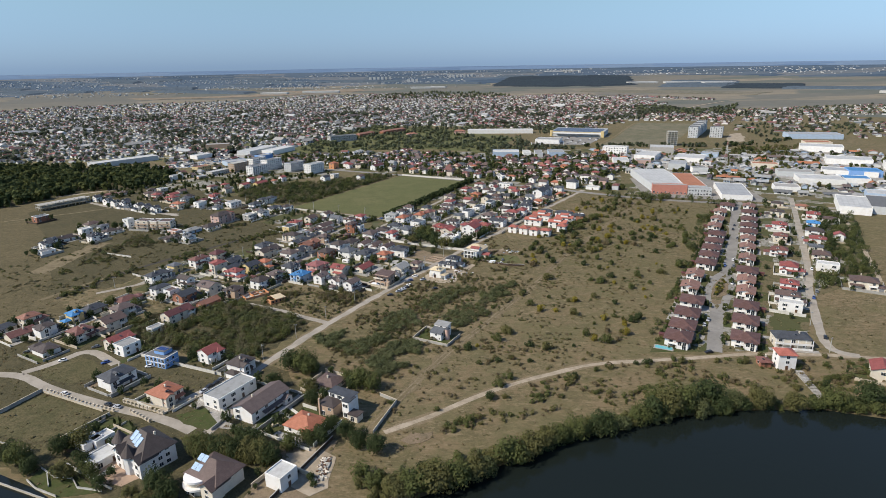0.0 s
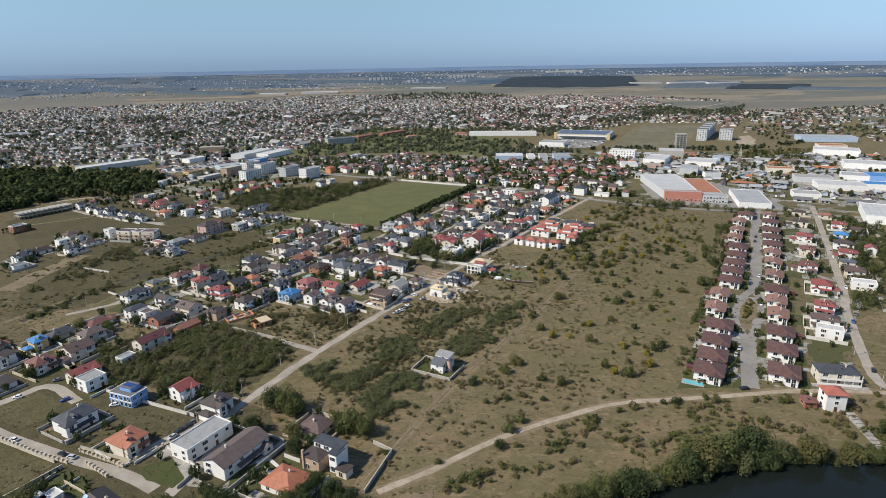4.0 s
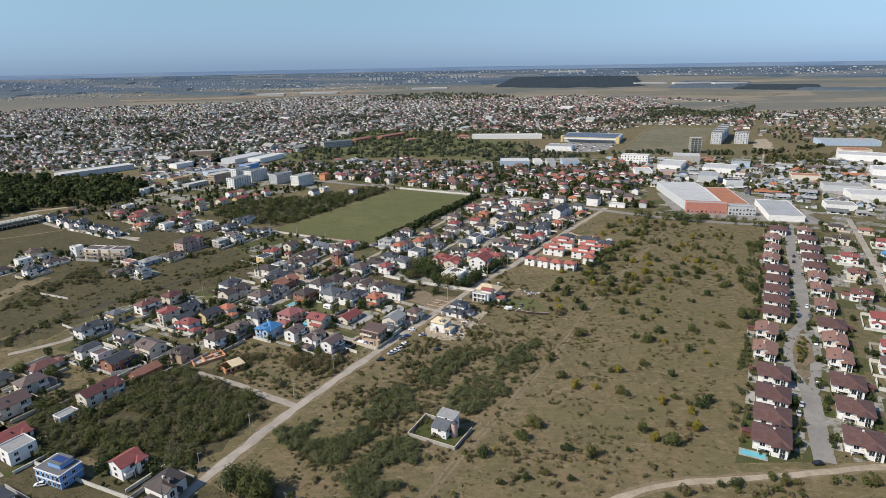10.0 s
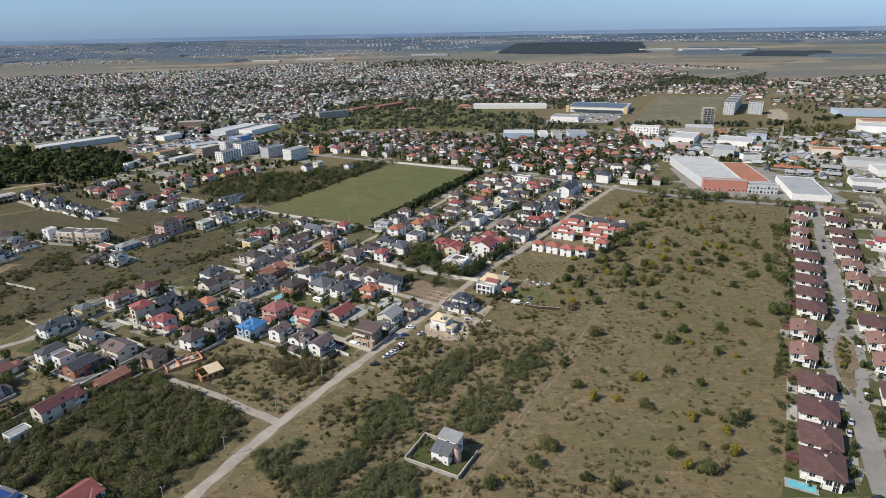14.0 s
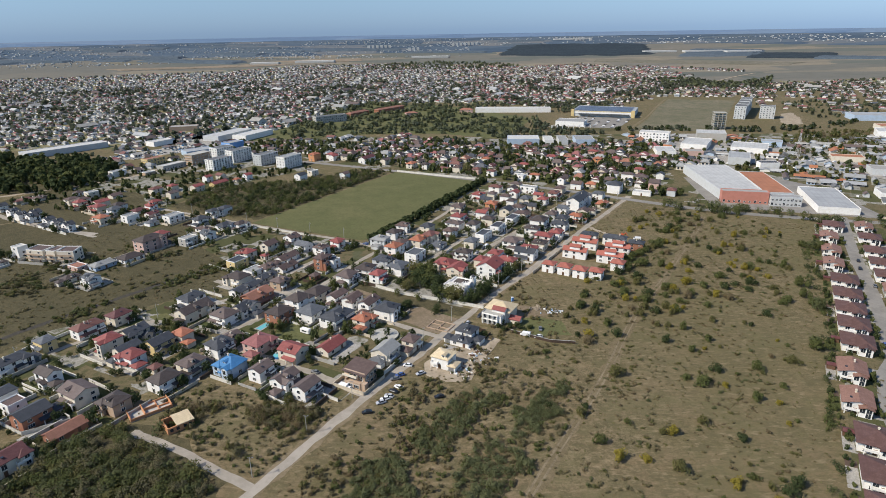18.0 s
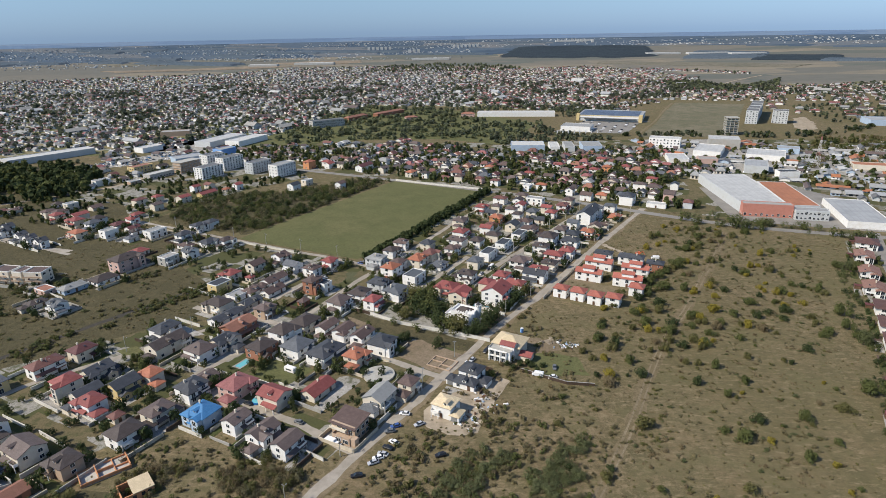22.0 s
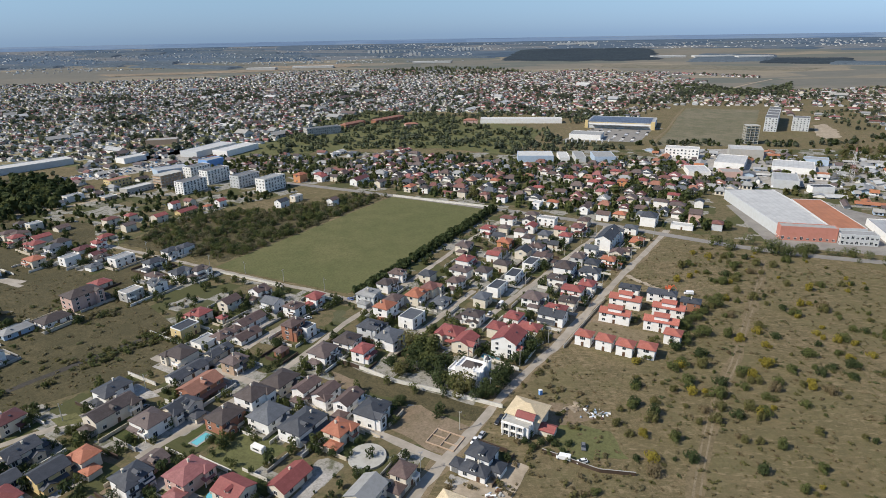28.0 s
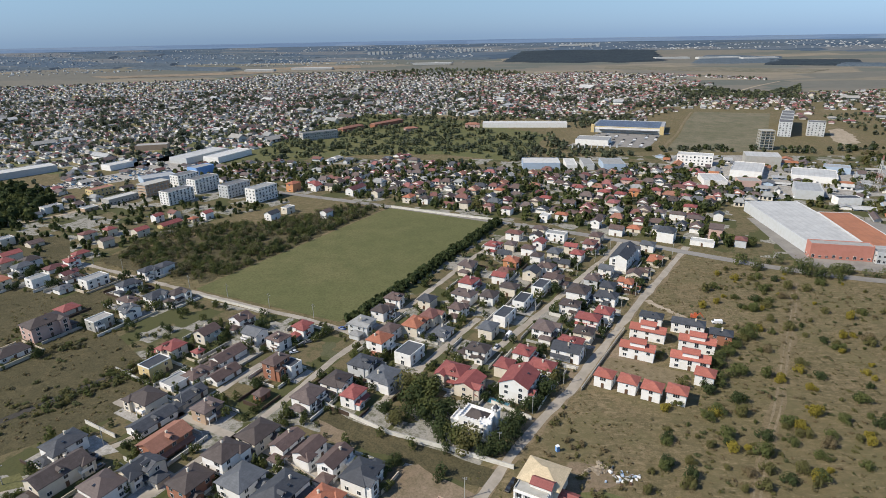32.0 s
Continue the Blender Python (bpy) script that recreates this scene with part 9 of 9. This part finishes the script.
# ---- parked cars ----
PAINT = {}
for k, c in dict(white=(0.75, 0.75, 0.74), silver=(0.42, 0.43, 0.45), black=(0.02, 0.02, 0.022), red=(0.35, 0.03, 0.03), blue=(0.05, 0.10, 0.28), grey=(0.14, 0.145, 0.15)).items():
    PAINT[k], _t, _b = material("car_paint_" + k)
    _b.inputs["Base Color"].default_value = (*c, 1)
    _b.inputs["Roughness"].default_value = 0.28
TYRE = plain("black_rubber", (0.02, 0.02, 0.02), 0.85)


def loft(name, rings_, mat):
    n = len(rings_[0])
    v = [p for q in rings_ for p in q]
    f = [(k * n + i, k * n + (i + 1) % n, k * n + n + (i + 1) % n, k * n + n + i) for k in range(len(rings_) - 1) for i in range(n)]
    return made(name, v, f + [tuple(range(n))[::-1], tuple(range(len(v) - n, len(v)))], [mat])


def car_body(mat, van=False):
    # cross-sections from nose to tail: x, half width, bottom, top
    secs = ((-2.1, 0.70, 0.38, 0.62), (-1.95, 0.82, 0.30, 0.78), (-1.0, 0.88, 0.28, 0.92), (1.6, 0.88, 0.28, 0.98), (2.05, 0.80, 0.32, 0.92), (2.15, 0.72, 0.40, 0.80))
    return loft("body", [[(x, -w, lo), (x, w, lo), (x, w, hi - 0.12), (x, w * 0.88, hi), (x, -w * 0.88, hi), (x, -w, hi - 0.12)] for x, w, lo, hi in secs], mat)


BODY = {k: car_body(m) for k, m in PAINT.items()}
CABIN = loft("cabin_glass", [[(x, -w, lo), (x, w, lo), (x, w * t, hi), (x, -w * t, hi)] for x, w, lo, hi, t in ((-1.0, 0.78, 0.9, 0.92, 1), (-0.3, 0.80, 0.9, 1.40, 0.8), (1.2, 0.80, 0.9, 1.42, 0.8), (1.85, 0.74, 0.9, 0.98, 0.95))], GLASS)
TOP = {k: boxes("car_roof", [(-0.3, 1.2, -0.62, 0.62, 1.41, 1.47)], m) for k, m in PAINT.items()}
WHEEL = cylinder("wheel", 0.32, 0.2, 14, TYRE)


def car(x, y, turn, paint):
    ob = tagged(empty("car", x, y, 0.09, radians(turn)), f"{paint} hatchback car parked at the roadside", "car", "parked cars")
    part("body", BODY[paint], ob)
    part("cabin_glass", CABIN, ob)
    part("roof_panel", TOP[paint], ob)
    for wx in (-1.3, 1.35):
        for sy, o in ((-0.88, 0.2), (0.68, 0.2)):
            w = part("wheel", WHEEL, ob, (wx, sy + o, 0.32))
            w.rotation_euler = (radians(90), 0, 0)


COL = list(PAINT)
CAR_PLACES_NEAR = ((5.6, 431.1, 61),
    (8.4, 434.4, 61),
    (15.3, 442.4, 61),
    (16.8, 445, 61),
    (45.4, 426.9, 80),
    (-20.5, 394, -12),
    (-23.5, 386, 20),
    (-25.5, 383, 10),
    (-23.5, 376.5, -35),
    (-25.5, 373.5, -30),
    (-27, 370, -20),
    (-28.5, 368, 15),
    (-30, 365.5, 25),
    (-35, 359, 10),
    (255.7, 499.3, 61),
    (246.9, 472.8, 61),
    (217.1, 417.3, 61),
    (205.3, 405.3, 61),
    (211, 404, 61),
    (193.5, 369, 61),
    (136, 272.8, 5),
    (147.5, 305, 61),
    (171.5, 331, 61),
    (152.7, 312, 61),)
CAR_PLACES_MIDDLE = ((263, 512, 61),
    (-77.3, 541.4, 20),
    (-74.8, 545.4, 20),
    (-79.5, 535.4, 20),
    (-60, 559.5, -29),
    (-57, 563, 30),
    (-34.5, 570, 61),
    (24, 546, 61),
    (19, 538, 61),
    (74, 551, 61),
    (79, 558, 61),
    (-137, 461, 50),
    (-133.5, 459, 40),
    (-130, 455, 61),
    (-150, 268, 10),
    (-175, 273, 40),
    (-190, 291, 20),
    (-199, 276, 10),
    (-152, 233, -25),
    (-147, 231, -20),
    (-178, 243, -20),
    (-113, 243, 58),
    (-112, 247, 58),
    (-110, 250, 58),)
CAR_PLACES_FAR = ((-109, 253, 58),
    (-60, 213, 10),
    (232, 342, 61),
    (240, 352, 61),
    (262, 394, 61),
    (205, 287, 61),
    (300, 470, 61),
    (43, 419, 10),
    (-14.5, 387, 30),
    (-6, 369, 15),
    (-86, 402.5, -29),
    (-62, 389.5, -29),
    (-45, 376, -29),)
for i, (x, y, t) in enumerate(CAR_PLACES_NEAR + CAR_PLACES_MIDDLE + CAR_PLACES_FAR):
    car(x, y, t, ("white", "silver", "black", "black", "grey", "white", "blue", "grey", "white", "black", "silver")[i % 11])
for x, y, t in ((-47.5, 377.5, -29), (37, 421, -20), (26, 549, 61), (135.8, 560.2, -10)):
    v_ = tagged(empty("van", x, y, 0.09, radians(t)), "white delivery van parked beside a house", "van", "parked cars")
    part("body", loft("body", [[(q, -w, 0.35), (q, w, 0.35), (q, w, h - 0.2), (q, w * 0.85, h), (q, -w * 0.85, h), (q, -w, h - 0.2)] for q, w, h in ((-2.6, 0.85, 1.0), (-2.3, 0.95, 1.25), (-1.5, 0.97, 2.1), (2.4, 0.97, 2.2), (2.5, 0.9, 2.1))], PAINT["white"]), v_)
    part("windscreen", made("windscreen", [(-2.3, -0.8, 1.3), (-2.3, 0.8, 1.3), (-1.6, 0.72, 2.0), (-1.6, -0.72, 2.0)], [(0, 3, 2, 1)], [GLASS]), v_, (-0.04, 0, 0.03))
    for wx in (-1.7, 1.6):
        for sy in (-0.8, 1.0):
            w = part("wheel", WHEEL, v_, (wx, sy, 0.34))
            w.rotation_euler = (radians(90), 0, 0)
dg = tagged(empty("excavator", 126.4, 566.5, 0.07, radians(-20)), "orange tracked excavator on a dirt yard", "excavator")
ORANGE = plain("excavator_orange", (0.5, 0.12, 0.05), 0.5)
for sy in (-1.1, 0.6):
    part("track", boxes("track", [(-1.7, 1.7, sy, sy + 0.5, 0.12, 0.62), (-1.45, 1.45, sy, sy + 0.5, 0, 0.74)], ROOF["felt"]), dg)
part("body", boxes("body", [(-1.9, 1.1, -1.15, 1.15, 0.75, 1.7), (-1.9, -0.9, -1.15, 1.15, 1.7, 2.1)], ORANGE), dg)
part("cab", boxes("cab", [(-0.4, 1.1, 0.1, 1.1, 1.7, 2.9)], ORANGE), dg)
boom = part("boom", made("boom", [(0.9, -0.6, 1.3), (0.9, -0.2, 1.3), (3.0, -0.2, 3.6), (3.0, -0.6, 3.6), (0.5, -0.6, 1.7), (0.5, -0.2, 1.7), (2.7, -0.2, 4.0), (2.7, -0.6, 4.0)],
     [(0, 1, 2, 3), (4, 7, 6, 5), (0, 4, 5, 1), (3, 2, 6, 7), (0, 3, 7, 4), (1, 5, 6, 2)], [ORANGE]), dg)
part("arm", made("arm", [(2.8, -0.55, 3.9), (2.8, -0.25, 3.9), (4.6, -0.25, 1.4), (4.6, -0.55, 1.4), (2.5, -0.55, 3.6), (2.5, -0.25, 3.6), (4.3, -0.25, 1.2), (4.3, -0.55, 1.2)],
     [(0, 1, 2, 3), (4, 7, 6, 5), (0, 4, 5, 1), (3, 2, 6, 7), (0, 3, 7, 4), (1, 5, 6, 2)], [ORANGE]), dg)
part("bucket", boxes("bucket", [(3.7, 4.6, -0.9, 0.1, 0.1, 0.3), (3.7, 3.85, -0.9, 0.1, 0.3, 1.1), (3.85, 4.6, -0.9, -0.8, 0.3, 1.0), (3.85, 4.6, 0, 0.1, 0.3, 1.0), (3.9, 4.6, -0.6, -0.2, 0.95, 1.3)], ROOF["felt"]), dg)
rows = []
for i in range(9):
    for j in range(14):
        cx, cy = 188 + i * 13 + j * 3.0, 1090 - i * 5.0 + j * 7.0
        if rnd.random() < 0.55 and inside(cx, cy, CARPARK):
            rows.append((cx, cy, 0.1, 4.2, 1.8, 1.4, radians(-22)))
for i in range(130):
    x, y = rnd.uniform(300, 600), rnd.uniform(640, 960)
    rows.append((x, y, 0.1, 4.2, 1.8, 1.4, rnd.choice((0.5, 1.1, -0.4))))
car_low = ([(-0.5, -0.5, 0.2), (0.5, -0.5, 0.2), (0.5, 0.5, 0.2), (-0.5, 0.5, 0.2), (-0.5, -0.5, 0.6), (0.5, -0.5, 0.65), (0.5, 0.5, 0.65), (-0.5, 0.5, 0.6), (-0.2, -0.42, 1), (0.35, -0.42, 1), (0.35, 0.42, 1), (-0.2, 0.42, 1)],
           [(0, 1, 5, 4), (1, 2, 6, 5), (2, 3, 7, 6), (3, 0, 4, 7), (4, 5, 9, 8), (5, 6, 10, 9), (6, 7, 11, 10), (7, 4, 8, 11), (8, 9, 10, 11)])
batch("far_parked_cars", car_low, rows, [PAINT["white"], PAINT["silver"], PAINT["grey"], PAINT["black"]], "rows of cars far off in yards", "cars", lambda i: [i * 7 % 4] * 9)

# ---- poles along the street ----
POLE = cylinder("pole_shaft", 0.17, 8.6, 10, CONCRETE, 0.11)
ARM = boxes("crossarm", [(-0.9, 0.9, -0.06, 0.06, 8.0, 8.12)], METAL)
LAMP = boxes("lamp_head", [(-0.15, 0.15, -1.5, -0.9, 7.5, 7.62)], METAL)


def pole(x, y, turn):
    ob = tagged(empty("utility_pole", x, y, 0, turn), "grey concrete utility pole with crossarm and lamp", "pole", "street poles")
    part("pole_shaft", POLE, ob)
    part("crossarm", ARM, ob)
    part("lamp_head", LAMP, ob)


for line, side, gap in ((MAIN, 4.6, 27), (RIGHT, 4.2, 30), (LANES[6], 3.2, 30), (LANES[7], 3.2, 32), (LANES[1], 3.2, 32)):
    left = 12.0
    for a, b in zip(line, line[1:]):
        s = math.dist(a, b)
        while left < s:
            q = left / s
            dx, dy = (b[0] - a[0]) / s, (b[1] - a[1]) / s
            pole(a[0] + (b[0] - a[0]) * q - dy * side, a[1] + (b[1] - a[1]) * q + dx * side, math.atan2(dy, dx) + math.pi / 2)
            left += gap
        left -= s

# ---- garden trees, shrubs and tufts ----
TREES = 0
extra = []
for x, y, w, d, turn, detail in list(HOUSES):
    if detail < 2:
        continue
    r = random.Random(int(x * 13 + y * 5))
    for k in range(r.choice((4, 6, 7, 9))):
        a, q = r.uniform(0, math.tau), max(w, d) / 2 + r.uniform(1.2, 8)
        px, py = x + q * math.cos(a), y + q * math.sin(a)
        if blocked(px, py, None) or inside(px, py, SITE_YARD):
            continue
        h = r.choice((1.2, 1.6, 2.0, 2.4, 3, 3.6, 4.5, 6))
        if k == 0 and TREES < 170:
            tree(px, py, max(h, 3.2), r.choice(("green", "dark", "dark", "dark")), 0.75, "garden trees")
            TREES += 1
        else:
            extra.append((px, py, -0.1, h * 0.52, h * 0.52, h * 0.95, r.uniform(0, 6)))
eg = [(x, y, -0.1, h * 0.6, h * 0.6, h, rnd.uniform(0, 6)) for x, y, h in ESTATE_GREEN if all(off_line(x, y, q) > 3.6 for q in (ESTATE, ESTATE_FAR, GRAVEL, RIGHT))]
batch("estate_shrubs", leaf_cloud(73, 150, 0.11, 6, low=0.0), eg[::2], [LEAF["green"]], "green shrubs and hedges in estate gardens", "shrubs")
batch("estate_shrubs", leaf_cloud(74, 150, 0.11, 6, low=0.0), eg[1::2], [LEAF["dark"]], "dark green shrubs and hedges in estate gardens", "shrubs")
half = len(extra) // 3
batch("garden_shrubs", leaf_cloud(71, 150, 0.10, 7, low=0.0), extra[:half], [LEAF["green"]], "green garden shrubs and small trees", "shrubs")
batch("garden_shrubs", leaf_cloud(72, 150, 0.10, 7, low=0.0), extra[half:], [LEAF["dark"]], "dark green garden shrubs and small trees", "shrubs")
BIG_TREES_NEAR = (*[(-98.5 + i * 2.6, 196.5 - i * 0.5 + 0.7 * (i % 2), 7.2 + 0.6 * (i * 5 % 3)) for i in range(13)],
    (-81, 203, 7),
    (-77, 201, 7.5),
    (-62, 200, 6.5),
    (-56, 202, 6),
    (-51, 206, 6),
    (-100, 168, 4.5),
    (-106, 170, 4.5),
    (-112, 173, 4),
    (-76, 263, 9),
    (-70, 261, 10),
    (-66, 258, 8),
    (-80, 246, 7),
    (-40, 247, 9),
    (-34, 243, 7),
    (-47, 250, 6),
    (-62, 240, 7),
    (-60, 231, 6),
    (-54, 236, 5),
    (-104, 176, 8),
    (-98, 172, 7),)
BIG_TREES_MIDDLE = ((-147, 203, 8),
    (-152, 199, 7),
    (-164, 192, 8),
    (-172, 196, 7),
    (-158, 188, 6),
    (-139, 190, 6),
    (-133, 184, 6),
    (-141, 183, 7),
    (-126, 178, 5),
    (-48, 211, 6),
    (-40, 206, 7),
    (-35, 200, 7),
    (-27, 196, 7),
    (-50, 203, 6),
    (-19.6, 490, 8),
    (-12.5, 486, 8),
    (-25, 479, 6),
    (-8, 470, 7),
    (-2, 466, 7),
    (2, 463, 8),
    (18, 470, 7),
    (21, 476, 6),
    (-22, 502, 8),
    (-14, 497, 9),)
BIG_TREES_FAR = ((-17, 482, 7),
    (-6, 482, 8),
    (-30, 486, 5),
    (14, 462, 7),
    (8, 459, 5),
    (30, 489, 6),
    (36, 498, 7),
    (40, 508, 6),
    (-230, 250, 9),
    (-240, 243, 9),
    (-248, 252, 8),
    (-225, 240, 7),
    (-252, 240, 8),
    (150, 262, 3),
    (118, 262, 3),
    (100, 262, 3),
    (165, 262, 3),
    (20, 233, 3.5),
    (30, 250, 3.5),)
for x, y, h in BIG_TREES_NEAR + BIG_TREES_MIDDLE + BIG_TREES_FAR:
    tree(x, y, h, rnd.choice(("green", "dark", "dark", "olive")), 0.85, "large trees")


def open_ground(n, x0, x1, y0, y1, seed):
    """Random places on open ground, away from houses, roads, plots, field and lake."""
    g = np.random.default_rng(seed)
    p = np.stack([g.uniform(x0, x1, n), g.uniform(y0, y1, n)], 1)
    keep = np.ones(n, bool)
    for a, b, c in BUILT:
        keep &= np.hypot(p[:, 0] - a, p[:, 1] - b) > c + 1
    for line in LINES:
        for a, b in zip(line, line[1:]):
            e = np.array(b) - np.array(a)
            t = np.clip(((p - a) @ e) / (e @ e), 0, 1)
            keep &= np.hypot(*(p - a - t[:, None] * e).T) > 3.8
    return [(x, y) for x, y in p[keep] if not any(inside(x, y, q) for q in (FIELD, LAKE, VILLAGE))]


for seed, mat, say in ((1, TUFT, "dry grass tufts"), (2, SCRUB, "dry brown scrub tufts"), (3, LEAF["olive"], "low olive weeds"), (4, TUFT, "dry grass tufts")):
    spots = []
    for x, y in open_ground(8500, -300, 330, 175, 690, seed):
        n = noise.noise((x * 0.03, y * 0.03, seed * 2.0)) + 0.5 * noise.noise((x * 0.11, y * 0.11, seed))
        if n > -0.12:
            s = rnd.uniform(0.35, 1.0) * (1.3 if n > 0.25 else 0.9)
            spots.append((x, y, -0.05, s, s, s * rnd.uniform(0.35, 0.65), rnd.uniform(0, 6)))
    batch("grass_tufts", leaf_cloud(80 + seed, 7, 0.34, 3, low=0.0), spots, [mat], say + " over the dry field", "grass")
